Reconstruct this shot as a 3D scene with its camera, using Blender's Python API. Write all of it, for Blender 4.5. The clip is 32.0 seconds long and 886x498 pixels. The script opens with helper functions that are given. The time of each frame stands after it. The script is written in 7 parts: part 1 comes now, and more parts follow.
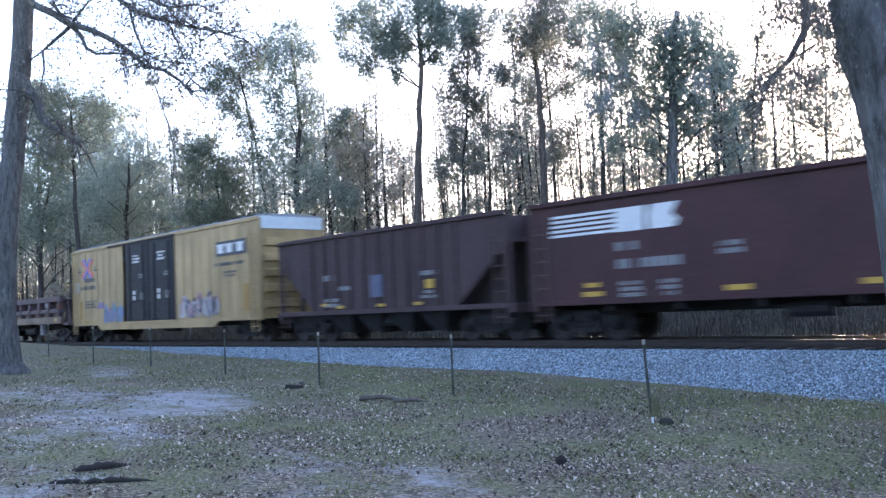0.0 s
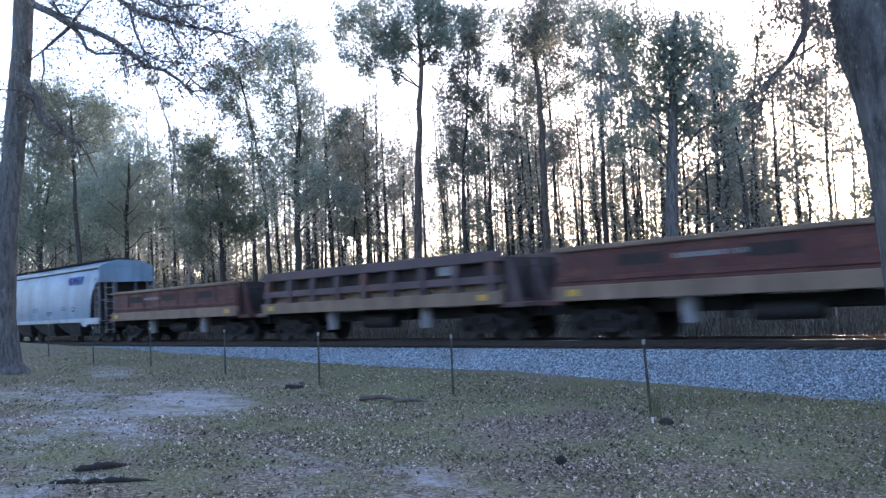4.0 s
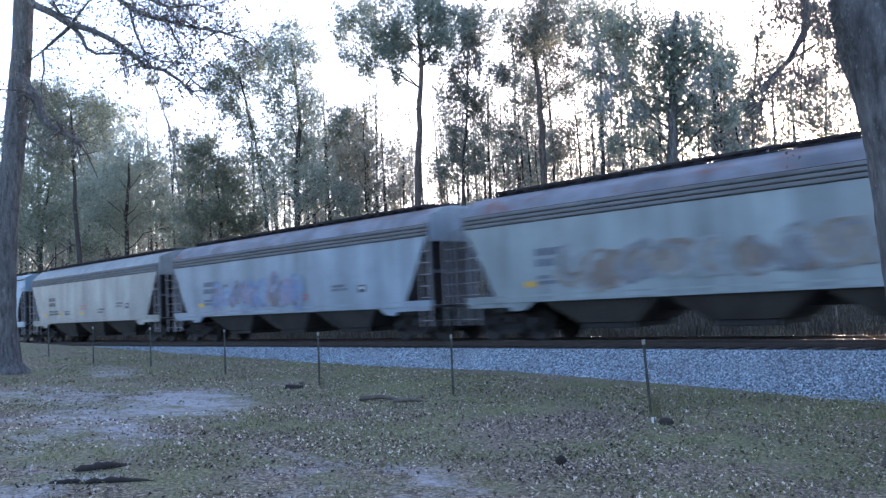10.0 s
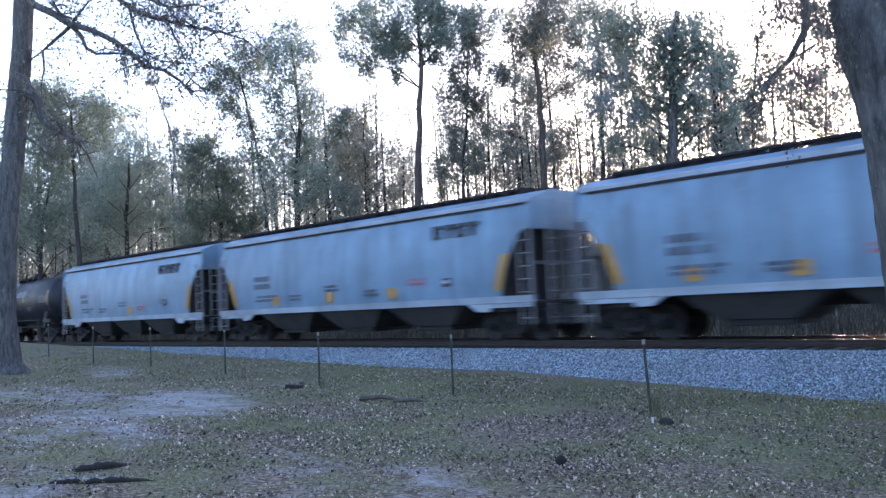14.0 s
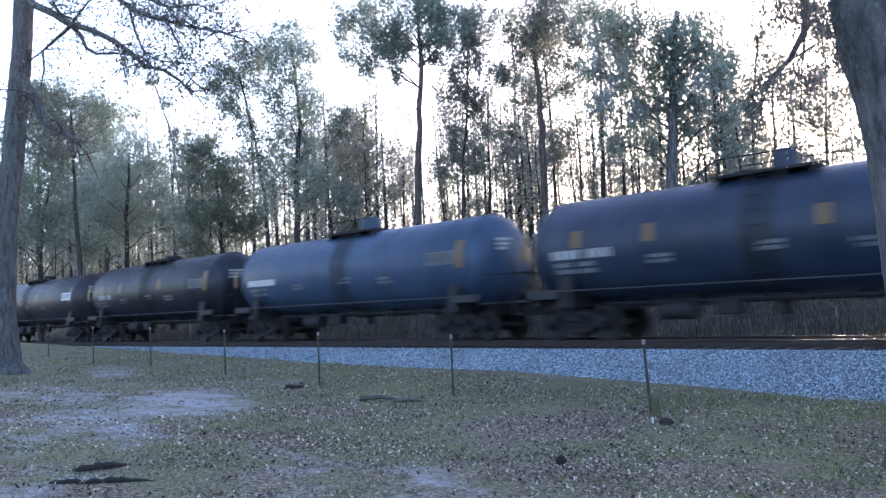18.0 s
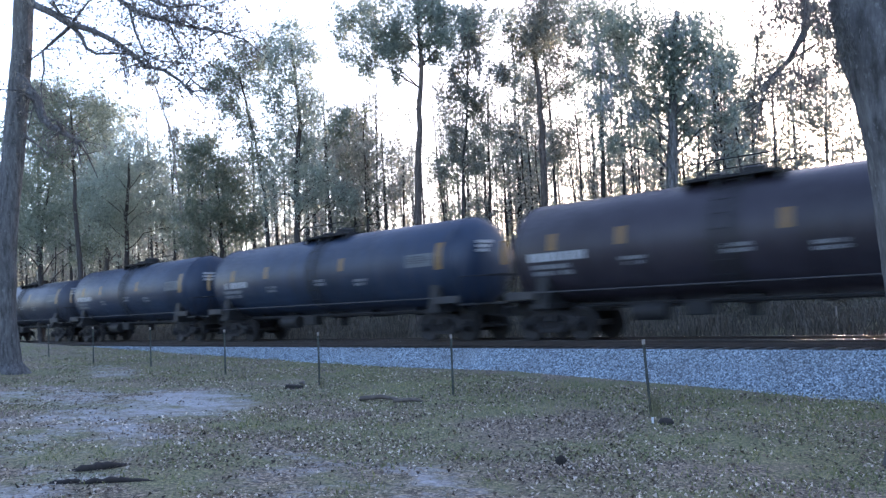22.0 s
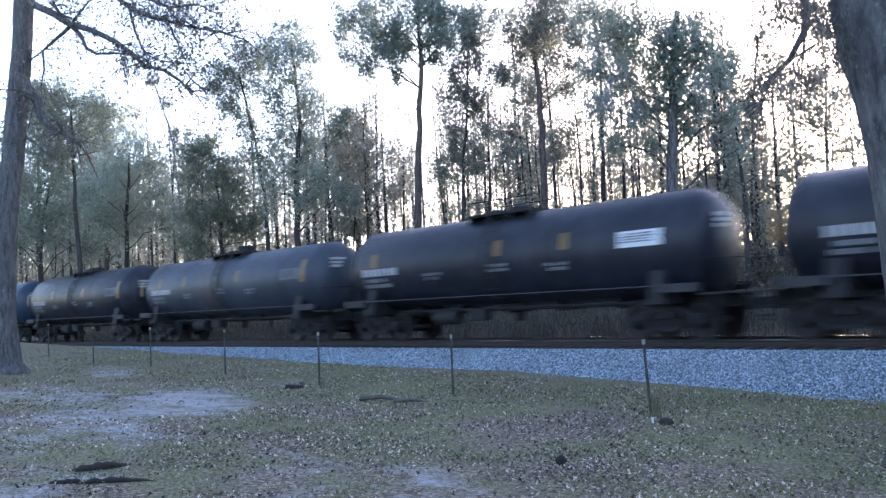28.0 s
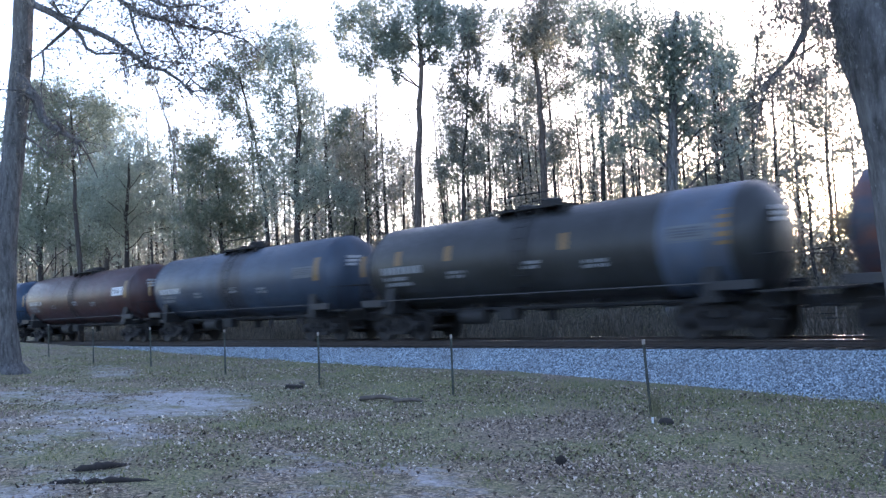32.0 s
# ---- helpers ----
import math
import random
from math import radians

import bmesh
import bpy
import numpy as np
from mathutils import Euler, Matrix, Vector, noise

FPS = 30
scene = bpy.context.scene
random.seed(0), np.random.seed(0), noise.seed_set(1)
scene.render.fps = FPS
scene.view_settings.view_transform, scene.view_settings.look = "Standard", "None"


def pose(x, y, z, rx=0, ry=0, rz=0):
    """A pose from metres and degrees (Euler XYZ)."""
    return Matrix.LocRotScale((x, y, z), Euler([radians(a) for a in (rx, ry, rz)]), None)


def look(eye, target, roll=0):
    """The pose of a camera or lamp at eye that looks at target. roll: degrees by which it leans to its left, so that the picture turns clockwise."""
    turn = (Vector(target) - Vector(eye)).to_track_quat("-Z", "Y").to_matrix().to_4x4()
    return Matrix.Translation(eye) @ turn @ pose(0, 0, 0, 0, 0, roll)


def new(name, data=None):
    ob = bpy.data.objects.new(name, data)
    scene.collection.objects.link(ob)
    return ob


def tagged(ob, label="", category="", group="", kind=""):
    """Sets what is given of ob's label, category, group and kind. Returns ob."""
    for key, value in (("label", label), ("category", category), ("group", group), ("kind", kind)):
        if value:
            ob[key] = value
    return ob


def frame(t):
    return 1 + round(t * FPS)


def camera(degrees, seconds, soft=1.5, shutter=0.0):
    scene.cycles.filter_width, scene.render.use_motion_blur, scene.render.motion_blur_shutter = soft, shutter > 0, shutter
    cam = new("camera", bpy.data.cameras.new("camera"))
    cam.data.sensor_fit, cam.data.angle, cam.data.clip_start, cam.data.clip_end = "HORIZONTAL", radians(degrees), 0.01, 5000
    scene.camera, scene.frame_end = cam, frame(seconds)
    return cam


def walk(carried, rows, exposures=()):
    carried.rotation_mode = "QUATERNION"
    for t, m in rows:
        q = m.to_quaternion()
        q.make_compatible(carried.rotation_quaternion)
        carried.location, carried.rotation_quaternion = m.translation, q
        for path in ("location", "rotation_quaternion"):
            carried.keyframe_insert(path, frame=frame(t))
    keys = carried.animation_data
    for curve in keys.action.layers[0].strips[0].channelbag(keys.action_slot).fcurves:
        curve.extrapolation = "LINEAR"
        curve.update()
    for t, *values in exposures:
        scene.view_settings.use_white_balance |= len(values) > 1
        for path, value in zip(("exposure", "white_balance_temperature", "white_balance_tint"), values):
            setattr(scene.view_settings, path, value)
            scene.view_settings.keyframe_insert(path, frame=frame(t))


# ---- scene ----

# ---- camera: it stands still beside the line ----
EYE = (0.0, -19.795, 1.234)
cam = camera(56.57, 32.0, soft=1.4, shutter=0.55)
CAM_POSE = look(EYE, (EYE[0] - 0.6991, EYE[1] + 0.7122, EYE[2] + 0.0648), -2.813)
walk(cam, [(0, CAM_POSE), (32, CAM_POSE)], [(0, 2.93), (2, 2.92), (3, 2.79), (5, 2.59), (8.5, 2.57), (10.2, 2.77), (12, 2.75), (14, 2.70), (17, 2.75), (18.5, 2.82), (25, 2.85), (32, 2.84)])

# ---- light: a low sun behind the woods, open sky ----
world = bpy.data.worlds.new("evening_sky")
scene.world = world
world.use_nodes = True
wn = world.node_tree.nodes
sky = wn.new("ShaderNodeTexSky")
sky.sky_type, sky.sun_disc = "NISHITA", False
sky.sun_elevation, sky.sun_rotation = radians(8.22), radians(-20.3)
sky.air_density, sky.dust_density, sky.ozone_density = 0.8, 0.8, 1.5
wn["Background"].inputs["Strength"].default_value = 0.15
world.node_tree.links.new(sky.outputs["Color"], wn["Background"].inputs["Color"])
sun_data = bpy.data.lights.new("sun", "SUN")
sun_data.energy, sun_data.angle, sun_data.color = 0.35, radians(8), (1.0, 0.78, 0.55)
sun = new("sun", sun_data)
sun.matrix_world = look((-34.3, 92.8, 14.3), (0, 0, 0))
scene.view_settings.use_white_balance = True
scene.view_settings.white_balance_temperature = 6600
scene.view_settings.white_balance_tint = 26


# ---- mesh building ----
class Geo:
    """Collects the faces of one mesh."""

    def __init__(self):
        self.v, self.f, self.mi = [], [], []

    def add(self, verts, faces, m=0):
        n = len(self.v)
        self.v.extend(verts)
        self.f.extend(tuple(i + n for i in f) for f in faces)
        self.mi.extend([m] * len(faces))
        return self

    def box(self, x0, x1, y0, y1, z0, z1, c=0.0, m=0):
        if c <= 0:
            v = [(x, y, z) for z in (z0, z1) for y in (y0, y1) for x in (x0, x1)]
            return self.add(v, [(0, 2, 3, 1), (4, 5, 7, 6), (0, 1, 5, 4), (2, 6, 7, 3), (0, 4, 6, 2), (1, 3, 7, 5)], m)
        a, b, d = [], [], []
        for sx, sy, sz in ((i, j, k) for i in (0, 1) for j in (0, 1) for k in (0, 1)):
            x, y, z = (x0, x1)[sx], (y0, y1)[sy], (z0, z1)[sz]
            ix, iy, iz = (x0 + c, x1 - c)[sx], (y0 + c, y1 - c)[sy], (z0 + c, z1 - c)[sz]
            a.append((x, iy, iz)), b.append((ix, y, iz)), d.append((ix, iy, z))
        v, fs = a + b + d, []
        k = lambda i, j, l, g: g * 8 + i * 4 + j * 2 + l
        for s in (0, 1):
            fs.append([k(s, 0, 0, 0), k(s, 1, 0, 0), k(s, 1, 1, 0), k(s, 0, 1, 0)][:: 1 if s else -1])
            fs.append([k(0, s, 0, 1), k(1, s, 0, 1), k(1, s, 1, 1), k(0, s, 1, 1)][:: -1 if s else 1])
            fs.append([k(0, 0, s, 2), k(1, 0, s, 2), k(1, 1, s, 2), k(0, 1, s, 2)][:: 1 if s else -1])
            for r in (0, 1):
                fs.append([k(s, r, 0, 0), k(s, r, 1, 0), k(s, r, 1, 1), k(s, r, 0, 1)][:: 1 if s == r else -1])
                fs.append([k(s, 0, r, 0), k(s, 0, r, 2), k(s, 1, r, 2), k(s, 1, r, 0)][:: 1 if s == r else -1])
                fs.append([k(0, s, r, 1), k(1, s, r, 1), k(1, s, r, 2), k(0, s, r, 2)][:: 1 if s == r else -1])
                for l in (0, 1):
                    fs.append([k(s, r, l, 0), k(s, r, l, 1), k(s, r, l, 2)])
        return self.add(v, fs, m)

    def prism(self, poly, axis, lo, hi, m=0):
        """poly: points in the two other axes, in order."""
        put = {"x": lambda a, b, t: (t, a, b), "y": lambda a, b, t: (a, t, b), "z": lambda a, b, t: (a, b, t)}[axis]
        n = len(poly)
        v = [put(a, b, lo) for a, b in poly] + [put(a, b, hi) for a, b in poly]
        fs = [tuple(range(n))[::-1], tuple(range(n, 2 * n))] + [(i, (i + 1) % n, n + (i + 1) % n, n + i) for i in range(n)]
        return self.add(v, fs, m)

    def tube(self, pts, radii, n=8, m=0, caps=True):
        pts = [Vector(p) for p in pts]
        v, fs = [], []
        ref = Vector((0.31, 0.22, 0.93))
        for i, p in enumerate(pts):
            d = (pts[min(i + 1, len(pts) - 1)] - pts[max(i - 1, 0)]).normalized()
            if abs(d.dot(ref)) > 0.95:
                ref = Vector((0.9, 0.2, 0.1))
            a = d.cross(ref).normalized()
            b = d.cross(a)
            r = radii[i] if hasattr(radii, "__len__") else radii
            v += [tuple(p + (a * math.cos(2 * math.pi * k / n) + b * math.sin(2 * math.pi * k / n)) * r) for k in range(n)]
        for i in range(len(pts) - 1):
            for k in range(n):
                fs.append((i * n + k, i * n + (k + 1) % n, (i + 1) * n + (k + 1) % n, (i + 1) * n + k))
        if caps:
            fs += [tuple(range(n))[::-1], tuple(range((len(pts) - 1) * n, len(pts) * n))]
        return self.add(v, fs, m)

    def loft(self, rings, m=0, closed=True, caps=True):
        n, v, fs = len(rings[0]), [tuple(p) for r in rings for p in r], []
        for i in range(len(rings) - 1):
            for k in range(n if closed else n - 1):
                fs.append((i * n + k, i * n + (k + 1) % n, (i + 1) * n + (k + 1) % n, (i + 1) * n + k))
        if caps:
            fs += [tuple(range(n))[::-1], tuple(range((len(rings) - 1) * n, len(rings) * n))]
        return self.add(v, fs, m)

    def mesh(self, name, mats, smooth=0):
        me = bpy.data.meshes.new(name)
        me.from_pydata(self.v, [], self.f)
        for mt in mats if isinstance(mats, (list, tuple)) else [mats]:
            me.materials.append(mt)
        if len(set(self.mi)) > 1:
            me.polygons.foreach_set("material_index", self.mi)
        if smooth:
            me.polygons.foreach_set("use_smooth", [True] * len(me.polygons))
            me.set_sharp_from_angle(angle=radians(smooth))
        me.update()
        return me


def part(name, geo, mats, parent=None, label="", smooth=0):
    """Links a Geo, or a mesh that several pieces share, as one object under its thing."""
    ob = new(name, geo.mesh(name, mats, smooth) if isinstance(geo, Geo) else geo)
    ob.parent = parent
    return tagged(ob, label) if label else ob


def thing(name, label, category, group="", at=(0, 0, 0)):
    ob = tagged(new(name), label, category, group)
    ob.empty_display_size = 0.3
    ob.location = at
    return ob


def quads_mesh(name, c, u, w, mat):
    """Many small loose quads: centres and two half-axes, as arrays."""
    n = len(c)
    v = np.empty((n, 4, 3))
    v[:, 0], v[:, 1], v[:, 2], v[:, 3] = c - u, c - w * 0.6, c + u, c + w
    me = bpy.data.meshes.new(name)
    me.vertices.add(n * 4), me.loops.add(n * 4), me.polygons.add(n)
    me.vertices.foreach_set("co", v.ravel())
    me.loops.foreach_set("vertex_index", np.arange(n * 4))
    me.polygons.foreach_set("loop_start", np.arange(0, n * 4, 4))
    me.materials.append(mat)
    me.update(calc_edges=True)
    return me


def leaf_mesh(name, c, u, w, mat):
    """Many loose three-cornered leaves: centres and two half-axes, as arrays."""
    n = len(c)
    v = np.empty((n, 3, 3))
    v[:, 0], v[:, 1], v[:, 2] = c - u, c + u * 0.7 - w, c + u * 0.7 + w
    me = bpy.data.meshes.new(name)
    me.vertices.add(n * 3), me.loops.add(n * 3), me.polygons.add(n)
    me.vertices.foreach_set("co", v.ravel())
    me.loops.foreach_set("vertex_index", np.arange(n * 3))
    me.polygons.foreach_set("loop_start", np.arange(0, n * 3, 3))
    me.materials.append(mat)
    me.update(calc_edges=True)
    return me


# ---- materials ----
def node_mat(name):
    m = bpy.data.materials.new(name)
    m.use_nodes = True
    nt = m.node_tree
    return m, nt, nt.nodes["Principled BSDF"]


def add_noise(nt, vec, scale, detail=4.0, rough=0.55):
    n = nt.nodes.new("ShaderNodeTexNoise")
    n.inputs["Scale"].default_value, n.inputs["Detail"].default_value, n.inputs["Roughness"].default_value = scale, detail, rough
    nt.links.new(vec, n.inputs["Vector"])
    return n.outputs["Fac"]


def ramp(nt, fac, stops):
    r = nt.nodes.new("ShaderNodeValToRGB")
    el = r.color_ramp.elements
    while len(el) < len(stops):
        el.new(0.5)
    for e, (p, c) in zip(el, stops):
        e.position = p
        e.color = (*c, 1) if len(c) == 3 else c
    nt.links.new(fac, r.inputs["Fac"])
    return r.outputs["Color"]


def mix(nt, fac, a, b, mode="MIX"):
    n = nt.nodes.new("ShaderNodeMix")
    n.data_type, n.blend_type = "RGBA", mode
    for sock, val in ((n.inputs["Factor"], fac), (n.inputs["A"], a), (n.inputs["B"], b)):
        if hasattr(val, "is_output"):
            nt.links.new(val, sock)
        else:
            sock.default_value = val if isinstance(val, (int, float)) else (*val, 1)
    return n.outputs["Result"]


def mapped(nt, scale=(1, 1, 1), rnd=0.0):
    tc, mp = nt.nodes.new("ShaderNodeTexCoord"), nt.nodes.new("ShaderNodeMapping")
    mp.inputs["Scale"].default_value = scale
    nt.links.new(tc.outputs["Object"], mp.inputs["Vector"])
    if rnd:
        oi, ml = nt.nodes.new("ShaderNodeObjectInfo"), nt.nodes.new("ShaderNodeMath")
        ml.operation = "MULTIPLY"
        ml.inputs[1].default_value = rnd
        nt.links.new(oi.outputs["Random"], ml.inputs[0])
        nt.links.new(ml.outputs[0], mp.inputs["Location"])
    return mp.outputs["Vector"]


def bump(nt, bsdf, height, strength, dist):
    b = nt.nodes.new("ShaderNodeBump")
    b.inputs["Strength"].default_value, b.inputs["Distance"].default_value = strength, dist
    nt.links.new(height, b.inputs["Height"])
    nt.links.new(b.outputs["Normal"], bsdf.inputs["Normal"])


def shade(c, k):
    return tuple(min(1, x * k) for x in c)


PAINTS = {}


def paint(name, col, rough=0.5, grime=0.45, dirt=(0.09, 0.07, 0.055), metal=0.0, rust=0.0, spec=0.5):
    """Weathered railcar paint: broad fading, vertical rain streaks, specks of grime and rust."""
    if name in PAINTS:
        return PAINTS[name]
    m, nt, b = node_mat(name)
    fade = add_noise(nt, mapped(nt, (0.5, 0.5, 0.5), 7), 1.2, 3)
    streak = add_noise(nt, mapped(nt, (3.2, 3.2, 0.22), 5), 1.0, 4, 0.6)
    speck = add_noise(nt, mapped(nt, (1, 1, 1), 3), 9.0, 6, 0.65)
    c = mix(nt, ramp(nt, fade, [(0.3, (0, 0, 0)), (0.7, (1, 1, 1))]), shade(col, 0.8), shade(col, 1.15))
    wide = add_noise(nt, mapped(nt, (0.9, 0.9, 0.06), 9), 1.0, 3, 0.6)
    c = mix(nt, ramp(nt, wide, [(0.46, (0, 0, 0)), (0.64, (grime,) * 3)]), c, shade(col, 0.4))
    f = ramp(nt, streak, [(0.5, (0, 0, 0)), (0.75, (grime,) * 3)])
    c = mix(nt, f, c, dirt)
    c = mix(nt, ramp(nt, speck, [(0.56, (0, 0, 0)), (0.72, (grime * 0.6,) * 3)]), c, shade(dirt, 1.3))
    if rust:
        c = mix(nt, ramp(nt, add_noise(nt, mapped(nt, (0.8, 0.8, 1.1), 11), 1.6, 5, 0.6), [(0.56 - rust * 0.24, (0, 0, 0)), (0.7 - rust * 0.1, (0.9,) * 3)]), c, (0.15, 0.052, 0.03))
    nt.links.new(c, b.inputs["Base Color"])
    nt.links.new(ramp(nt, speck, [(0.3, (rough - 0.1,) * 3), (0.7, (min(1, rough + 0.2),) * 3)]), b.inputs["Roughness"])
    b.inputs["Metallic"].default_value, b.inputs["Specular IOR Level"].default_value = metal, spec
    bump(nt, b, speck, 0.15, 0.01)
    PAINTS[name] = m
    return m


def plain(name, col, rough=0.6, scale=6.0, amount=0.25, metal=0.0, bumpy=0.2):
    if name in PAINTS:
        return PAINTS[name]
    m, nt, b = node_mat(name)
    v = mapped(nt, (1, 1, 1), 4)
    a, d = add_noise(nt, v, scale, 6, 0.65), add_noise(nt, v, scale * 0.17, 3)
    c = mix(nt, ramp(nt, a, [(0.3, (0, 0, 0)), (0.7, (1, 1, 1))]), shade(col, 1 - amount), shade(col, 1 + amount))
    c = mix(nt, ramp(nt, d, [(0.35, (0, 0, 0)), (0.65, (0.6,) * 3)]), c, shade(col, 1 - amount * 1.2))
    nt.links.new(c, b.inputs["Base Color"])
    b.inputs["Roughness"].default_value, b.inputs["Metallic"].default_value = rough, metal
    bump(nt, b, a, bumpy, 0.02)
    PAINTS[name] = m
    return m


def leafy(name, cols, trans=0.25, rough=0.55):
    """Leaves that differ one by one."""
    m, nt, b = node_mat(name)
    g = nt.nodes.new("ShaderNodeNewGeometry")
    n = len(cols)
    c = ramp(nt, g.outputs["Random Per Island"], [(i / max(1, n - 1), k) for i, k in enumerate(cols)])
    big = add_noise(nt, mapped(nt), 0.35, 2)
    c = mix(nt, ramp(nt, big, [(0.35, (0, 0, 0)), (0.65, (0.35,) * 3)]), c, shade(cols[0], 0.7))
    nt.links.new(c, b.inputs["Base Color"])
    b.inputs["Roughness"].default_value = rough
    if trans:
        t, ms = nt.nodes.new("ShaderNodeBsdfTranslucent"), nt.nodes.new("ShaderNodeMixShader")
        nt.links.new(mix(nt, 1.0, c, (2.05, 1.95, 1.92), "MULTIPLY"), t.inputs["Color"])
        ms.inputs["Fac"].default_value = trans
        nt.links.new(b.outputs[0], ms.inputs[1]), nt.links.new(t.outputs[0], ms.inputs[2])
        nt.links.new(ms.outputs[0], nt.nodes["Material Output"].inputs["Surface"])
    return m


STEEL_DARK = plain("grimy_black_steel", (0.011, 0.011, 0.012), 0.75, 14, 0.4)
WHEEL_STEEL = plain("wheel_steel", (0.018, 0.016, 0.016), 0.65, 20, 0.3, 0.2)
TRUCK_STEEL = plain("dusty_truck_steel", (0.011, 0.0095, 0.0105), 0.8, 10, 0.45)
RAIL_RUST = plain("rusty_rail", (0.035, 0.025, 0.022), 0.8, 18, 0.35)
RAIL_SHINE = plain("polished_rail_head", (0.5, 0.48, 0.46), 0.25, 8, 0.1, 0.9, 0.05)
TIE_WOOD = plain("creosoted_tie", (0.035, 0.028, 0.024), 0.85, 9, 0.4)
MARK_WHITE = plain("white_stencil", (0.62, 0.63, 0.64), 0.6, 12, 0.15)
MARK_GREY = plain("faded_stencil", (0.2, 0.21, 0.22), 0.6, 12, 0.2)
MARK_DARK = plain("dark_stencil", (0.05, 0.055, 0.07), 0.6, 12, 0.2)
MARK_RED = plain("red_stencil", (0.42, 0.12, 0.1), 0.6, 12, 0.2)
MARK_BLUE = plain("blue_stencil", (0.06, 0.1, 0.3), 0.6, 12, 0.2)
MARK_YELLOW = plain("yellow_reflector", (0.5, 0.29, 0.045), 0.45, 12, 0.15)
MARK_AMBER = plain("amber_reflector", (0.18, 0.092, 0.02), 0.45, 12, 0.15)


def bark_mat(name, col, pale):
    """Furrowed bark: upright ridges, pale lichen flecks."""
    m, nt, b = node_mat(name)
    ridge = add_noise(nt, mapped(nt, (1, 1, 0.22), 3), 11, 6, 0.65)
    fleck = add_noise(nt, mapped(nt, (1, 1, 0.5), 5), 16, 6, 0.7)
    blot = add_noise(nt, mapped(nt, (1, 1, 1), 5), 1.3, 3)
    c = ramp(nt, ridge, [(0.35, shade(col, 0.35)), (0.55, col), (0.7, shade(col, 1.5))])
    c = mix(nt, ramp(nt, fleck, [(0.58, (0, 0, 0)), (0.66, (0.8,) * 3)]), c, pale)
    c = mix(nt, ramp(nt, blot, [(0.4, (0, 0, 0)), (0.7, (0.5,) * 3)]), c, shade(col, 0.5))
    nt.links.new(c, b.inputs["Base Color"])
    b.inputs["Roughness"].default_value = 0.95
    bump(nt, b, ridge, 1.0, 0.06)
    return m


# ---- ground: one sheet, rising towards the west, with the ballast bank on it ----
def smooth(a, b, x):
    t = min(1.0, max(0.0, (x - a) / (b - a)))
    return t * t * (3 - 2 * t)


def ground_z(x, y):
    """Height of the soil; the rail heads are at 0."""
    w = min(x, 12.0)
    base = -0.99 - 0.0262 * w
    if base > 0.05:
        base = 0.05 + 0.45 * math.tanh((base - 0.05) / 0.45)
    near = base + 0.42 * smooth(-8.5, -20.0, y)
    far = -0.55 + 0.5 * smooth(3.0, 14.0, y) + 0.35 * smooth(-60, -140, x)
    under = min(base, -0.62)
    if y < -4.4:
        z = near
    elif y < -2.2:
        z = under + (near - under) * smooth(-3.2, -4.4, y)
    else:
        z = under + (far - under) * smooth(2.2, 5.0, y)
    fade = smooth(-3.6, -4.6, y) + smooth(3.5, 6, y)
    return z + fade * (0.05 * noise.noise((x * 0.35, y * 0.35, 0)) + 0.02 * noise.noise((x * 1.7, y * 1.7, 3)))


def axis_steps(near_lo, near_hi, step, far_lo, far_hi):
    a = list(np.arange(near_lo, near_hi + 1e-6, step))
    lo, hi, d = near_lo, near_hi, step
    while lo > far_lo:
        d *= 1.35
        lo -= d
        a.insert(0, lo)
    d = step
    while hi < far_hi:
        d *= 1.35
        hi += d
        a.append(hi)
    return a


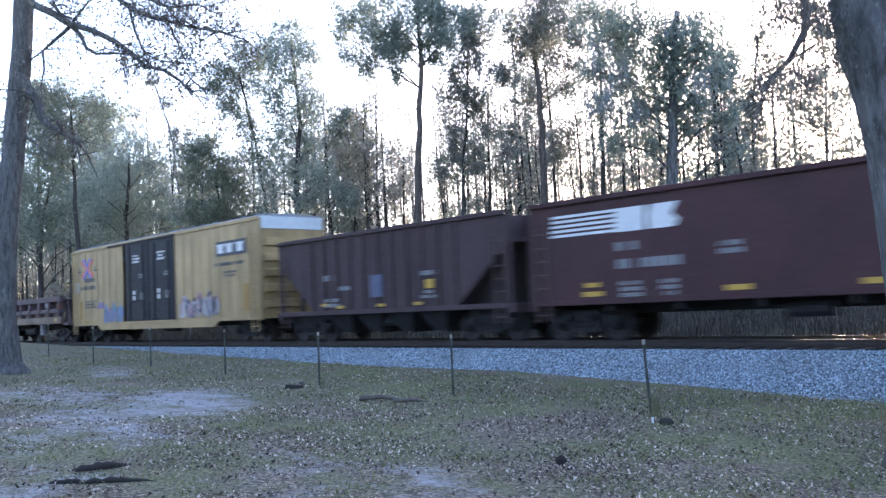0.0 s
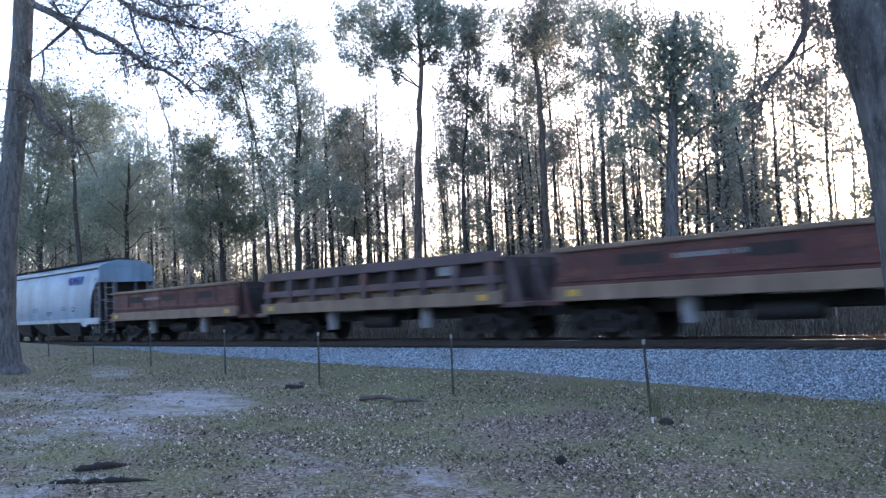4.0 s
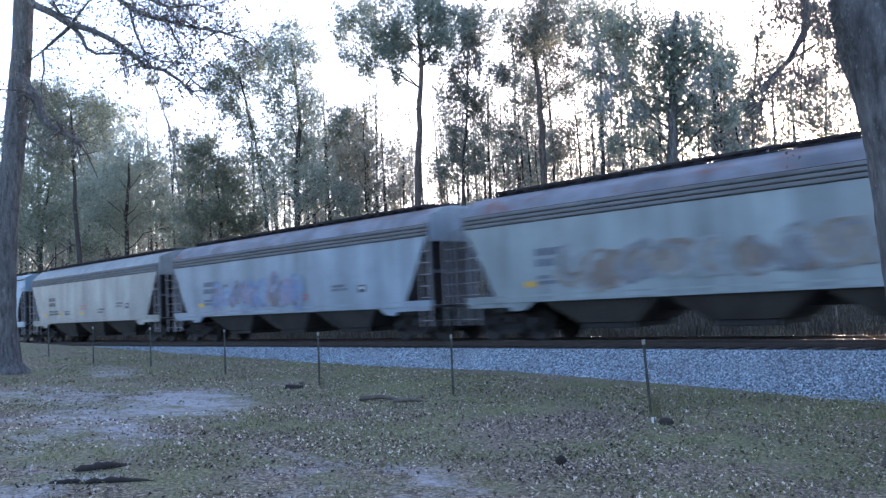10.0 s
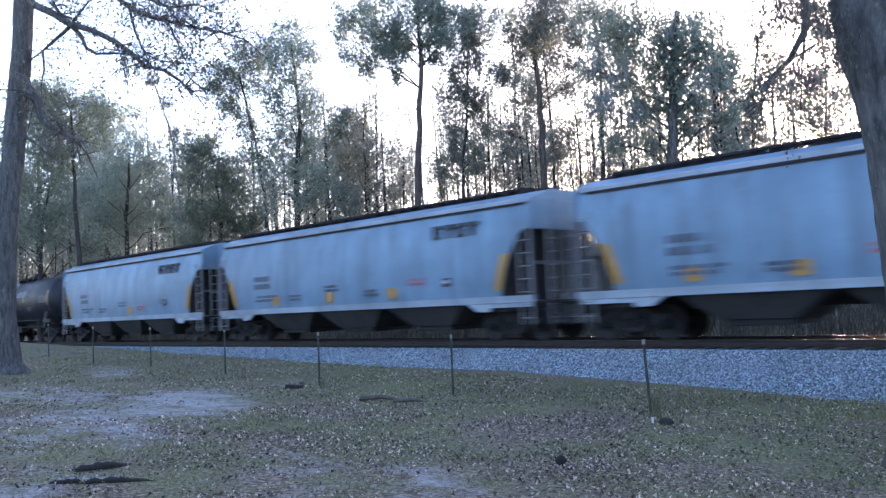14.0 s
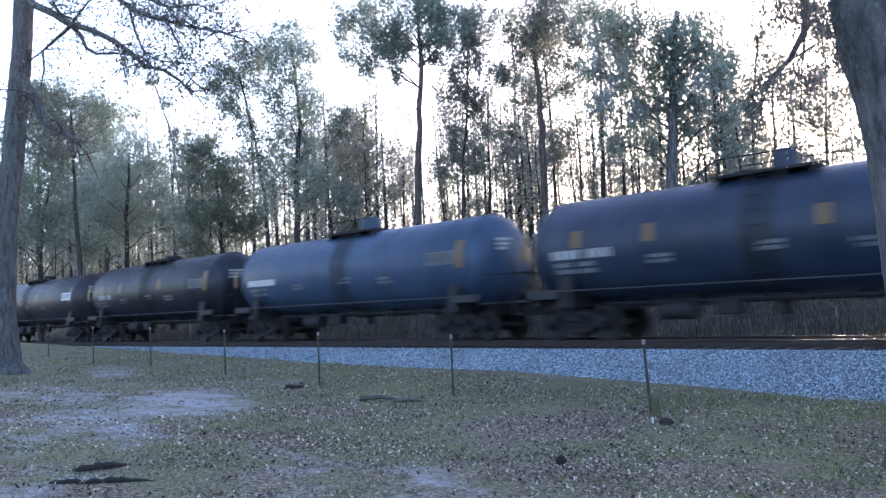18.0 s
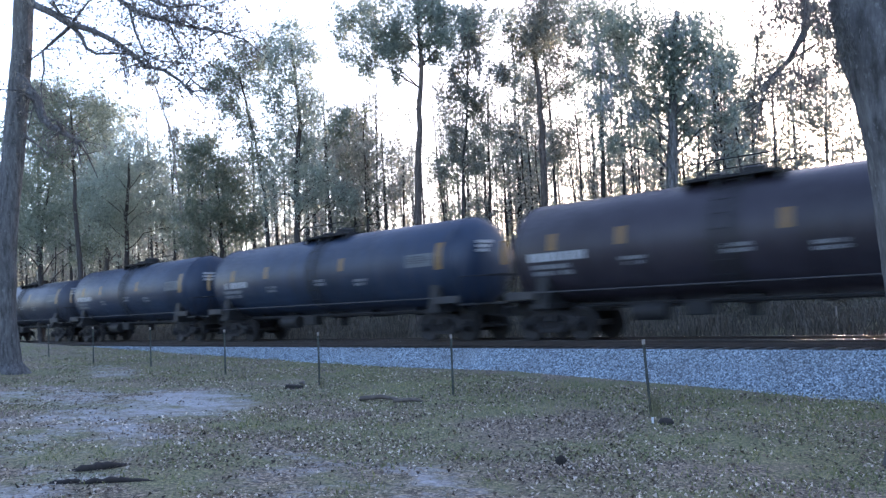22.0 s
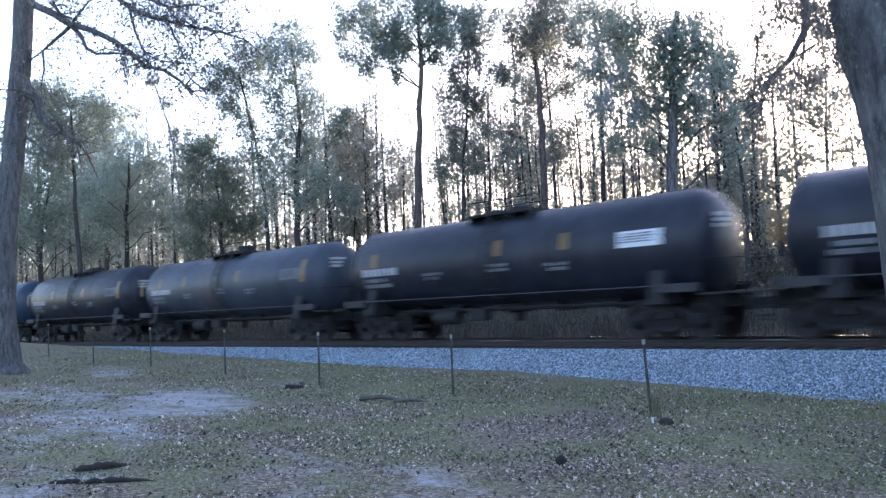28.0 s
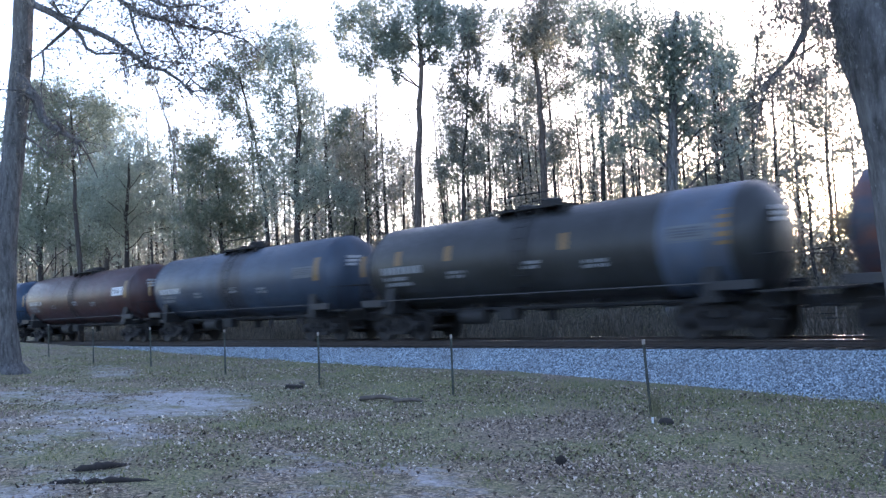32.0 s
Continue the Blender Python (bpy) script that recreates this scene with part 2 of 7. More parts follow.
def soil_material():
    m, nt, b = node_mat("leaf_strewn_soil")
    v = mapped(nt)
    # near-black ends of both ramps paint shaded holes among leaves and grass
    litter = ramp(nt, add_noise(nt, v, 19, 8, 0.75), [(0.4, (0.014, 0.011, 0.009)), (0.5, (0.11, 0.083, 0.058)), (0.59, (0.4, 0.31, 0.22))])
    turf = ramp(nt, add_noise(nt, v, 24, 8, 0.75), [(0.4, (0.018, 0.022, 0.008)), (0.5, (0.1, 0.11, 0.042)), (0.61, (0.34, 0.3, 0.15))])
    c = mix(nt, ramp(nt, add_noise(nt, v, 0.55, 5, 0.6), [(0.42, (0, 0, 0)), (0.56, (0.9,) * 3)]), litter, turf)
    sand = ramp(nt, add_noise(nt, v, 9, 8, 0.75), [(0.34, (0.14, 0.132, 0.128)), (0.5, (0.295, 0.292, 0.295)), (0.7, (0.42, 0.42, 0.425))])
    edge = add_noise(nt, v, 1.3, 6, 0.65)
    sep = nt.nodes.new("ShaderNodeSeparateXYZ")
    nt.links.new(v, sep.inputs[0])

    def mth(op, a, k):
        n = nt.nodes.new("ShaderNodeMath")
        n.operation = op
        for i, val in enumerate((a, k)):
            if hasattr(val, "is_output"):
                nt.links.new(val, n.inputs[i])
            else:
                n.inputs[i].default_value = val
        return n.outputs[0]

    total = None
    for cx, cy, rx, ry, turn, bare in SAND:
        ca, sa = math.cos(radians(turn)), math.sin(radians(turn))
        dx, dy = mth("SUBTRACT", sep.outputs["X"], cx), mth("SUBTRACT", sep.outputs["Y"], cy)
        p = mth("DIVIDE", mth("ADD", mth("MULTIPLY", dx, ca), mth("MULTIPLY", dy, sa)), rx)
        q = mth("DIVIDE", mth("SUBTRACT", mth("MULTIPLY", dy, ca), mth("MULTIPLY", dx, sa)), ry)
        d = mth("MULTIPLY", bare, mth("SUBTRACT", 1.0, mth("ADD", mth("MULTIPLY", p, p), mth("MULTIPLY", q, q))))
        total = d if total is None else mth("MAXIMUM", total, d)
    fine = add_noise(nt, v, 6.0, 7, 0.7)
    k = mth("ADD", total, mth("MULTIPLY", mth("SUBTRACT", edge, 0.55), 3.2))
    k = mth("ADD", k, mth("MULTIPLY", mth("SUBTRACT", fine, 0.5), 1.8))
    c = mix(nt, ramp(nt, k, [(0.05, (0, 0, 0)), (0.75, (0.9,) * 3)]), c, sand)
    nt.links.new(c, b.inputs["Base Color"])
    b.inputs["Roughness"].default_value = 0.95
    bump(nt, b, add_noise(nt, v, 14, 8, 0.7), 0.6, 0.03)
    return m


SAND = [(-15.3, -11.8, 4.0, 1.7, -27, 0.95), (-13.8, -14.3, 3.8, 1.7, -25, 0.6), (-18.6, -12.9, 3.2, 1.9, 0, 0.5), (-24.0, -9.4, 3.2, 0.9, -20, 0.6), (-7.75, -14.5, 2.0, 0.9, -30, 0.42), (-6.3, -13.7, 2.0, 0.7, -38, 0.42), (-9.2, -16.9, 1.4, 0.8, -45, 0.6)]
SOIL = soil_material()
gx = axis_steps(-62, 6, 0.5, -900, 700)
gy = axis_steps(-22, 16, 0.4, -700, 900)
g = Geo()
g.add([(x, y, ground_z(x, y)) for y in gy for x in gx], [(j * len(gx) + i, j * len(gx) + i + 1, (j + 1) * len(gx) + i + 1, (j + 1) * len(gx) + i) for j in range(len(gy) - 1) for i in range(len(gx) - 1)])
ground = tagged(part("ground", g, SOIL, smooth=60), "sandy soil with dead leaves, thin grass and bare pale patches", "ground", kind="structure")

# ---- ballast bank, ties and rails ----
BALLAST_BED = plain("ballast_bed", (0.13, 0.15, 0.17), 0.9, 30, 0.5, 0, 0.8)


def bank_z(y):
    return -0.2 - 0.72 * max(0.0, abs(y) - 1.75) / 2.55


g = Geo()
bx = list(np.arange(-62, 8, 1.0))
rows = [-4.6, -4.3, -3.2, -1.75, -1.2, 0, 1.2, 1.75, 3.2, 4.3]
far_x = [-400, -200, -100] + bx + [60, 150, 300]
g.add([(x, y, bank_z(y) - (0.12 if abs(y) > 4.2 else 0)) for x in far_x for y in rows], [(i * len(rows) + j, i * len(rows) + j + 1, (i + 1) * len(rows) + j + 1, (i + 1) * len(rows) + j) for i in range(len(far_x) - 1) for j in range(len(rows) - 1)])
ballast = tagged(part("ballast_bank", g, BALLAST_BED, smooth=50), "bank of crushed grey stone under the track", "ballast", kind="structure")


def stone_material():
    m, nt, b = node_mat("crushed_stone")
    gm = nt.nodes.new("ShaderNodeNewGeometry")
    c = ramp(nt, gm.outputs["Random Per Island"], [(0, (0.035, 0.05, 0.062)), (0.3, (0.15, 0.2, 0.24)), (0.7, (0.31, 0.4, 0.47)), (1, (0.6, 0.71, 0.78))])
    c = mix(nt, ramp(nt, add_noise(nt, mapped(nt), 0.5, 4), [(0.4, (0, 0, 0)), (0.7, (0.4,) * 3)]), c, (0.2, 0.2, 0.2))
    nt.links.new(c, b.inputs["Base Color"])
    b.inputs["Roughness"].default_value = 0.85
    return m


def scatter_stones():
    rng = np.random.default_rng(5)
    n = 170000
    x = -46 + 50 * rng.random(n) ** 0.72
    y = -4.75 + 3.2 * rng.random(n)
    ok = np.array([bank_z(b) > ground_z(a, b) - 0.1 - 0.04 * rng.random() for a, b in zip(x, y)])
    x, y = x[ok], y[ok]
    n = len(x)
    z = np.array([bank_z(b) for b in y])
    s = 0.0115 + 0.018 * rng.random(n)
    base = np.array([(1, 0, 0), (0, 1, 0), (-1, 0, 0), (0, -1, 0), (0.2, 0.1, 0.8), (-0.1, 0.1, -0.8)])
    v = base[None] * (0.7 + 0.6 * rng.random((n, 6, 3)))
    a = rng.random(n) * 6.283
    ca, sa = np.cos(a)[:, None], np.sin(a)[:, None]
    tilt = (rng.random((n, 1)) - 0.5) * 1.6
    vx, vy, vz = v[:, :, 0] * ca - v[:, :, 1] * sa, v[:, :, 0] * sa + v[:, :, 1] * ca, v[:, :, 2]
    vz = vz + vx * tilt
    v = np.stack((vx, vy, vz), 2) * s[:, None, None] + np.stack((x, y, z + s * 0.35), 1)[:, None]
    tri = np.array([(0, 1, 4), (1, 2, 4), (2, 3, 4), (3, 0, 4), (1, 0, 5), (2, 1, 5), (3, 2, 5), (0, 3, 5)])
    f = (np.arange(n)[:, None, None] * 6 + tri[None]).reshape(-1, 3)
    me = bpy.data.meshes.new("stones")
    me.vertices.add(n * 6), me.loops.add(len(f) * 3), me.polygons.add(len(f))
    me.vertices.foreach_set("co", v.ravel())
    me.loops.foreach_set("vertex_index", f.ravel())
    me.polygons.foreach_set("loop_start", np.arange(0, len(f) * 3, 3))
    me.materials.append(stone_material())
    me.update(calc_edges=True)
    tagged(new("ballast_stones", me), "loose crushed grey and white ballast stones", "gravel", kind="stuff")


scatter_stones()

TIE_MESH = Geo().box(-0.115, 0.115, -1.3, 1.3, -0.36, -0.175, 0.012).mesh("tie", TIE_WOOD)
track = tagged(thing("railway_track", "rusty rails with shiny heads on dark wooden ties", "track"), kind="structure")
for i in range(130):
    t = part("tie", TIE_MESH, None, track)
    t.location = (-62 + i * 0.53, 0.02 * math.sin(i * 7.1), 0)
RAIL_PROFILE = [(-0.075, -0.172), (0.075, -0.172), (0.075, -0.16), (0.012, -0.135), (0.012, -0.045), (0.036, -0.034), (0.036, -0.008), (-0.036, -0.008), (-0.036, -0.034), (-0.012, -0.045), (-0.012, -0.135), (-0.075, -0.16)]
for s in (-1, 1):
    g = Geo().prism([(a + s * 0.755, b) for a, b in RAIL_PROFILE], "x", -400, 300)
    rail = part("rail", g, RAIL_RUST, track)
    part("rail_head", Geo().prism([(s * 0.755 - 0.034, -0.008), (s * 0.755 + 0.034, -0.008), (s * 0.755 + 0.026, 0.0), (s * 0.755 - 0.026, 0.0)], "x", -400, 300), RAIL_SHINE, rail, "polished running surface")


# ---- railcar running gear, shared by all cars ----
def truck_mesh():
    g = Geo()
    for s in (-1, 1):
        y0, y1 = s * 0.98 - 0.07, s * 0.98 + 0.07
        outer = [(-1.12, 0.52), (-1.12, 0.64), (-0.72, 0.68), (-0.42, 0.84), (0.42, 0.84), (0.72, 0.68), (1.12, 0.64), (1.12, 0.52), (0.7, 0.5), (0.42, 0.26), (-0.42, 0.26), (-0.7, 0.5)]
        g.prism(outer[:3] + [(-0.42, 0.74), (-0.55, 0.56)] + [outer[11]], "y", y0, y1)
        g.prism([(0.42, 0.74), (0.72, 0.68), (1.12, 0.64), (1.12, 0.52), (0.7, 0.5), (0.55, 0.56)], "y", y0, y1)
        g.prism([(-0.72, 0.68), (-0.42, 0.84), (0.42, 0.84), (0.72, 0.68), (0.42, 0.72), (-0.42, 0.72)], "y", y0, y1)
        g.prism([(-0.7, 0.52), (-0.55, 0.56), (-0.36, 0.34), (0.36, 0.34), (0.55, 0.56), (0.7, 0.52), (0.42, 0.24), (-0.42, 0.24)], "y", y0, y1)
        for x in (-0.3, 0.3):
            g.box(x - 0.05, x + 0.05, y0, y1, 0.3, 0.78)
        for x in (-0.17, 0.0, 0.17):
            g.tube([(x, s * 0.98, 0.33), (x, s * 0.98, 0.56)], 0.07, 8)
        for x in (-0.89, 0.89):
            g.tube([(x, s * 0.9, 0.457), (x, s * 1.12, 0.457)], 0.13, 10)
            g.tube([(x, s * 1.12, 0.457), (x, s * 1.15, 0.457)], 0.09, 8)
    g.box(-0.2, 0.2, -1.1, 1.1, 0.54, 0.76, 0.02)
    g.tube([(0, 0, 0.7), (0, 0, 0.95)], 0.25, 12)
    for x in (-0.36, 0.36):
        g.box(x - 0.05, x + 0.05, -0.8, 0.8, 0.36, 0.46)
    return g.mesh("truck", TRUCK_STEEL, 40)


def wheelset_mesh():
    g = Geo()
    g.tube([(0, -0.95, 0), (0, 0.95, 0)], 0.085, 10, m=0)
    n = 28
    for s in (-1, 1):
        prof = [(0.62, 0.07), (0.66, 0.2), (0.68, 0.35), (0.66, 0.40), (0.672, 0.49), (0.69, 0.487), (0.7, 0.46), (0.81, 0.452), (0.81, 0.40), (0.775, 0.36), (0.75, 0.2), (0.80, 0.14), (0.80, 0.05)]
        g.loft([[(r * math.cos(6.2832 * k / n), s * a, r * math.sin(6.2832 * k / n)) for k in range(n)] for a, r in prof], 0)
        for k in range(3):
            c = 2.094 * k
            g.box(0.22 * math.cos(c) - 0.03, 0.22 * math.cos(c) + 0.03, s * 0.765 - 0.01, s * 0.765 + 0.01, 0.22 * math.sin(c) - 0.03, 0.22 * math.sin(c) + 0.03)
    return g.mesh("wheelset", WHEEL_STEEL, 35)


def coupler_mesh():
    g = Geo()
    g.box(-0.75, 0.1, -0.07, 0.07, 0.78, 0.95, 0.02)
    g.prism([(0.1, -0.1), (0.1, 0.14), (0.3, 0.16), (0.36, 0.06), (0.24, 0.02), (0.24, -0.05), (0.4, -0.1), (0.36, -0.2), (0.2, -0.2)], "z", 0.72, 1.0)
    g.box(-0.2, 0.05, -0.2, 0.2, 0.7, 1.02, 0.03)
    g.tube([(0.05, -0.18, 0.78), (0.22, -0.22, 0.55), (0.36, -0.2, 0.45)], 0.025, 6)
    return g.mesh("coupler", STEEL_DARK, 40)


def ladder_geo(h, w, rungs, r=0.016):
    g = Geo()
    for x in (-w / 2, w / 2):
        g.box(x - 0.025, x + 0.025, -0.02, 0.02, 0, h)
    for i in range(rungs):
        z = h * (i + 0.5) / rungs
        g.tube([(-w / 2, 0, z), (w / 2, 0, z)], r, 6)
    return g


TRUCK, WHEELSET, COUPLER = truck_mesh(), wheelset_mesh(), coupler_mesh()
BRAKE_WHEEL = Geo()
BRAKE_WHEEL.loft([[((0.27 + 0.02 * math.cos(b)) * math.cos(a), 0.02 * math.sin(b), (0.27 + 0.02 * math.cos(b)) * math.sin(a)) for b in (0, 1.57, 3.14, 4.71)] for a in [i * 6.2832 / 18 for i in range(19)]], caps=False)
for i in range(5):
    BRAKE_WHEEL.tube([(0, 0, 0), (0.27 * math.cos(i * 1.2566), 0, 0.27 * math.sin(i * 1.2566))], 0.012, 5)
BRAKE_WHEEL = BRAKE_WHEEL.mesh("brake_wheel", STEEL_DARK)
CARS, WHEELSETS = [], []


def railcar(name, label, category, group, s_front, s_rear, truck_inset):
    """An empty at the car's middle on the rail heads, with its trucks, wheels and couplers. s: places along the train."""
    car = thing(name, label, category, group)
    half = (s_front - s_rear) / 2
    CARS.append((car, (s_front + s_rear) / 2))
    for e in (-1, 1):
        tr = part("truck", TRUCK, None, car, "dusty three-piece cast steel truck")
        tr.location = (e * (half - truck_inset), 0, 0)
        for x in (-0.89, 0.89):
            ws = part("wheelset", WHEELSET, None, tr)
            ws.matrix_parent_inverse = Matrix.Translation((x, 0, 0.457))
            WHEELSETS.append(ws)
        cp = part("coupler", COUPLER, None, car)
        cp.location = (e * (half - 0.3), 0, 0)
        if e < 0:
            cp.rotation_euler = (0, 0, math.pi)
    return car, half


def panel(car, name, x, z, w, h, mat, y=-1.6, label="", curve=None):
    """A flat painted mark on the car's near side."""
    if curve is None:
        g = Geo().box(x - w / 2, x + w / 2, y - 0.004, y + 0.01, z - h / 2, z + h / 2)
    else:
        zc, r = curve
        g, n = Geo(), 4
        rows = []
        for i in range(n + 1):
            a = math.asin(max(-0.98, min(0.98, (z - h / 2 + h * i / n - zc) / r)))
            rows.append([(x - w / 2, -(r + 0.006) * math.cos(a), zc + (r + 0.006) * math.sin(a)), (x + w / 2, -(r + 0.006) * math.cos(a), zc + (r + 0.006) * math.sin(a))])
        for i in range(n):
            g.add([rows[i][0], rows[i][1], rows[i + 1][1], rows[i + 1][0]], [(0, 1, 2, 3)])
    return part(name, g, mat, car, label)


def lettering(car, x, z, w, h, mat, y=-1.6, rows=1, curve=None, seed=0, name="lettering"):
    """Writing that cannot be read: short bars, row under row, as one part."""
    rng = random.Random(seed)
    g = Geo()
    for r in range(rows):
        zz = z - r * h * 1.5
        px, end = x - w / 2, x + w / 2 - (rng.random() * 0.25 * w if rows > 1 else 0)
        while px < end - 0.02:
            cw = min(end - px, h * rng.uniform(0.55, 0.95))
            if rng.random() > 0.12:
                yy = []
                for q in (zz - h / 2, zz + h / 2):
                    yy.append(y - 0.004 if curve is None else -math.sqrt(max(0.01, (curve[1] + 0.006) ** 2 - (q - curve[0]) ** 2)))
                g.add([(px, yy[0], zz - h / 2), (px + cw, yy[0], zz - h / 2), (px + cw, yy[1], zz + h / 2), (px, yy[1], zz + h / 2)], [(0, 1, 2, 3)])
            px += cw + h * 0.22
    if g.f:
        tagged(part(name, g, mat, car), kind="stuff")


def graffiti(car, x, z, w, h, mats, y=-1.6, seed=1, curve=None, n=9):
    """Sprayed letters: each a soft patch with curved bands over it, in the paints in turn."""
    rng = random.Random(seed)
    gs, layer = Geo(), 0

    def put(pts, m):
        out = []
        for u, v in pts:
            out.append((u, y - 0.004 - 0.0006 * layer if curve is None else -math.sqrt(max(0.01, (curve[1] + 0.006 + 0.0006 * layer) ** 2 - (v - curve[0]) ** 2)), v))
        gs.add(out, [tuple(range(len(out)))], m)

    for i in range(n):
        cx, cz, rw, rh = x - w / 2 + w * (i + 0.5) / n, z + rng.uniform(-0.08, 0.08) * h, w / n * rng.uniform(0.5, 0.66), h * rng.uniform(0.36, 0.5)
        tilt, k0 = rng.uniform(-0.15, 0.25), rng.random() * 6
        put([(cx + rw * math.cos(a) * (1 + 0.2 * math.sin(3 * a + k0)) + tilt * rh * math.sin(a), cz + rh * math.sin(a) * (1 + 0.15 * math.sin(4 * a + k0))) for a in [6.2832 * k / 14 for k in range(14)]], i % len(mats))
        layer += 1
        for q in range(3):
            m = (i + 1 + q) % len(mats)
            a0, span, rad = rng.random() * 6.28, rng.uniform(1.6, 4.2), rng.uniform(0.45, 0.85)
            ox, oz, th = rng.uniform(-0.3, 0.3) * rw, rng.uniform(-0.25, 0.25) * rh, h * rng.uniform(0.035, 0.075)
            for j in range(7):
                seg = []
                for aa, rr in ((a0 + span * j / 7, 1), (a0 + span * (j + 1) / 7, 1), (a0 + span * (j + 1) / 7, 0), (a0 + span * j / 7, 0)):
                    e = 1 if rr else -1
                    seg.append((cx + ox + (rw * rad + e * th) * math.cos(aa), cz + oz + (rh * rad + e * th) * math.sin(aa)))
                put(seg, m)
            layer += 1
    tagged(part("graffiti", gs, mats, car, "sprayed graffiti in faded colours"), "sprayed graffiti in faded colours", kind="stuff")


# ---- tank cars ----
MARK_BOARD = plain("dim_data_board", (0.1, 0.11, 0.12), 0.6, 12, 0.25)
END_PLATE = paint("dusty_end_plate", (0.02, 0.022, 0.026), 0.6, 0.5)
MARK_TANK = plain("worn_white_stencil", (0.36, 0.37, 0.38), 0.6, 12, 0.25)
BRACKET = Geo().box(-0.04, 0.04, -0.82, 0.82, -0.2, 0).mesh("platform_bracket", STEEL_DARK)
GRATING = Geo().box(-1.25, 1.25, -0.035, 0.035, -0.02, 0.03).mesh("grating_slat", STEEL_DARK)


def tank_car(s_front, s_rear, col, label, opts):
    car, half = railcar("tank_car", label, "tank car", "tank cars of the train", s_front, s_rear, 2.15)
    r, zc = opts.get("r", 1.475), opts.get("zc", 2.475)
    L = half - 0.72
    xc = opts.get("dome", 0.0)
    col = tuple(c * k for c, k in zip(col, (0.78, 0.85, 0.87) if col[2] > col[0] * 1.3 else (0.82, 0.82, 0.84)))
    shell = paint("tank_paint_" + opts["key"], col, opts.get("rough", 0.4), opts.get("grime", 0.5), dirt=(0.05, 0.046, 0.054), rust=opts.get("rust", 0), spec=0.38)
    n = 40
    xs = [(-L, 0.02), (-L + 0.03, 0.3), (-L + 0.1, 0.56), (-L + 0.24, 0.78), (-L + 0.45, 0.93), (-L + 0.7, 1.0)]
    prof = xs + [(-L * 0.45, 1.0), (-L * 0.15, 1.0), (L * 0.15, 1.0), (L * 0.45, 1.0)] + [(-x, k) for x, k in xs[::-1]]
    g = Geo()
    g.loft([[(x, -r * k * math.cos(6.2832 * i / n), zc + r * k * math.sin(6.2832 * i / n)) for i in range(n)] for x, k in prof])
    tank = part("tank", g, shell, car, smooth=40)
    # weld seams and bands
    for x in (-L + 0.7, -L * 0.36, 0.0, L * 0.36, L - 0.7):
        g = Geo()
        g.loft([[(x + dx, -(r + 0.008) * math.cos(6.2832 * i / n), zc + (r + 0.008) * math.sin(6.2832 * i / n)) for i in range(n)] for dx in (-0.035, 0.035)])
        part("weld_band", g, shell, tank, smooth=60)
    for x0, x1, c2 in opts.get("bands", ()):
        g = Geo()
        g.loft([[(x, -(r + 0.006) * math.cos(6.2832 * i / n), zc + (r + 0.006) * math.sin(6.2832 * i / n)) for i in range(n)] for x in (x0 * L, x1 * L)], caps=False)
        part("painted_band", g, paint("band_" + opts["key"] + str(len(PAINTS)), c2, 0.45, 0.5), tank, "band of a different paint", smooth=60)
    # stub sills, bolsters, saddles
    for e in (-1, 1):
        g = Geo().box(min(e * (half - 0.35), e * (half - 3.6)), max(e * (half - 0.35), e * (half - 3.6)), -0.33, 0.33, 0.78, 1.18, 0.02)
        part("stub_sill", g, STEEL_DARK, car)
    for e in (-1, 1):
        x = e * (half - 2.15)
        g = Geo()
        arc = [(-r * 0.98 * math.cos(a), zc - r * 0.99 * math.sin(a)) for a in [0.45 + i * 0.225 for i in range(11)]]
        g.prism([(-1.45, 0.98)] + arc + [(1.45, 0.98)], "x", x - 0.22, x + 0.22)
        g.box(x - 0.3, x + 0.3, -1.5, 1.5, 0.92, 1.06, 0.01)
        part("bolster_saddle", g, STEEL_DARK if opts.get("dark_frame", True) else shell, car)
        g = Geo()
        xe = e * (half - 0.62)
        g.box(xe - 0.35, xe + 0.35, -1.5, 1.5, 1.12, 1.17)
        for y in (-1.48, 1.48):
            g.tube([(xe + e * 0.3, y, 1.15), (xe + e * 0.3, y, 2.0), (xe - e * 0.3, y, 2.0), (xe - e * 0.3, y, 1.15)], 0.018, 6)
            for z in (0.5, 0.8):
                g.tube([(xe - 0.22, y, z), (xe + 0.22, y, z)], 0.014, 5)
            for x2 in (xe - 0.22, xe + 0.22):
                g.tube([(x2, y, 0.45), (x2, y, 1.12)], 0.014, 5)
        g.tube([(xe + e * 0.3, -1.48, 2.0), (xe + e * 0.3, 1.48, 2.0)], 0.018, 6)
        part("end_platform", g, STEEL_DARK, car, "narrow end platform with handrails")
        for y in (-1.5, 1.5):
            part("shelf_plate", Geo().box(e * (half - 1.5) - 0.55, e * (half - 1.5) + 0.55, y - 0.05, y + 0.05, 1.2, 1.42, 0.01), END_PLATE, car, "dusty grey shelf plate beside the saddle")
    # centre stain, underframe pipes and hangers
    g = Geo()
    g.loft([[(x, -(r + 0.004) * math.cos(6.2832 * i / n), zc + (r + 0.004) * math.sin(6.2832 * i / n)) for i in range(n)] for x in (xc - 0.45, xc + 0.45)], caps=False)
    part("overflow_stain", g, paint("stain_" + opts["key"], shade(col, 0.62), 0.5, 0.5, dirt=(0.03, 0.028, 0.03)), tank, "darker spill-stained band under the dome", smooth=60)
    for i in range(5):
        x = -half + 3.8 + (2 * half - 7.6) * i / 4
        part("pipe_hanger", Geo().box(x - 0.03, x + 0.03, -0.62, 0.62, 0.84, zc - r + 0.3), STEEL_DARK, car)
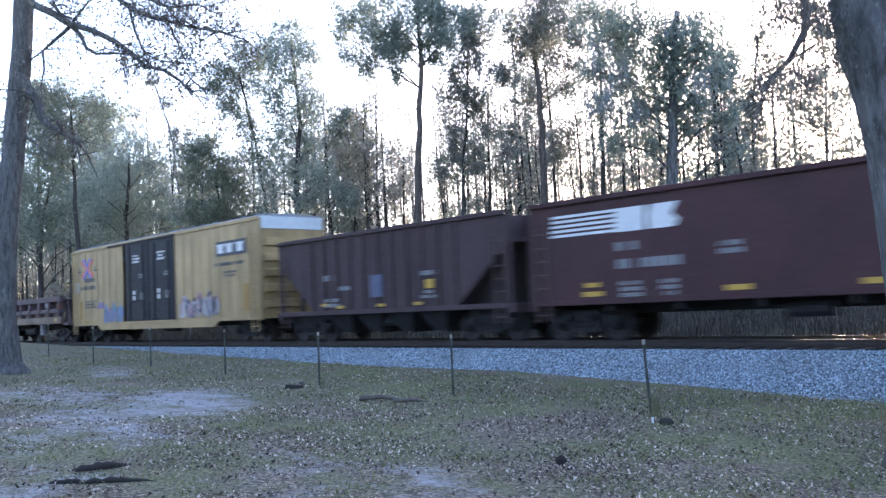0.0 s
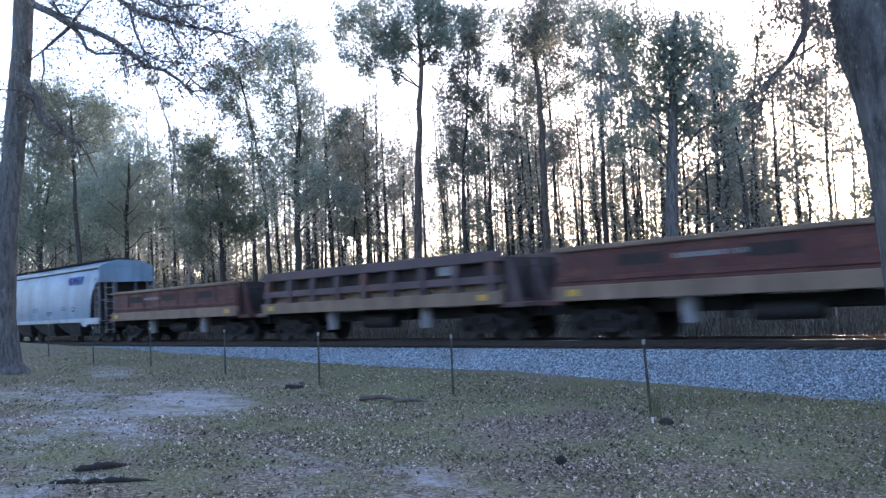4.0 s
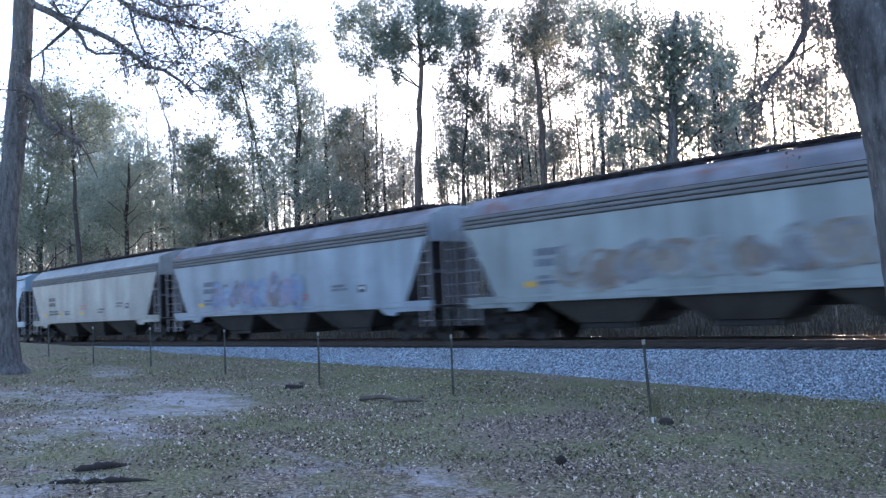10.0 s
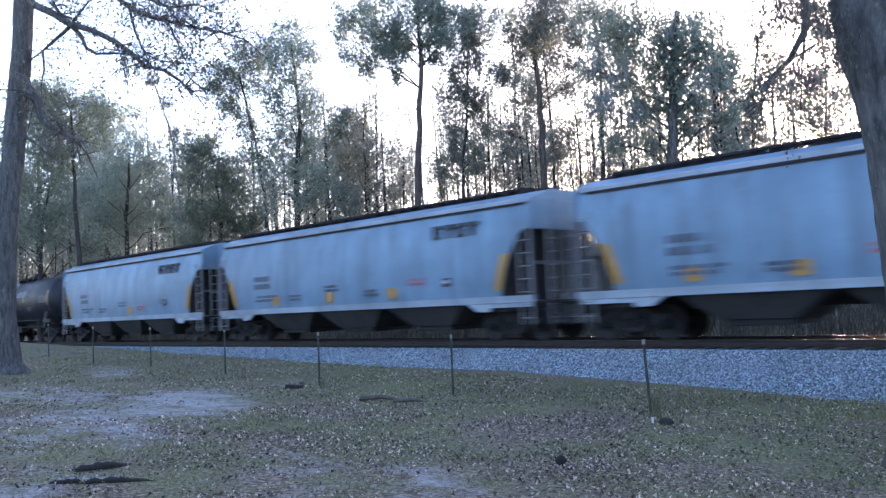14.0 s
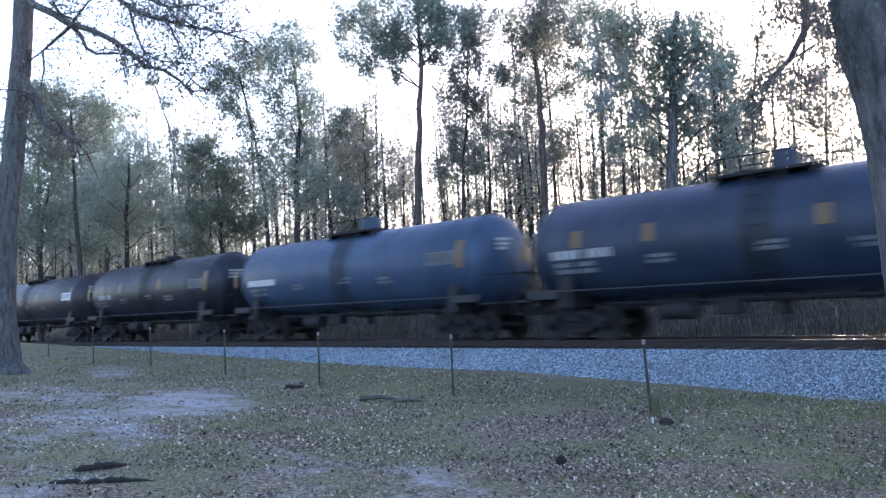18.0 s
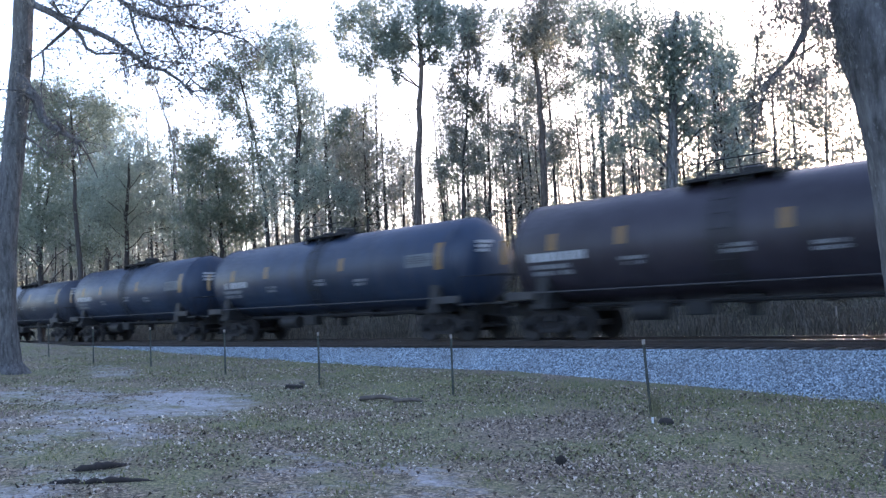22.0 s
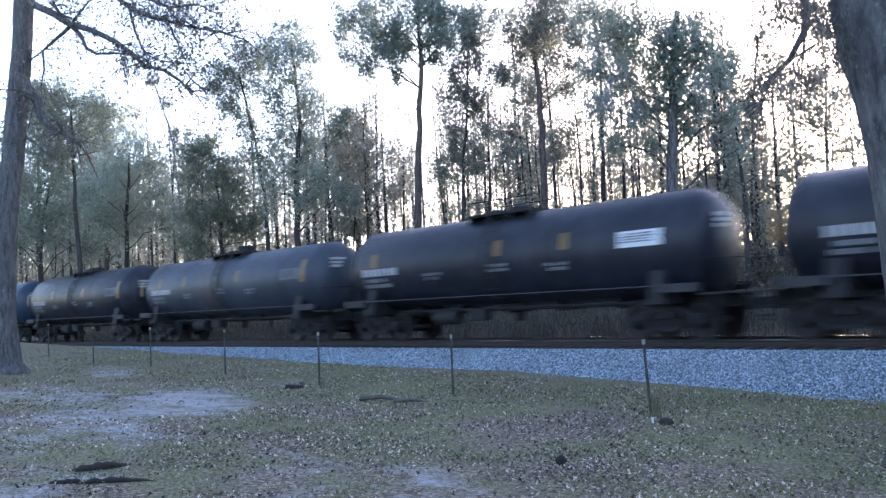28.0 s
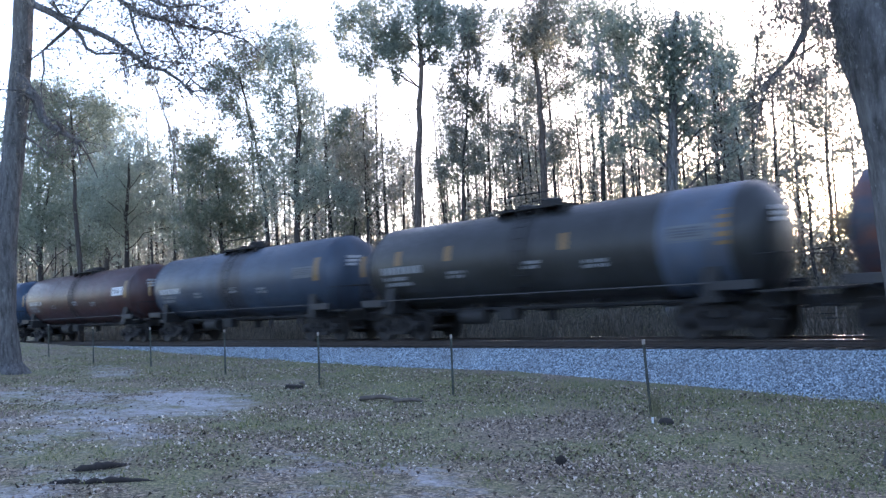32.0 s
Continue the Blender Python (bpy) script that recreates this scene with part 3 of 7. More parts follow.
    part("valve_box", Geo().box(-1.4, -0.7, -0.9, -0.5, 0.62, 0.98, 0.03), STEEL_DARK, car)
    part("train_line", Geo().tube([(-half + 3.2, -0.8, 0.98), (half - 3.2, -0.8, 0.98)], 0.035, 6), STEEL_DARK, car)
    # side handrails
    for s in (-1, 1):
        g = Geo()
        g.tube([(-half + 0.9, s * 1.52, 1.38), (half - 0.9, s * 1.52, 1.38)], 0.016, 6)
        k = 9
        for i in range(k):
            x = -half + 1.2 + (2 * half - 2.4) * i / (k - 1)
            g.tube([(x, s * 1.52, 1.38), (x, s * 1.1, 1.33)], 0.014, 5)
        part("side_handrail", g, plain("worn_handrail", (0.075, 0.072, 0.075), 0.5, 8, 0.3, 0.3), car)
    # dome platform, housing
    xt = opts.get("dome", 0.0)
    top = zc + r
    g = Geo().prism([(xt - 1.28, -0.84), (xt + 1.28, -0.84), (xt + 1.28, 0.84), (xt - 1.28, 0.84)], "z", top - 0.03, top - 0.005)
    plat = part("top_platform", g, STEEL_DARK, car, "dark steel walkway grating on the tank top")
    for x in (-1.2, -0.4, 0.4, 1.2):
        part("platform_bracket", BRACKET, None, plat).location = (xt + x, 0, top - 0.03)
    for i in range(8):
        part("grating_slat", GRATING, None, plat).location = (xt, -0.68 + i * 0.19, top + 0.02)
    hx = xt + opts.get("house", 0.25)
    hh = opts.get("hh", 0.3)
    g = Geo()
    g.tube([(hx, 0, top - 0.1), (hx, 0, top + hh), (hx, 0, top + hh + 0.05)], [0.38, 0.38, 0.3], 16)
    house = part("valve_housing", g, shell if hh > 0.35 else STEEL_DARK, car, smooth=40)
    for k in range(6):
        part("bolt", Geo().tube([(hx + 0.34 * math.cos(k), 0.34 * math.sin(k), top + hh - 0.02), (hx + 0.34 * math.cos(k), 0.34 * math.sin(k), top + hh + 0.06)], 0.03, 6), STEEL_DARK, house)
    part("manway_cover", Geo().tube([(xt - 0.75, 0, top - 0.05), (xt - 0.75, 0, top + 0.16), (xt - 0.75, 0, top + 0.2)], [0.3, 0.3, 0.22], 14), STEEL_DARK, car, smooth=40)
    if opts.get("rails", True):
        for y in (-0.8, 0.8):
            g = Geo()
            g.tube([(xt - 1.2, y, top + 0.42), (xt + 1.2, y, top + 0.42)], 0.016, 5)
            for x in (-1.2, -0.4, 0.4, 1.2):
                g.tube([(xt + x, y, top), (xt + x, y, top + 0.42)], 0.014, 5)
            part("top_railing", g, STEEL_DARK, car)
    # side ladder down from the platform
    g = Geo()
    arc = [(-(r + 0.1) * math.cos(a), zc + (r + 0.1) * math.sin(a)) for a in [-0.85 + 0.24 * i for i in range(10)]]
    for dx in (-0.22, 0.22):
        g.tube([(xt + dx, a, b) for a, b in arc] + [(xt + dx, -0.82, top + 0.02)], 0.018, 5)
    for a, b in arc:
        g.tube([(xt - 0.22, a, b), (xt + 0.22, a, b)], 0.013, 5)
    part("ladder", g, STEEL_DARK, car)
    # bottom outlet and brake gear
    g = Geo()
    g.box(-0.5, 0.5, -0.5, 0.5, zc - r - 0.1, zc - r + 0.25, 0.03)
    g.tube([(0, 0, zc - r), (0, 0, zc - r - 0.45)], 0.16, 10)
    part("bottom_outlet", g, STEEL_DARK, car)
    bx = opts.get("brake", -2.4)
    g = Geo().tube([(bx - 0.5, -0.75, 0.75), (bx + 0.5, -0.75, 0.75)], 0.24, 12)
    g.box(bx - 0.04, bx + 0.04, -0.8, -0.7, 0.8, 1.15)
    part("brake_reservoir", g, STEEL_DARK, car, smooth=40)
    g = Geo()
    for y in (-0.55, 0.6):
        g.tube([(-half + 2, y, 0.92), (half - 2, y, 0.92)], 0.03, 6)
    part("brake_pipe", g, STEEL_DARK, car)
    bw = part("brake_wheel", BRAKE_WHEEL, None, car)
    bw.location, bw.rotation_euler = (-half + 0.5, -0.9, 1.75), (0, 0, math.pi / 2)
    # marks
    cv = (zc, r)
    sd = int(s_front)
    for i, fx in enumerate(opts.get("yellow", (-0.72, -0.4, 0.22))):
        panel(car, "reflector", fx * L, opts.get("yz", 2.75), 0.26, 0.46, MARK_AMBER, curve=cv, label="amber reflector strip")
    if opts.get("tall", True):
        panel(car, "reflector", 0.86 * L, 2.7, 0.3, 0.85, MARK_AMBER, curve=cv, label="tall amber reflector strip")
        panel(car, "reflector", -0.97 * L, 2.6, 0.2, 0.7, MARK_AMBER, curve=cv, label="tall amber reflector strip")
    lm = opts.get("letters", MARK_TANK)
    lettering(car, -0.7 * L, 2.35, 1.9, 0.24, lm, rows=1, curve=cv, seed=sd)
    lettering(car, -0.72 * L, 2.08, 1.5, 0.12, MARK_GREY, rows=2, curve=cv, seed=sd + 1)
    for k, fx in enumerate((-0.35, 0.05, 0.36)):
        lettering(car, fx * L, 2.15 + 0.1 * (k % 2), 0.8, 0.09, MARK_GREY, rows=2, curve=cv, seed=sd + 2 + k)
    if opts.get("board", 1):
        bd = opts.get("board_x", 0.79)
        panel(car, "data_board", bd * L - 0.35, 2.62, 1.25, 0.42, opts.get("board_mat", MARK_BOARD), curve=cv, label="pale data panel with small print")
        lettering(car, bd * L - 0.35, 2.75, 1.1, 0.045, MARK_DARK, rows=4, curve=(zc, r + 0.006), seed=sd + 9, name="small_print")
    hd = Geo()
    for i in range(3):
        hd.box(L - 0.05, L + 0.012, -0.75, -0.1 - 0.1 * i, 3.05 - 0.14 * i, 3.14 - 0.14 * i)
    part("head_lettering", hd, MARK_TANK, car)
    if "graffiti" in opts:
        for x, z, w, h, ms in opts["graffiti"]:
            graffiti(car, x * L, z, w, h, ms, seed=sd, curve=cv, n=3)
    return car


# ---- covered hoppers ----
MARK_SOFT = plain("worn_dark_stencil", (0.085, 0.105, 0.14), 0.6, 12, 0.25)
END_STEEL = plain("grimy_end_frame", (0.085, 0.095, 0.115), 0.7, 8, 0.35)
# soot on end sheets and walkways; also shade put into gaps and recesses
SOOT_SHADE = plain("soot_and_shade_brown", (0.028, 0.021, 0.021), 0.85, 8, 0.4)
FADED_YELLOW = plain("faded_yellow", (0.46, 0.24, 0.06), 0.6, 10, 0.2)
ROOF_PROFILE = {"round": [(1.18, 1.5), (1.6, 1.56), (2.2, 1.6), (2.8, 1.585), (3.3, 1.53), (3.75, 1.42), (4.05, 1.3)],
                "flat": [(1.18, 1.58), (1.6, 1.58), (2.2, 1.58), (2.8, 1.58), (3.3, 1.58), (3.74, 1.58), (4.05, 1.34)]}


def covered_hopper(s_front, s_rear, col, label, opts):
    car, half = railcar("covered_hopper", label, "hopper car", "covered hoppers of the train", s_front, s_rear, 2.0)
    kind = opts.get("kind", "round")
    body = paint("hopper_paint_" + opts["key"], col, opts.get("rough", 0.42), opts.get("grime", 0.4), dirt=opts.get("dirt", (0.09, 0.07, 0.055)), rust=opts.get("rust", 0))
    prof = ROOF_PROFILE[kind]
    E = half - 0.75
    zs, ys = [p[0] for p in prof], [p[1] for p in prof]

    def side(z):
        return float(np.interp(z, zs, ys))

    def low(x):
        d = abs(x)
        a, b = E - 1.25, E - 0.12
        if d <= a:
            return 1.18
        t = min(1.0, (d - a) / (b - a))
        if kind == "round":
            return 1.18 + 2.05 * min(1.0, (1 - (1 - t) ** 2.0))
        return 1.18 + 2.15 * t

    g, rings = Geo(), []
    st = [-E, -E + 0.1] + [-E + 0.12 + 1.13 * i / 8 for i in range(9)] + [-E * 0.4, 0, E * 0.4] + [E - 1.25 + 1.13 * i / 8 for i in range(9)] + [E - 0.1, E]
    for x in st:
        z0 = low(x)
        zz = [z0 + (4.05 - z0) * i / 8 for i in range(9)]
        ring = [(x, -side(z), z) for z in zz] + [(x, -0.95, 4.3), (x, -0.4, 4.4), (x, 0.4, 4.4), (x, 0.95, 4.3)] + [(x, side(z), z) for z in zz[::-1]]
        rings.append(ring)
    g.loft(rings)
    roof_mat = opts.get("roof", body)
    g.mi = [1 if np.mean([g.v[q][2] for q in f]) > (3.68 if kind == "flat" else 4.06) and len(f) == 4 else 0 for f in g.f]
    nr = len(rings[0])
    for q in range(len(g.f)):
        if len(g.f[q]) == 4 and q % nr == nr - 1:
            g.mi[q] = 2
    part("body", g, [body, roof_mat, SOOT_SHADE], car, smooth=30)
    # roof edge, side sill, end sills
    trim = opts.get("trim", body)
    for s in (-1, 1):
        if kind == "round":
            g = Geo().box(-E, E, s * 1.33 - 0.04, s * 1.33 + 0.04, 4.0, 4.13, 0.01)
            part("roof_rail", g, trim, car, "bright roof edge rail")
            # shade below the rail's lip, added as a near-black strip
            part("roof_seam", Geo().box(-E + 0.3, E - 0.3, s * 1.37 - 0.02, s * 1.37 + 0.02, 3.93, 3.995), SOOT_SHADE, car, "dark strip that paints the shade under the roof edge")
        else:
            # dark backing paints the shade between the eave ribs
            part("eave_backing", Geo().box(-E, E, s * 1.578 - 0.012, s * 1.578 + 0.012, 3.37, 3.76), SOOT_SHADE, car)
            for z in (3.44, 3.565, 3.69):
                part("eave_rib", Geo().box(-E, E, s * 1.6 - 0.03, s * 1.6 + 0.03, z - 0.052, z + 0.052, 0.02), opts.get("rib", body), car)
        g = Geo().box(-E, E, s * 1.52 - 0.05, s * 1.52 + 0.05, 1.12, 1.32, 0.012)
        g.box(-E, E, s * 1.56 - 0.03, s * 1.56 + 0.03, 1.28, 1.33)
        part("side_sill", g, trim, car)
        if opts.get("band"):
            part("lower_side_band", Geo().box(-E + 1.2, E - 1.2, s * 1.585 - 0.02, s * 1.585 + 0.02, 0.98, 1.36, 0.008), trim, car, "lower side band with a bottom flange")
            part("band_seam", Geo().box(-E + 1.2, E - 1.2, s * 1.585 - 0.01, s * 1.585 + 0.01, 1.362, 1.385), SOOT_SHADE, car)
        for e in (-1, 1):
            g = Geo()
            x0 = e * (E - 0.1)
            g.prism([(x0, 1.14), (e * (E - 2.6), 1.14), (e * (E - 2.2), 0.9), (e * (E - 1.75), 0.88), (e * (E - 1.65), 1.0), (x0, 1.0)], "y", s * 1.5 - 0.04, s * 1.5 + 0.04)
            part("bolster_web", g, trim, car)
    g = Geo().box(-half + 0.4, half - 0.4, -0.3, 0.3, 0.75, 1.1, 0.02)
    part("center_sill", g, STEEL_DARK, car)
    for e in (-1, 1):
        xe = e * (E + 0.22)
        g = Geo().box(min(xe - 0.28, xe + 0.28), xe + 0.28, -1.52, 1.52, 1.1, 1.16)
        g.box(e * (half - 2.0) - 0.2, e * (half - 2.0) + 0.2, -1.45, 1.45, 0.86, 1.1, 0.02)
        part("end_platform", g, STEEL_DARK, car)
        for s in (-1, 1):
            ld = part("ladder", LADDER_TALL, None, car)
            ld.location = (e * (E - 0.28), s * 1.53, 0.5)
            ld = part("ladder", LADDER_TALL, None, car)
            ld.location, ld.rotation_euler = (e * (E + 0.44), s * 1.15, 0.5), (0, 0, math.pi / 2)
        g = Geo()
        for y in (-1.45, -0.55, 0.55, 1.45):
            g.box(e * (E - 0.12) - 0.05, e * (E - 0.12) + 0.05, y - 0.05, y + 0.05, 1.14, 3.4)
        g.box(e * (E - 0.12) - 0.04, e * (E - 0.12) + 0.04, -1.45, 1.45, 2.2, 2.3)
        part("end_post", g, END_STEEL, car)
        part("end_panel", Geo().box(e * E - 0.04, e * E + 0.04, -1.5, 1.5, 3.2, 4.06, 0.015).prism([(-1.5, 4.06), (1.5, 4.06), (0.9, 4.3), (-0.9, 4.3)], "x", e * E - 0.04, e * E + 0.04), body, car)
    bw = part("brake_wheel", BRAKE_WHEEL, None, car)
    bw.location, bw.rotation_euler = (-E - 0.25, -0.6, 2.6), (0, 0, math.pi / 2)
    # discharge hoppers
    nb = opts.get("bays", 3)
    span = 2 * (E - 2.7)
    # dark colour of the roof hatches
    chute = paint("dark_hatch", (0.03, 0.029, 0.029), 0.75, 0.6)
    # body colour cut to a trace: shade under the car painted in, plus dust
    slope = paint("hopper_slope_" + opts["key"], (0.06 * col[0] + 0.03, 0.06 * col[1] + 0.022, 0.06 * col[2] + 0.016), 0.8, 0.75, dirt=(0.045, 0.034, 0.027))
    for i in range(nb):
        x = -span / 2 + span * (i + 0.5) / nb
        w = span / nb * 0.47
        g = Geo()
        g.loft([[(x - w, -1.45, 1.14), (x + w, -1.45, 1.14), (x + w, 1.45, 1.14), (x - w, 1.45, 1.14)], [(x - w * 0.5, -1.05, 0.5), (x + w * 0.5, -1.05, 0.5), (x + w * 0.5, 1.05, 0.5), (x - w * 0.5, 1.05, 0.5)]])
        ch = part("discharge_hopper", g, slope, car, "dusty sloping discharge hopper, underbody shade in its colour")
        part("outlet_gate", Geo().box(x - w * 0.46, x + w * 0.46, -0.98, 0.98, 0.34, 0.5, 0.015), STEEL_DARK, ch)
    # roof walkway and hatches
    g = Geo()
    for s in (-0.62, 0.62):
        for k in range(4):
            g.box(-E + 0.7, E - 0.7, s - 0.2 + k * 0.11, s - 0.13 + k * 0.11, 4.45, 4.5)
        nn = 26
        for i in range(nn):
            x = -E + 0.8 + (2 * E - 1.6) * i / (nn - 1)
            g.box(x - 0.05, x + 0.05, s - 0.22, s + 0.22, 4.33, 4.46)
    part("roof_walkway", g, SOOT_SHADE, car, "dark steel running boards on the roof")
    for i in range(opts.get("hatches", 9)):
        x = -E + 2 * E * (i + 0.5) / opts.get("hatches", 9)
        g = Geo().box(x - 0.8, x + 0.8, -0.3, 0.3, 4.4, 4.5, 0.02)
        g.box(x - 0.06, x + 0.06, -0.36, 0.36, 4.5, 4.56)
        part("roof_hatch", g, chute, car)
    if kind == "flat":
        for i in range(opts.get("ribs", 0)):
            x = -E + 2.4 + (2 * E - 4.8) * i / max(1, opts.get("ribs", 1) - 1)
            part("side_rib", Geo().box(x - 0.035, x + 0.035, -1.62, -1.57, 1.3, 3.6), body, car)
    # marks
    sd = int(s_front)
    ysd = lambda z: -(side(z) + 0.012)
    lm = opts.get("letters", MARK_SOFT)
    lettering(car, -E + 3.4, 2.5, 1.3, 0.2, lm, y=ysd(2.5) - 0.004, rows=2, seed=sd)
    lettering(car, -E + 3.6, 1.8, 1.6, 0.1, lm, y=ysd(1.8), rows=2, seed=sd + 3)
    for k in range(4):
        x = -E + 5.6 + k * 2.2
        lettering(car, x, 1.75 + 0.25 * (k % 2), 0.9, 0.09, (lm, MARK_RED, lm, MARK_DARK)[(k + sd) % 4], y=ysd(1.9) - 0.01, rows=2, seed=sd + k * 5)
    panel(car, "stencil_panel", E - 3.35, 1.85, 0.36, 0.26, MARK_DARK, y=ysd(1.85) - 0.006, label="small dark stencil panel")
    lettering(car, E - 3.35, 1.87, 0.2, 0.1, MARK_WHITE, y=ysd(1.85) - 0.012, seed=sd + 7)
    for fx in opts.get("yellow", ()):
        panel(car, "reflector", fx * E, 1.62, 0.42, 0.16 if kind == "flat" else 0.36, opts.get("ymat", MARK_YELLOW), y=ysd(1.62) - 0.008, label="yellow reflector strip")
    if opts.get("arcs"):
        for x in (-E + 1.25, E - 1.25):
            g, e = Geo(), 1 if x > 0 else -1
            zz = [1.5 + 1.05 * i / 7 for i in range(8)]
            xx = [e * (E - 1.25 + 1.13 * (1 - math.sqrt(max(0.0, 1 - (z - 1.18) / 2.05)))) for z in zz]
            for i in range(7):
                g.add([(xx[i] - e * 0.02, ysd(zz[i]) - 0.01, zz[i]), (xx[i + 1] - e * 0.02, ysd(zz[i + 1]) - 0.01, zz[i + 1]), (xx[i + 1] - e * 0.3, ysd(zz[i + 1]) - 0.01, zz[i + 1]), (xx[i] - e * 0.3, ysd(zz[i]) - 0.01, zz[i])], [(0, 1, 2, 3)])
            part("end_mark", g, FADED_YELLOW, car, "yellow mark along the curved end")
    if "logo" in opts:
        for i in range(4):
            x, yl = E - 3.9 + i * 0.5, ysd(3.3)
            bars = ((0, 0.1, 0, 0.42), (0.1, 0.36, 0.32, 0.42), (0.1, 0.36, 0, 0.1), (0.28, 0.38, 0.105, 0.24)) if i % 2 == 0 else ((0.13, 0.25, 0, 0.3), (0.0, 0.38, 0.3, 0.42))
            for a, b, c, d in bars:
                part("emblem_bar", Geo().box(x + a, x + b, yl - 0.05, yl + 0.05, 3.2 + c, 3.2 + d), opts["logo"], car)
    if "graffiti" in opts:
        for x, z, w, h, ms in opts["graffiti"]:
            graffiti(car, x * E, z, w, h, ms, y=ysd(z) - 0.012, seed=sd, n=9)
    return car


LADDER_TALL = ladder_geo(2.95, 0.42, 8).mesh("ladder", plain("worn_ladder", (0.22, 0.22, 0.23), 0.6, 8, 0.3))


# ---- open hoppers ----
def open_hopper(s_front, s_rear, col, label, smooth_side, opts):
    car, half = railcar("open_hopper", label, "hopper car", "open hoppers of the train", s_front, s_rear, 1.75)
    body = paint("open_hopper_paint_" + opts["key"], col, 0.75, 0.4, dirt=(0.05, 0.034, 0.032))
    E = half - 0.45
    for s in (-1, 1):
        g = Geo()
        x1 = E - 2.1
        if smooth_side:
            outline = [(-E, 3.72), (-E, 1.1), (E, 1.1), (E, 3.72)]
        else:
            outline = [(-E, 3.72), (-E, 2.9), (-x1, 1.1), (x1, 1.1), (E, 2.9), (E, 3.72)]
        g.prism(outline, "y", s * 1.5 - 0.02, s * 1.5 + 0.02)
        part("side_sheet", g, body, car)
        part("top_chord", Geo().box(-E - 0.05, E + 0.05, s * 1.54 - 0.08, s * 1.54 + 0.08, 3.7, 3.84, 0.02), body, car)
        part("side_sill", Geo().box(-E, E, s * 1.54 - 0.07, s * 1.54 + 0.07, 0.98, 1.14, 0.015), body, car)
        if not smooth_side:
            for i in range(11):
                x = -x1 + 2 * x1 * i / 10
                part("side_stake", Geo().box(x - 0.06, x + 0.06, s * 1.56 - 0.05, s * 1.56 + 0.05, 1.1, 3.72, 0.012), body, car)
    for e in (-1, 1):
        g = Geo()
        xs = E - 2.1
        g.add([(e * (E - 0.08), -1.48, 3.7), (e * (E - 0.08), 1.48, 3.7), (e * (E - 0.08), 1.48, 3.0), (e * (E - 0.08), -1.48, 3.0), (e * xs, -1.48, 1.1), (e * xs, 1.48, 1.1)], [(0, 1, 2, 3), (3, 2, 5, 4)])
        part("end_slope_sheet", g, body, car)
        # dark brown web fills the middle of the end opening
        part("end_bulkhead", Geo().prism([(e * (xs - 0.1), 1.1), (e * (E - 0.9), 1.1), (e * (E - 0.3), 2.75)], "y", -0.75, 0.75), SOOT_SHADE, car, "dark web under the slope sheet")
        for y in (-1.45, -0.5, 0.5, 1.45):
            part("end_post", Geo().box(e * E - 0.06, e * E + 0.06, y - 0.06, y + 0.06, 1.0, 3.7, 0.01), body, car)
        part("end_beam", Geo().box(e * E - 0.05, e * E + 0.05, -1.5, 1.5, 2.9, 3.05, 0.01), body, car)
        part("end_sill", Geo().box(e * (E + 0.05) - 0.12, e * (E + 0.05) + 0.12, -1.55, 1.55, 0.85, 1.12, 0.02), body, car)
        for s in (-1, 1):
            ld = part("ladder", LADDER_DARK, None, car)
            ld.location = (e * (E - 0.32), s * 1.56, 0.55)
    part("center_sill", Geo().box(-half + 0.4, half - 0.4, -0.3, 0.3, 0.7, 1.1, 0.02), STEEL_DARK, car)
    nb = 3 if smooth_side else 4
    for i in range(0 if opts.get("gondola") else nb):
        x = -(E - 2.6) + 2 * (E - 2.6) * (i + 0.5) / nb
        w = (E - 2.6) / nb * 0.92
        ch = part("discharge_hopper", Geo().loft([[(x - w, -1.4, 1.08), (x + w, -1.4, 1.08), (x + w, 1.4, 1.08), (x - w, 1.4, 1.08)], [(x - w * 0.35, -1.0, 0.35), (x + w * 0.35, -1.0, 0.35), (x + w * 0.35, 1.0, 0.35), (x - w * 0.35, 1.0, 0.35)]]), STEEL_DARK, car)
        part("hopper_door", Geo().box(x + w * 0.3, x + w * 0.42, -1.0, 1.0, 0.3, 0.85), STEEL_DARK, ch)
    if opts.get("gondola"):
        part("floor_sheet", Geo().box(-E, E, -1.45, 1.45, 1.0, 1.08), body, car)
        for i in range(6):
            x = -E + 2.4 + (2 * E - 4.8) * i / 5
            part("cross_bearer", Geo().box(x - 0.08, x + 0.08, -1.45, 1.45, 0.8, 1.02, 0.01), STEEL_DARK, car)
    g = Geo().tube([(-0.6, -0.9, 0.72), (0.4, -0.9, 0.72)], 0.2, 10)
    part("brake_reservoir", g, STEEL_DARK, car)
    return car, E


LADDER_DARK = ladder_geo(2.6, 0.4, 7).mesh("ladder_dark", plain("brown_ladder", (0.1, 0.06, 0.055), 0.7, 8, 0.3))


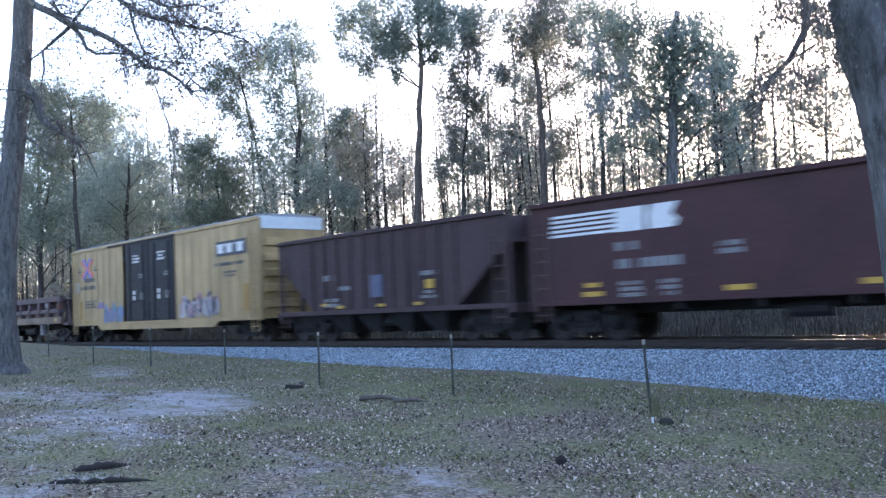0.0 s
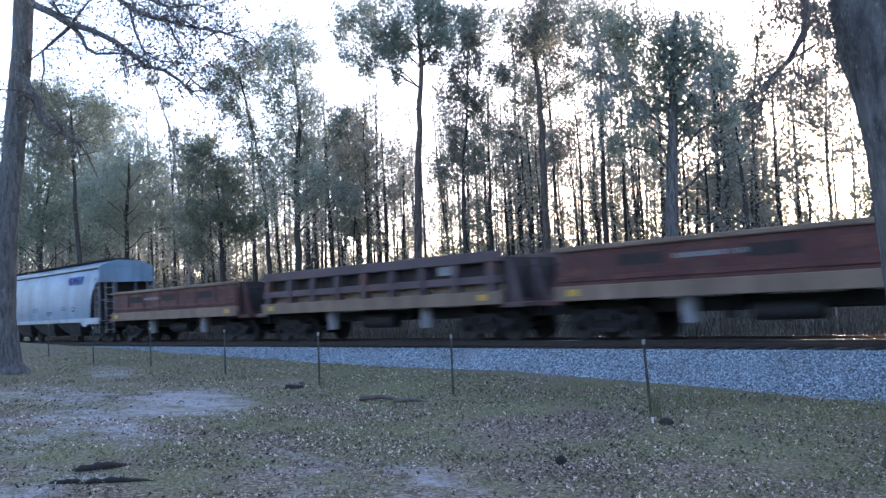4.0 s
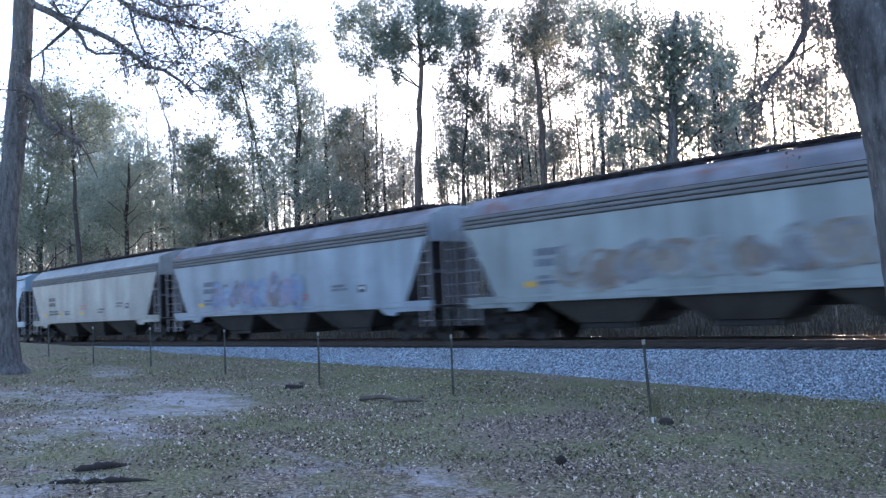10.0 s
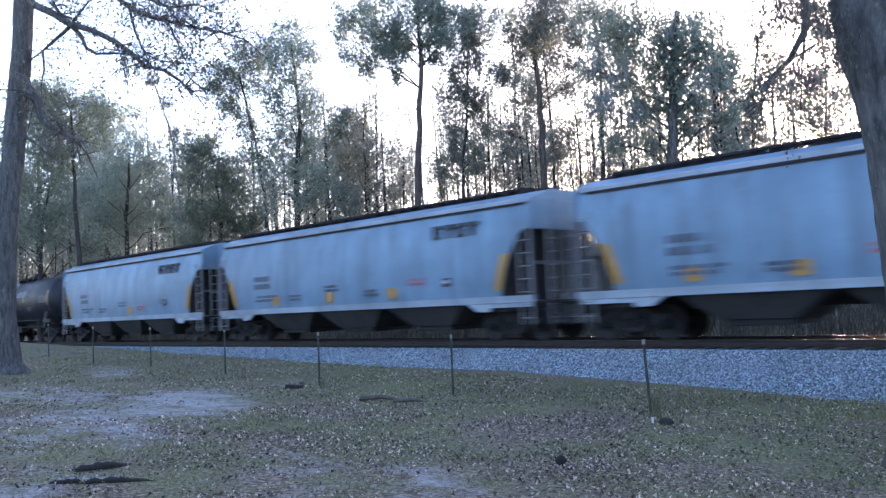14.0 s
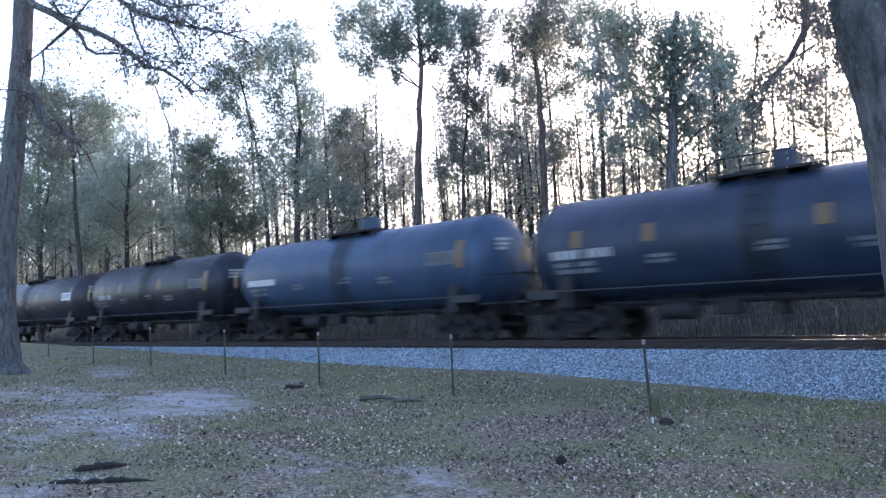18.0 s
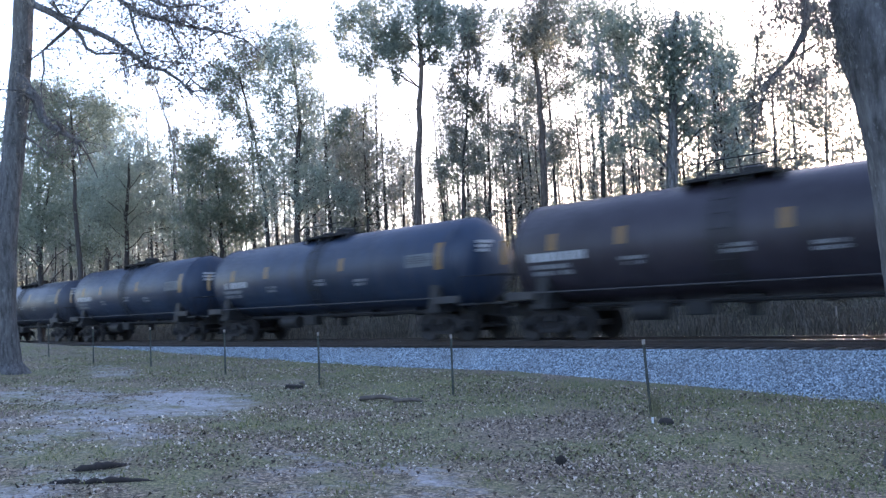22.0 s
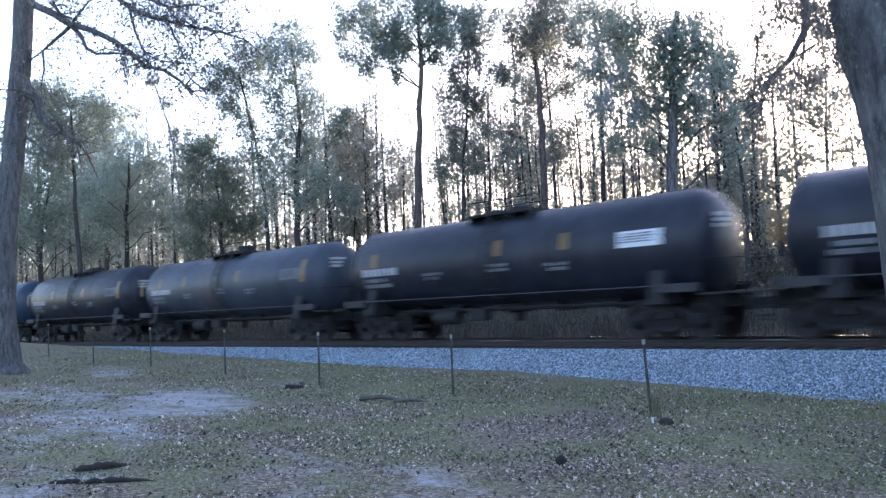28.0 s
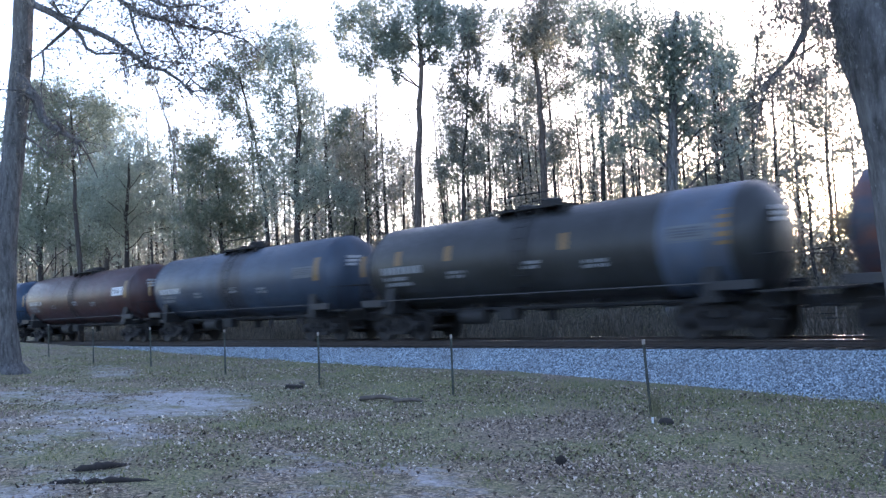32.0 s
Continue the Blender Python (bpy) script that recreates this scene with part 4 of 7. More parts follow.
# ---- boxcar ----
def boxcar(s_front, s_rear):
    car, half = railcar("boxcar", "yellow steel boxcar with black double doors and graffiti", "boxcar", "", s_front, s_rear, 2.5)
    yel = paint("boxcar_yellow", (0.395, 0.262, 0.122), 0.5, 0.35)
    blk = paint("boxcar_black_door", (0.006, 0.009, 0.018), 0.55, 0.1, dirt=(0.008, 0.012, 0.02), spec=0.3)
    roofm = plain("galvanized_roof", (0.24, 0.28, 0.33), 0.5, 5, 0.3, 0.4)
    capm = plain("galvanized_end_cap", (0.5, 0.57, 0.64), 0.4, 5, 0.15, 0.6)
    E = half - 0.83
    for s in (-1, 1):
        n = 24
        for i in range(n):
            x0, x1 = -E + 2 * E * i / n, -E + 2 * E * (i + 1) / n
            xm = (x0 + x1) / 2
            if s < 0 and -2.75 < xm - 0.0 < 2.45:
                continue
            g = Geo().box(x0 + 0.006, x1 - 0.006, s * 1.55 - 0.02, s * 1.55 + 0.02, 1.0, 4.92)
            for q in (x0 + 0.02,):
                g.box(q - 0.03, q + 0.03, s * 1.575 - 0.015, s * 1.575 + 0.015, 1.0, 4.9)
            part("side_panel", g, yel, car)
        part("roof_eave", Geo().box(-E, E, s * 1.57 - 0.05, s * 1.57 + 0.05, 4.9, 5.06, 0.015), yel, car)
        g = Geo().prism([(-E, 0.92), (-E, 1.02), (E, 1.02), (E, 0.92), (E - 3.2, 0.92), (E - 3.6, 0.68), (-E + 3.6, 0.68), (-E + 3.2, 0.92)], "y", s * 1.57 - 0.04, s * 1.57 + 0.04)
        part("side_sill", g, yel, car)
    x0, x1, xm = -2.75, 2.4, -0.17
    for a, b in ((x0, xm), (xm, x1)):
        d = part("door", Geo().box(a + 0.02, b - 0.02, -1.6, -1.53, 1.04, 4.9, 0.015), blk, car, "black painted sliding steel door")
        for k in range(4):
            z = 1.1 + k * 0.95
            part("door_panel", Geo().box(a + 0.12, b - 0.12, -1.625, -1.6, z, z + 0.82, 0.012), blk, d)
        for q in (a + 0.55, b - 0.55):
            part("lock_bar", Geo().tube([(q, -1.645, 1.1), (q, -1.645, 4.75)], 0.022, 6), blk, d)
        lettering(d, (a + b) / 2, 4.25, 0.75, 0.1, MARK_WHITE, y=-1.632, rows=3, seed=int(a * 10))
        lettering(d, (a + b) / 2 + 0.5, 3.3, 0.5, 0.08, MARK_GREY, y=-1.632, rows=2, seed=int(a * 10) + 3)
        panel(d, "placard", (a + b) / 2 - 0.3, 2.45, 0.2, 0.2, MARK_WHITE, y=-1.63)
        panel(d, "placard", (a + b) / 2 - 0.3, 2.18, 0.2, 0.2, MARK_WHITE, y=-1.63)
        lettering(d, (a + b) / 2 + 0.6, 2.4, 0.5, 0.06, MARK_GREY, y=-1.632, rows=4, seed=int(a * 10) + 5)
    for z in (1.02, 4.93):
        part("door_track", Geo().box(x0 - 2.0, x1 + 0.1, -1.66, -1.6, z - 0.04, z + 0.04), yel if z < 2 else blk, car)
    part("roof", Geo().prism([(-1.6, 5.06), (-1.3, 5.14), (0, 5.2), (1.3, 5.14), (1.6, 5.06), (1.5, 4.98), (-1.5, 4.98)], "x", -E - 0.04, E + 0.04), roofm, car, "galvanized steel roof")
    for i in range(18):
        x = -E + 0.5 + (2 * E - 1) * i / 17
        part("roof_rib", Geo().prism([(-1.6, 5.06), (-1.3, 5.14), (0, 5.2), (1.3, 5.14), (1.6, 5.06), (1.3, 5.19), (0, 5.25), (-1.3, 5.19)], "x", x - 0.05, x + 0.05), roofm, car)
    for e in (-1, 1):
        part("end_wall", Geo().box(e * E - 0.03, e * E + 0.03, -1.55, 1.55, 0.95, 4.98), yel, car)
        part("end_cap", Geo().box(e * (E + 0.02) - 0.05, e * (E + 0.02) + 0.05, -1.58, 1.58, 4.55, 5.06, 0.01), capm, car, "bare metal end cap")
        for k in range(5):
            z = 1.35 + k * 0.62
            part("end_corrugation", Geo().prism([(e * (E + 0.02), z), (e * (E + 0.17), z + 0.05), (e * (E + 0.17), z + 0.3), (e * (E + 0.02), z + 0.38)], "y", -1.4, 1.4), yel, car)
        for s in (-1, 1):
            part("corner_post", Geo().box(e * E - 0.07, e * E + 0.07, s * 1.55 - 0.06, s * 1.55 + 0.06, 0.9, 5.0, 0.015), yel, car)
            ld = part("ladder", LADDER_YEL, None, car)
            ld.location = (e * (E - 0.35), s * 1.64, 0.45)
    part("underframe", Geo().box(-half + 0.4, half - 0.4, -0.32, 0.32, 0.68, 1.0, 0.02).box(-E, E, -1.45, 1.45, 0.95, 1.0), STEEL_DARK, car)
    part("brake_reservoir", Geo().tube([(0.2, -0.9, 0.7), (1.3, -0.9, 0.7)], 0.22, 10), STEEL_DARK, car)
    # marks
    panel(car, "emblem_board", E - 2.1, 3.95, 2.35, 0.62, MARK_DARK, y=-1.6, label="black board with white emblem")
    for x in (E - 2.92, E - 2.22, E - 1.42):
        part("emblem", Geo().prism([(x - 0.3, 4.14), (x + 0.34, 4.14), (x + 0.2, 3.95), (x + 0.24, 3.76), (x - 0.22, 3.76), (x - 0.2, 3.95)], "y", -1.612, -1.6), MARK_WHITE, car)
    lettering(car, E - 2.3, 3.3, 2.2, 0.14, MARK_DARK, y=-1.6, seed=3)
    lettering(car, E - 2.2, 2.95, 1.1, 0.1, MARK_DARK, y=-1.6, rows=2, seed=4)
    red, blu = plain("emblem_red", (0.52, 0.1, 0.08), 0.5), plain("emblem_blue", (0.1, 0.13, 0.42), 0.5)
    ex, ez = -E + 1.95, 3.98
    for sx in (-1, 1):
        for sz in (-1, 1):
            part("emblem", Geo().prism([(ex, ez + sz * 0.2), (ex, ez), (ex + sx * 0.6, ez + sz * 0.52), (ex + sx * 0.32, ez + sz * 0.55)], "y", -1.612, -1.59), blu, car)
            part("emblem", Geo().prism([(ex, ez), (ex + sx * 0.22, ez), (ex + sx * 0.8, ez + sz * 0.34), (ex + sx * 0.61, ez + sz * 0.52)], "y", -1.612, -1.59), red, car)
    for q in (-1.05, 1.05):
        lettering(car, ex + q, 4.0, 0.36, 0.1, MARK_DARK, y=-1.6, rows=2, seed=int(q * 9))
    lettering(car, ex + 0.3, 3.35, 1.3, 0.2, MARK_DARK, y=-1.6, seed=6)
    lettering(car, ex + 0.1, 2.95, 1.9, 0.2, MARK_DARK, y=-1.6, seed=7)
    lettering(car, ex + 0.4, 2.2, 1.5, 0.1, MARK_DARK, y=-1.6, rows=3, seed=8)
    pal = [plain("spray_white", (0.42, 0.39, 0.39), 0.6), plain("spray_grey", (0.2, 0.19, 0.24), 0.6), plain("spray_black", (0.04, 0.035, 0.045), 0.6), plain("spray_pink", (0.3, 0.15, 0.18), 0.6)]
    pal2 = [plain("spray_blue", (0.12, 0.2, 0.36), 0.6), plain("spray_violet", (0.2, 0.14, 0.26), 0.6), plain("spray_sky", (0.11, 0.19, 0.27), 0.6), plain("spray_teal", (0.09, 0.14, 0.19), 0.6)]
    ochre = plain("ochre_primer", (0.34, 0.18, 0.04), 0.6, 9, 0.25)
    for x, z, w, h in ((-E + 1.0, 1.75, 0.36, 1.0), (E - 1.05, 1.85, 0.4, 1.1), (-E + 1.7, 1.12, 0.6, 0.14)):
        panel(car, "primer_patch", x, z, w, h, ochre, y=-1.6, label="ochre primer patch")
    panel(car, "primer_patch", -E + 3.6, 1.95, 0.7, 0.32, plain("spray_violet", (0.2, 0.14, 0.26), 0.6), y=-1.6, label="faded violet patch")
    panel(car, "primer_patch", -E + 0.55, 3.0, 0.6, 0.6, plain("pale_patch", (0.4, 0.36, 0.3), 0.6), y=-1.6, label="pale repainted patch")
    graffiti(car, 4.5, 1.58, 3.3, 1.2, pal, seed=5, n=7)
    graffiti(car, -4.2, 1.45, 2.3, 1.1, pal2, seed=11, n=5)
    return car


LADDER_YEL = ladder_geo(4.0, 0.42, 10).mesh("ladder_yellow", paint("boxcar_yellow", (0.395, 0.262, 0.122), 0.5, 0.35))


# ---- side-dump cars ----
def dump_car(s_front, s_rear, col, label, key, style):
    car, half = railcar("side_dump_car", label, "dump car", "side-dump cars of the train", s_front, s_rear, 2.1)
    body = paint("dump_paint_" + key, col, 0.65, 0.45, rust=0.06)
    tan = paint("dump_sill_tan", (0.2, 0.138, 0.1), 0.7, 0.5)
    E = half - 1.05
    for s in (-1, 1):
        if style == "stakes":
            # the shade between the rails is put into this board's near-black colour
            part("side_board", Geo().box(-E, E, s * 1.28 - 0.03, s * 1.28 + 0.03, 1.85, 2.5), SOOT_SHADE, car, "recessed side board with the shade in its dark colour")
            part("lower_side_board", Geo().box(-E, E, s * 1.34 - 0.03, s * 1.34 + 0.03, 1.25, 1.84), tan, car, "tan weathered lower side board")
            part("top_rail", Geo().box(-E, E, s * 1.48 - 0.16, s * 1.48 + 0.12, 2.36, 2.68, 0.02), body, car)
            part("mid_rail", Geo().box(-E, E, s * 1.46 - 0.16, s * 1.46 + 0.12, 1.72, 1.96, 0.02), body, car)
            for i in range(9):
                x = -E + 0.3 + (2 * E - 0.6) * i / 8
                part("stake", Geo().prism([(s * 1.3, 1.15), (s * 1.64, 1.2), (s * 1.68, 1.9), (s * 1.6, 2.5), (s * 1.3, 2.6)], "x", x - 0.11, x + 0.11), body, car)
        else:
            part("side_board", Geo().box(-E, E, s * 1.5 - 0.04, s * 1.5 + 0.04, 1.25, 2.5, 0.02), body, car)
            part("top_rail", Geo().box(-E - 0.1, E + 0.1, s * 1.55 - 0.09, s * 1.55 + 0.09, 2.42, 2.56, 0.03), tan, car)
            part("mid_rail", Geo().box(-E, E, s * 1.53 - 0.05, s * 1.53 + 0.05, 1.6, 1.74, 0.02), body, car)
            for i in range(7):
                x = -E + 0.9 + (2 * E - 1.8) * i / 6
                # recesses are flat panels, every second one in the dark colour
                part("side_recess", Geo().box(x - 0.62, x + 0.62, s * 1.545 - 0.01, s * 1.545 + 0.01, 1.95, 2.24), SOOT_SHADE if i % 2 else body, car)
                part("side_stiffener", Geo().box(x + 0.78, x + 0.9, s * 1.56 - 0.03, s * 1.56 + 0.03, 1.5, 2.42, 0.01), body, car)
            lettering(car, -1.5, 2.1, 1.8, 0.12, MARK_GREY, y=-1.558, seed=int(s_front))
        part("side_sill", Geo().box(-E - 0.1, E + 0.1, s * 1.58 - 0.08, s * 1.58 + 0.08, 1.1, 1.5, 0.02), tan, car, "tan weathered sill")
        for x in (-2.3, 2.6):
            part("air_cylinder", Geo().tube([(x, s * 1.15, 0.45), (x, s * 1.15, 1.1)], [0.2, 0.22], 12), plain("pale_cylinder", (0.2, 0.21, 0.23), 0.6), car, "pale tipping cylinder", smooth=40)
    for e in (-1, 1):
        # end gate in the same dark brown
        part("end_gate", Geo().prism([(-1.3, 1.2), (1.3, 1.2), (1.3, 2.5), (-1.3, 2.5)], "x", e * (E - 0.12) - 0.05, e * (E - 0.12) + 0.05), SOOT_SHADE, car, "dark end gate")
        for y in (-1.2, 0, 1.2):
            part("end_brace", Geo().prism([(e * (E + 0.04), 2.5), (e * (E + 0.55), 1.15), (e * (E + 0.04), 1.15)], "y", y - 0.05, y + 0.05), body, car)
        part("end_beam", Geo().box(e * (E + 0.35) - 0.4, e * (E + 0.35) + 0.4, -1.5, 1.5, 1.0, 1.15, 0.02), body, car)
        g = Geo()
        for y in (-1.45, 1.45):
            g.tube([(e * (E + 0.7), y, 1.1), (e * (E + 0.7), y, 2.2)], 0.02, 6)
        g.tube([(e * (E + 0.7), -1.45, 2.2), (e * (E + 0.7), 1.45, 2.2)], 0.02, 6)
        part("end_railing", g, STEEL_DARK, car)
    part("floor", Geo().box(-E, E, -1.48, 1.48, 1.15, 1.28), body, car)
    part("underframe", Geo().box(-half + 0.4, half - 0.4, -0.45, 0.45, 0.7, 1.05, 0.03), STEEL_DARK, car)
    for x in (-4.2, -1.2, 1.3, 4.2):
        part("pivot_stand", Geo().prism([(-0.9, 0.75), (0.9, 0.75), (0.4, 1.18), (-0.4, 1.18)], "x", x - 0.15, x + 0.15), STEEL_DARK, car)
    part("air_reservoir", Geo().tube([(-0.8, -0.85, 0.7), (0.8, -0.85, 0.7)], 0.24, 12), STEEL_DARK, car, smooth=40)
    for x in (-E + 0.55, E - 0.6):
        panel(car, "reflector", x, 1.32, 0.34, 0.18, MARK_YELLOW, y=-1.67, label="yellow reflector")
    if style == "stakes":
        panel(car, "stencil_panel", E - 2.2, 2.2, 0.6, 0.28, MARK_GREY, y=-1.545)
    return car


# ---- the train ----
HULL_GREY, HULL_PALE = (0.165, 0.283, 0.395), (0.185, 0.308, 0.41)
WHITE_TRIM = paint("pale_trim", (0.33, 0.4, 0.47), 0.5, 0.35)
SPRAY = [plain("spray_pale", (0.2, 0.235, 0.245), 0.7), plain("spray_brown", (0.16, 0.135, 0.115), 0.7), plain("spray_slate", (0.14, 0.16, 0.18), 0.6), plain("spray_tan", (0.2, 0.19, 0.17), 0.7)]
SPRAY_BLUE = [plain("spray_faded_blue", (0.13, 0.2, 0.33), 0.6), plain("spray_faded_sky", (0.19, 0.27, 0.36), 0.6), plain("spray_rust", (0.165, 0.14, 0.145), 0.7), plain("spray_haze", (0.22, 0.21, 0.28), 0.7)]
SPRAY_SOOT = [plain("spray_grey", (0.2, 0.19, 0.24), 0.6), plain("spray_soot", (0.12, 0.11, 0.12), 0.7)]


def build_train():
    # open hoppers
    car, E = open_hopper(0.9, -14.88, (0.054, 0.018, 0.02), "maroon smooth-sided coal hopper with white stripes", True, {"key": "maroon", "gondola": True})
    x0 = -E + 0.75
    for i in range(5):
        part("emblem_stripe", Geo().box(x0 - 0.02 * i, x0 + 2.05, -1.53, -1.519, 3.36 - i * 0.13, 3.43 - i * 0.13), MARK_WHITE, car)
    for pts in ([(2.0, 2.82), (2.85, 2.82), (2.9, 3.43), (2.05, 3.43)], [(3.0, 2.82), (3.7, 2.82), (3.8, 3.0), (3.62, 3.16), (3.8, 3.43), (3.08, 3.43), (2.98, 3.2)]):
        part("emblem", Geo().prism([(x0 + a, b) for a, b in pts], "y", -1.536, -1.519), MARK_WHITE, car, "white block emblem")
    lettering(car, x0 + 2.3, 2.45, 0.6, 0.22, MARK_GREY, y=-1.522, seed=2)
    lettering(car, x0 + 2.9, 2.0, 1.8, 0.24, MARK_GREY, y=-1.522, seed=3)
    lettering(car, x0 + 5.1, 2.3, 0.6, 0.12, MARK_GREY, y=-1.522, rows=2, seed=4)
    lettering(car, x0 + 2.4, 1.5, 0.7, 0.1, MARK_GREY, y=-1.522, rows=3, seed=5)
    lettering(car, x0 + 3.5, 1.5, 0.6, 0.1, MARK_GREY, y=-1.522, rows=3, seed=6)
    for x in (x0 + 1.2, x0 + 5.2, x0 + 8.2, x0 + 11.5):
        panel(car, "reflector", x, 1.26, 0.6, 0.13, MARK_YELLOW, y=-1.525, label="yellow reflector strip")
    panel(car, "reflector", x0 + 1.2, 1.5, 0.45, 0.12, MARK_YELLOW, y=-1.525, label="yellow reflector strip")
    car, E = open_hopper(-14.88, -27.29, (0.058, 0.034, 0.037), "brown ribbed open coal hopper", False, {"key": "brown"})
    for x, z, m2 in ((E - 3.2, 1.85, MARK_YELLOW), (-E + 2.9, 1.35, MARK_YELLOW), (0.2, 1.25, MARK_YELLOW), (2.0, 1.25, MARK_YELLOW), (-2.0, 1.25, MARK_YELLOW)):
        panel(car, "reflector", x, z, 0.36, 0.28 if z > 1.5 else 0.1, m2, y=-1.618, label="yellow reflector")
    lettering(car, E - 3.2, 2.2, 0.7, 0.14, MARK_GREY, y=-1.618, rows=1, seed=1)
    lettering(car, E - 3.2, 1.6, 0.7, 0.1, MARK_GREY, y=-1.618, rows=2, seed=2)
    lettering(car, -E + 3.2, 2.3, 0.6, 0.2, MARK_GREY, y=-1.618, seed=3)
    lettering(car, -E + 4.0, 1.9, 0.8, 0.14, MARK_GREY, y=-1.618, seed=4)
    lettering(car, -E + 3.4, 1.5, 1.0, 0.12, MARK_GREY, y=-1.618, rows=2, seed=5)
    panel(car, "faded_patch", 0.0, 1.9, 0.6, 0.75, plain("blue_chalk", (0.09, 0.1, 0.16), 0.7), y=-1.618, label="faded blue patch")
    boxcar(-27.29, -47.62)
    # side-dump cars
    mauve, ox = (0.09, 0.062, 0.07), (0.08, 0.022, 0.022)
    dump_car(-47.62, -62.57, mauve, "brown side-dump car with ribbed sides and tan sill", "mauve", "stakes")
    dump_car(-62.57, -77.3, mauve, "brown side-dump car with ribbed sides and tan sill", "mauve", "stakes")
    dump_car(-77.3, -91.3, ox, "oxide red side-dump car with plain sides", "oxide", "plain")
    dump_car(-91.3, -105.6, mauve, "brown side-dump car with ribbed sides and tan sill", "mauve", "stakes")
    dump_car(-105.6, -119.5, ox, "oxide red side-dump car with plain sides", "oxide", "plain")
    # covered hoppers
    cut = [-119.5, -137.81, -155.87, -173.39, -191.43, -209.72, -228.0, -245.87, -264.42, -282.85, -301.21, -318.4]
    rnd = "pale grey round-sided covered hopper with curved ends"
    ang = "covered hopper with flat sides, ribbed eaves"
    spec = [
        (HULL_GREY, rnd, dict(key="a", trim=WHITE_TRIM, logo=MARK_BLUE, yellow=())),
        (HULL_GREY, rnd, dict(key="a", trim=WHITE_TRIM, logo=MARK_DARK)),
        ((0.29, 0.385, 0.47), "white " + ang + " and rusty band", dict(key="b", kind="flat", band=True, roof=paint("rusty_roof", (0.24, 0.24, 0.25), 0.5, 1.0, rust=0.12), rib=paint("rusty_band", (0.24, 0.18, 0.13), 0.7, 0.6), yellow=())),
        ((0.028, 0.084, 0.15), "slate blue " + ang, dict(key="c", kind="flat", roof=paint("pale_worn_roof", (0.085, 0.11, 0.155), 0.35, 0.6), rib=paint("slate_rib", (0.03, 0.05, 0.085), 0.5, 0.4), yellow=(-0.86, -0.6, -0.3, 0.0, 0.3, 0.6, 0.86), ribs=0, grime=0.75, dirt=(0.02, 0.032, 0.055), letters=MARK_GREY)),
        ((0.21, 0.265, 0.28), "dull cream " + ang + " and graffiti", dict(key="d", kind="flat", roof=paint("dull_roof", (0.15, 0.165, 0.19), 0.4, 0.8, rust=0.05), rib=paint("grey_band", (0.12, 0.125, 0.13), 0.6, 0.4), graffiti=[(-0.05, 2.0, 9.0, 1.2, SPRAY)], yellow=(-0.7,))),
        ((0.21, 0.275, 0.33), "dull white " + ang + ", blue graffiti", dict(key="e", kind="flat", roof=paint("dull_roof", (0.15, 0.165, 0.19), 0.4, 0.8, rust=0.05), rib=paint("grey_band", (0.12, 0.125, 0.13), 0.6, 0.4), graffiti=[(-0.2, 1.95, 6.5, 1.4, SPRAY_BLUE)], yellow=(-0.7, -0.1))),
        ((0.25, 0.275, 0.275), "cream " + ang + " and red writing", dict(key="f", kind="flat", rib=paint("grey_band", (0.12, 0.125, 0.13), 0.6, 0.4), letters=MARK_DARK, yellow=(-0.72, -0.45, -0.1))),
        (HULL_PALE, rnd, dict(key="g", trim=WHITE_TRIM, logo=MARK_DARK, grime=0.6)),
        (HULL_GREY, rnd + " and yellow end marks", dict(key="h", trim=WHITE_TRIM, yellow=(-0.6, -0.3, 0.05, 0.35), ymat=FADED_YELLOW, arcs=True, grime=0.55)),
        (HULL_GREY, rnd, dict(key="a", trim=WHITE_TRIM, logo=MARK_DARK, yellow=(-0.5, -0.1, 0.3), ymat=FADED_YELLOW, arcs=True)),
        (HULL_GREY, rnd, dict(key="a", trim=WHITE_TRIM, logo=MARK_DARK, yellow=(0.1,), ymat=FADED_YELLOW, arcs=True)),
    ]
    for i, (col, lab, o) in enumerate(spec):
        covered_hopper(cut[i], cut[i + 1], col, lab, o)
    # tank cars
    joints = [-318.4, -331.51, -346.1, -361.33, -376.75, -391.66, -409.49, -424.69, -439.93, -456.75, -471.9, -487.47, -503.12, -518.0, -532.45, -548.83, -564.15, -580.08, -595.48, -609.96, -625.2, -641.0, -656.89, -674.11, -689.5]
    black, navy, slate, brown, mauve_grey = (0.013, 0.015, 0.024), (0.02, 0.035, 0.066), (0.042, 0.047, 0.066), (0.036, 0.031, 0.037), (0.07, 0.062, 0.074)
    blue, pale, rusty = (0.027, 0.055, 0.098), (0.042, 0.08, 0.14), (0.07, 0.027, 0.025)
    B, N = "grimy black tank car with amber reflectors", "dark blue-black tank car with amber reflectors"
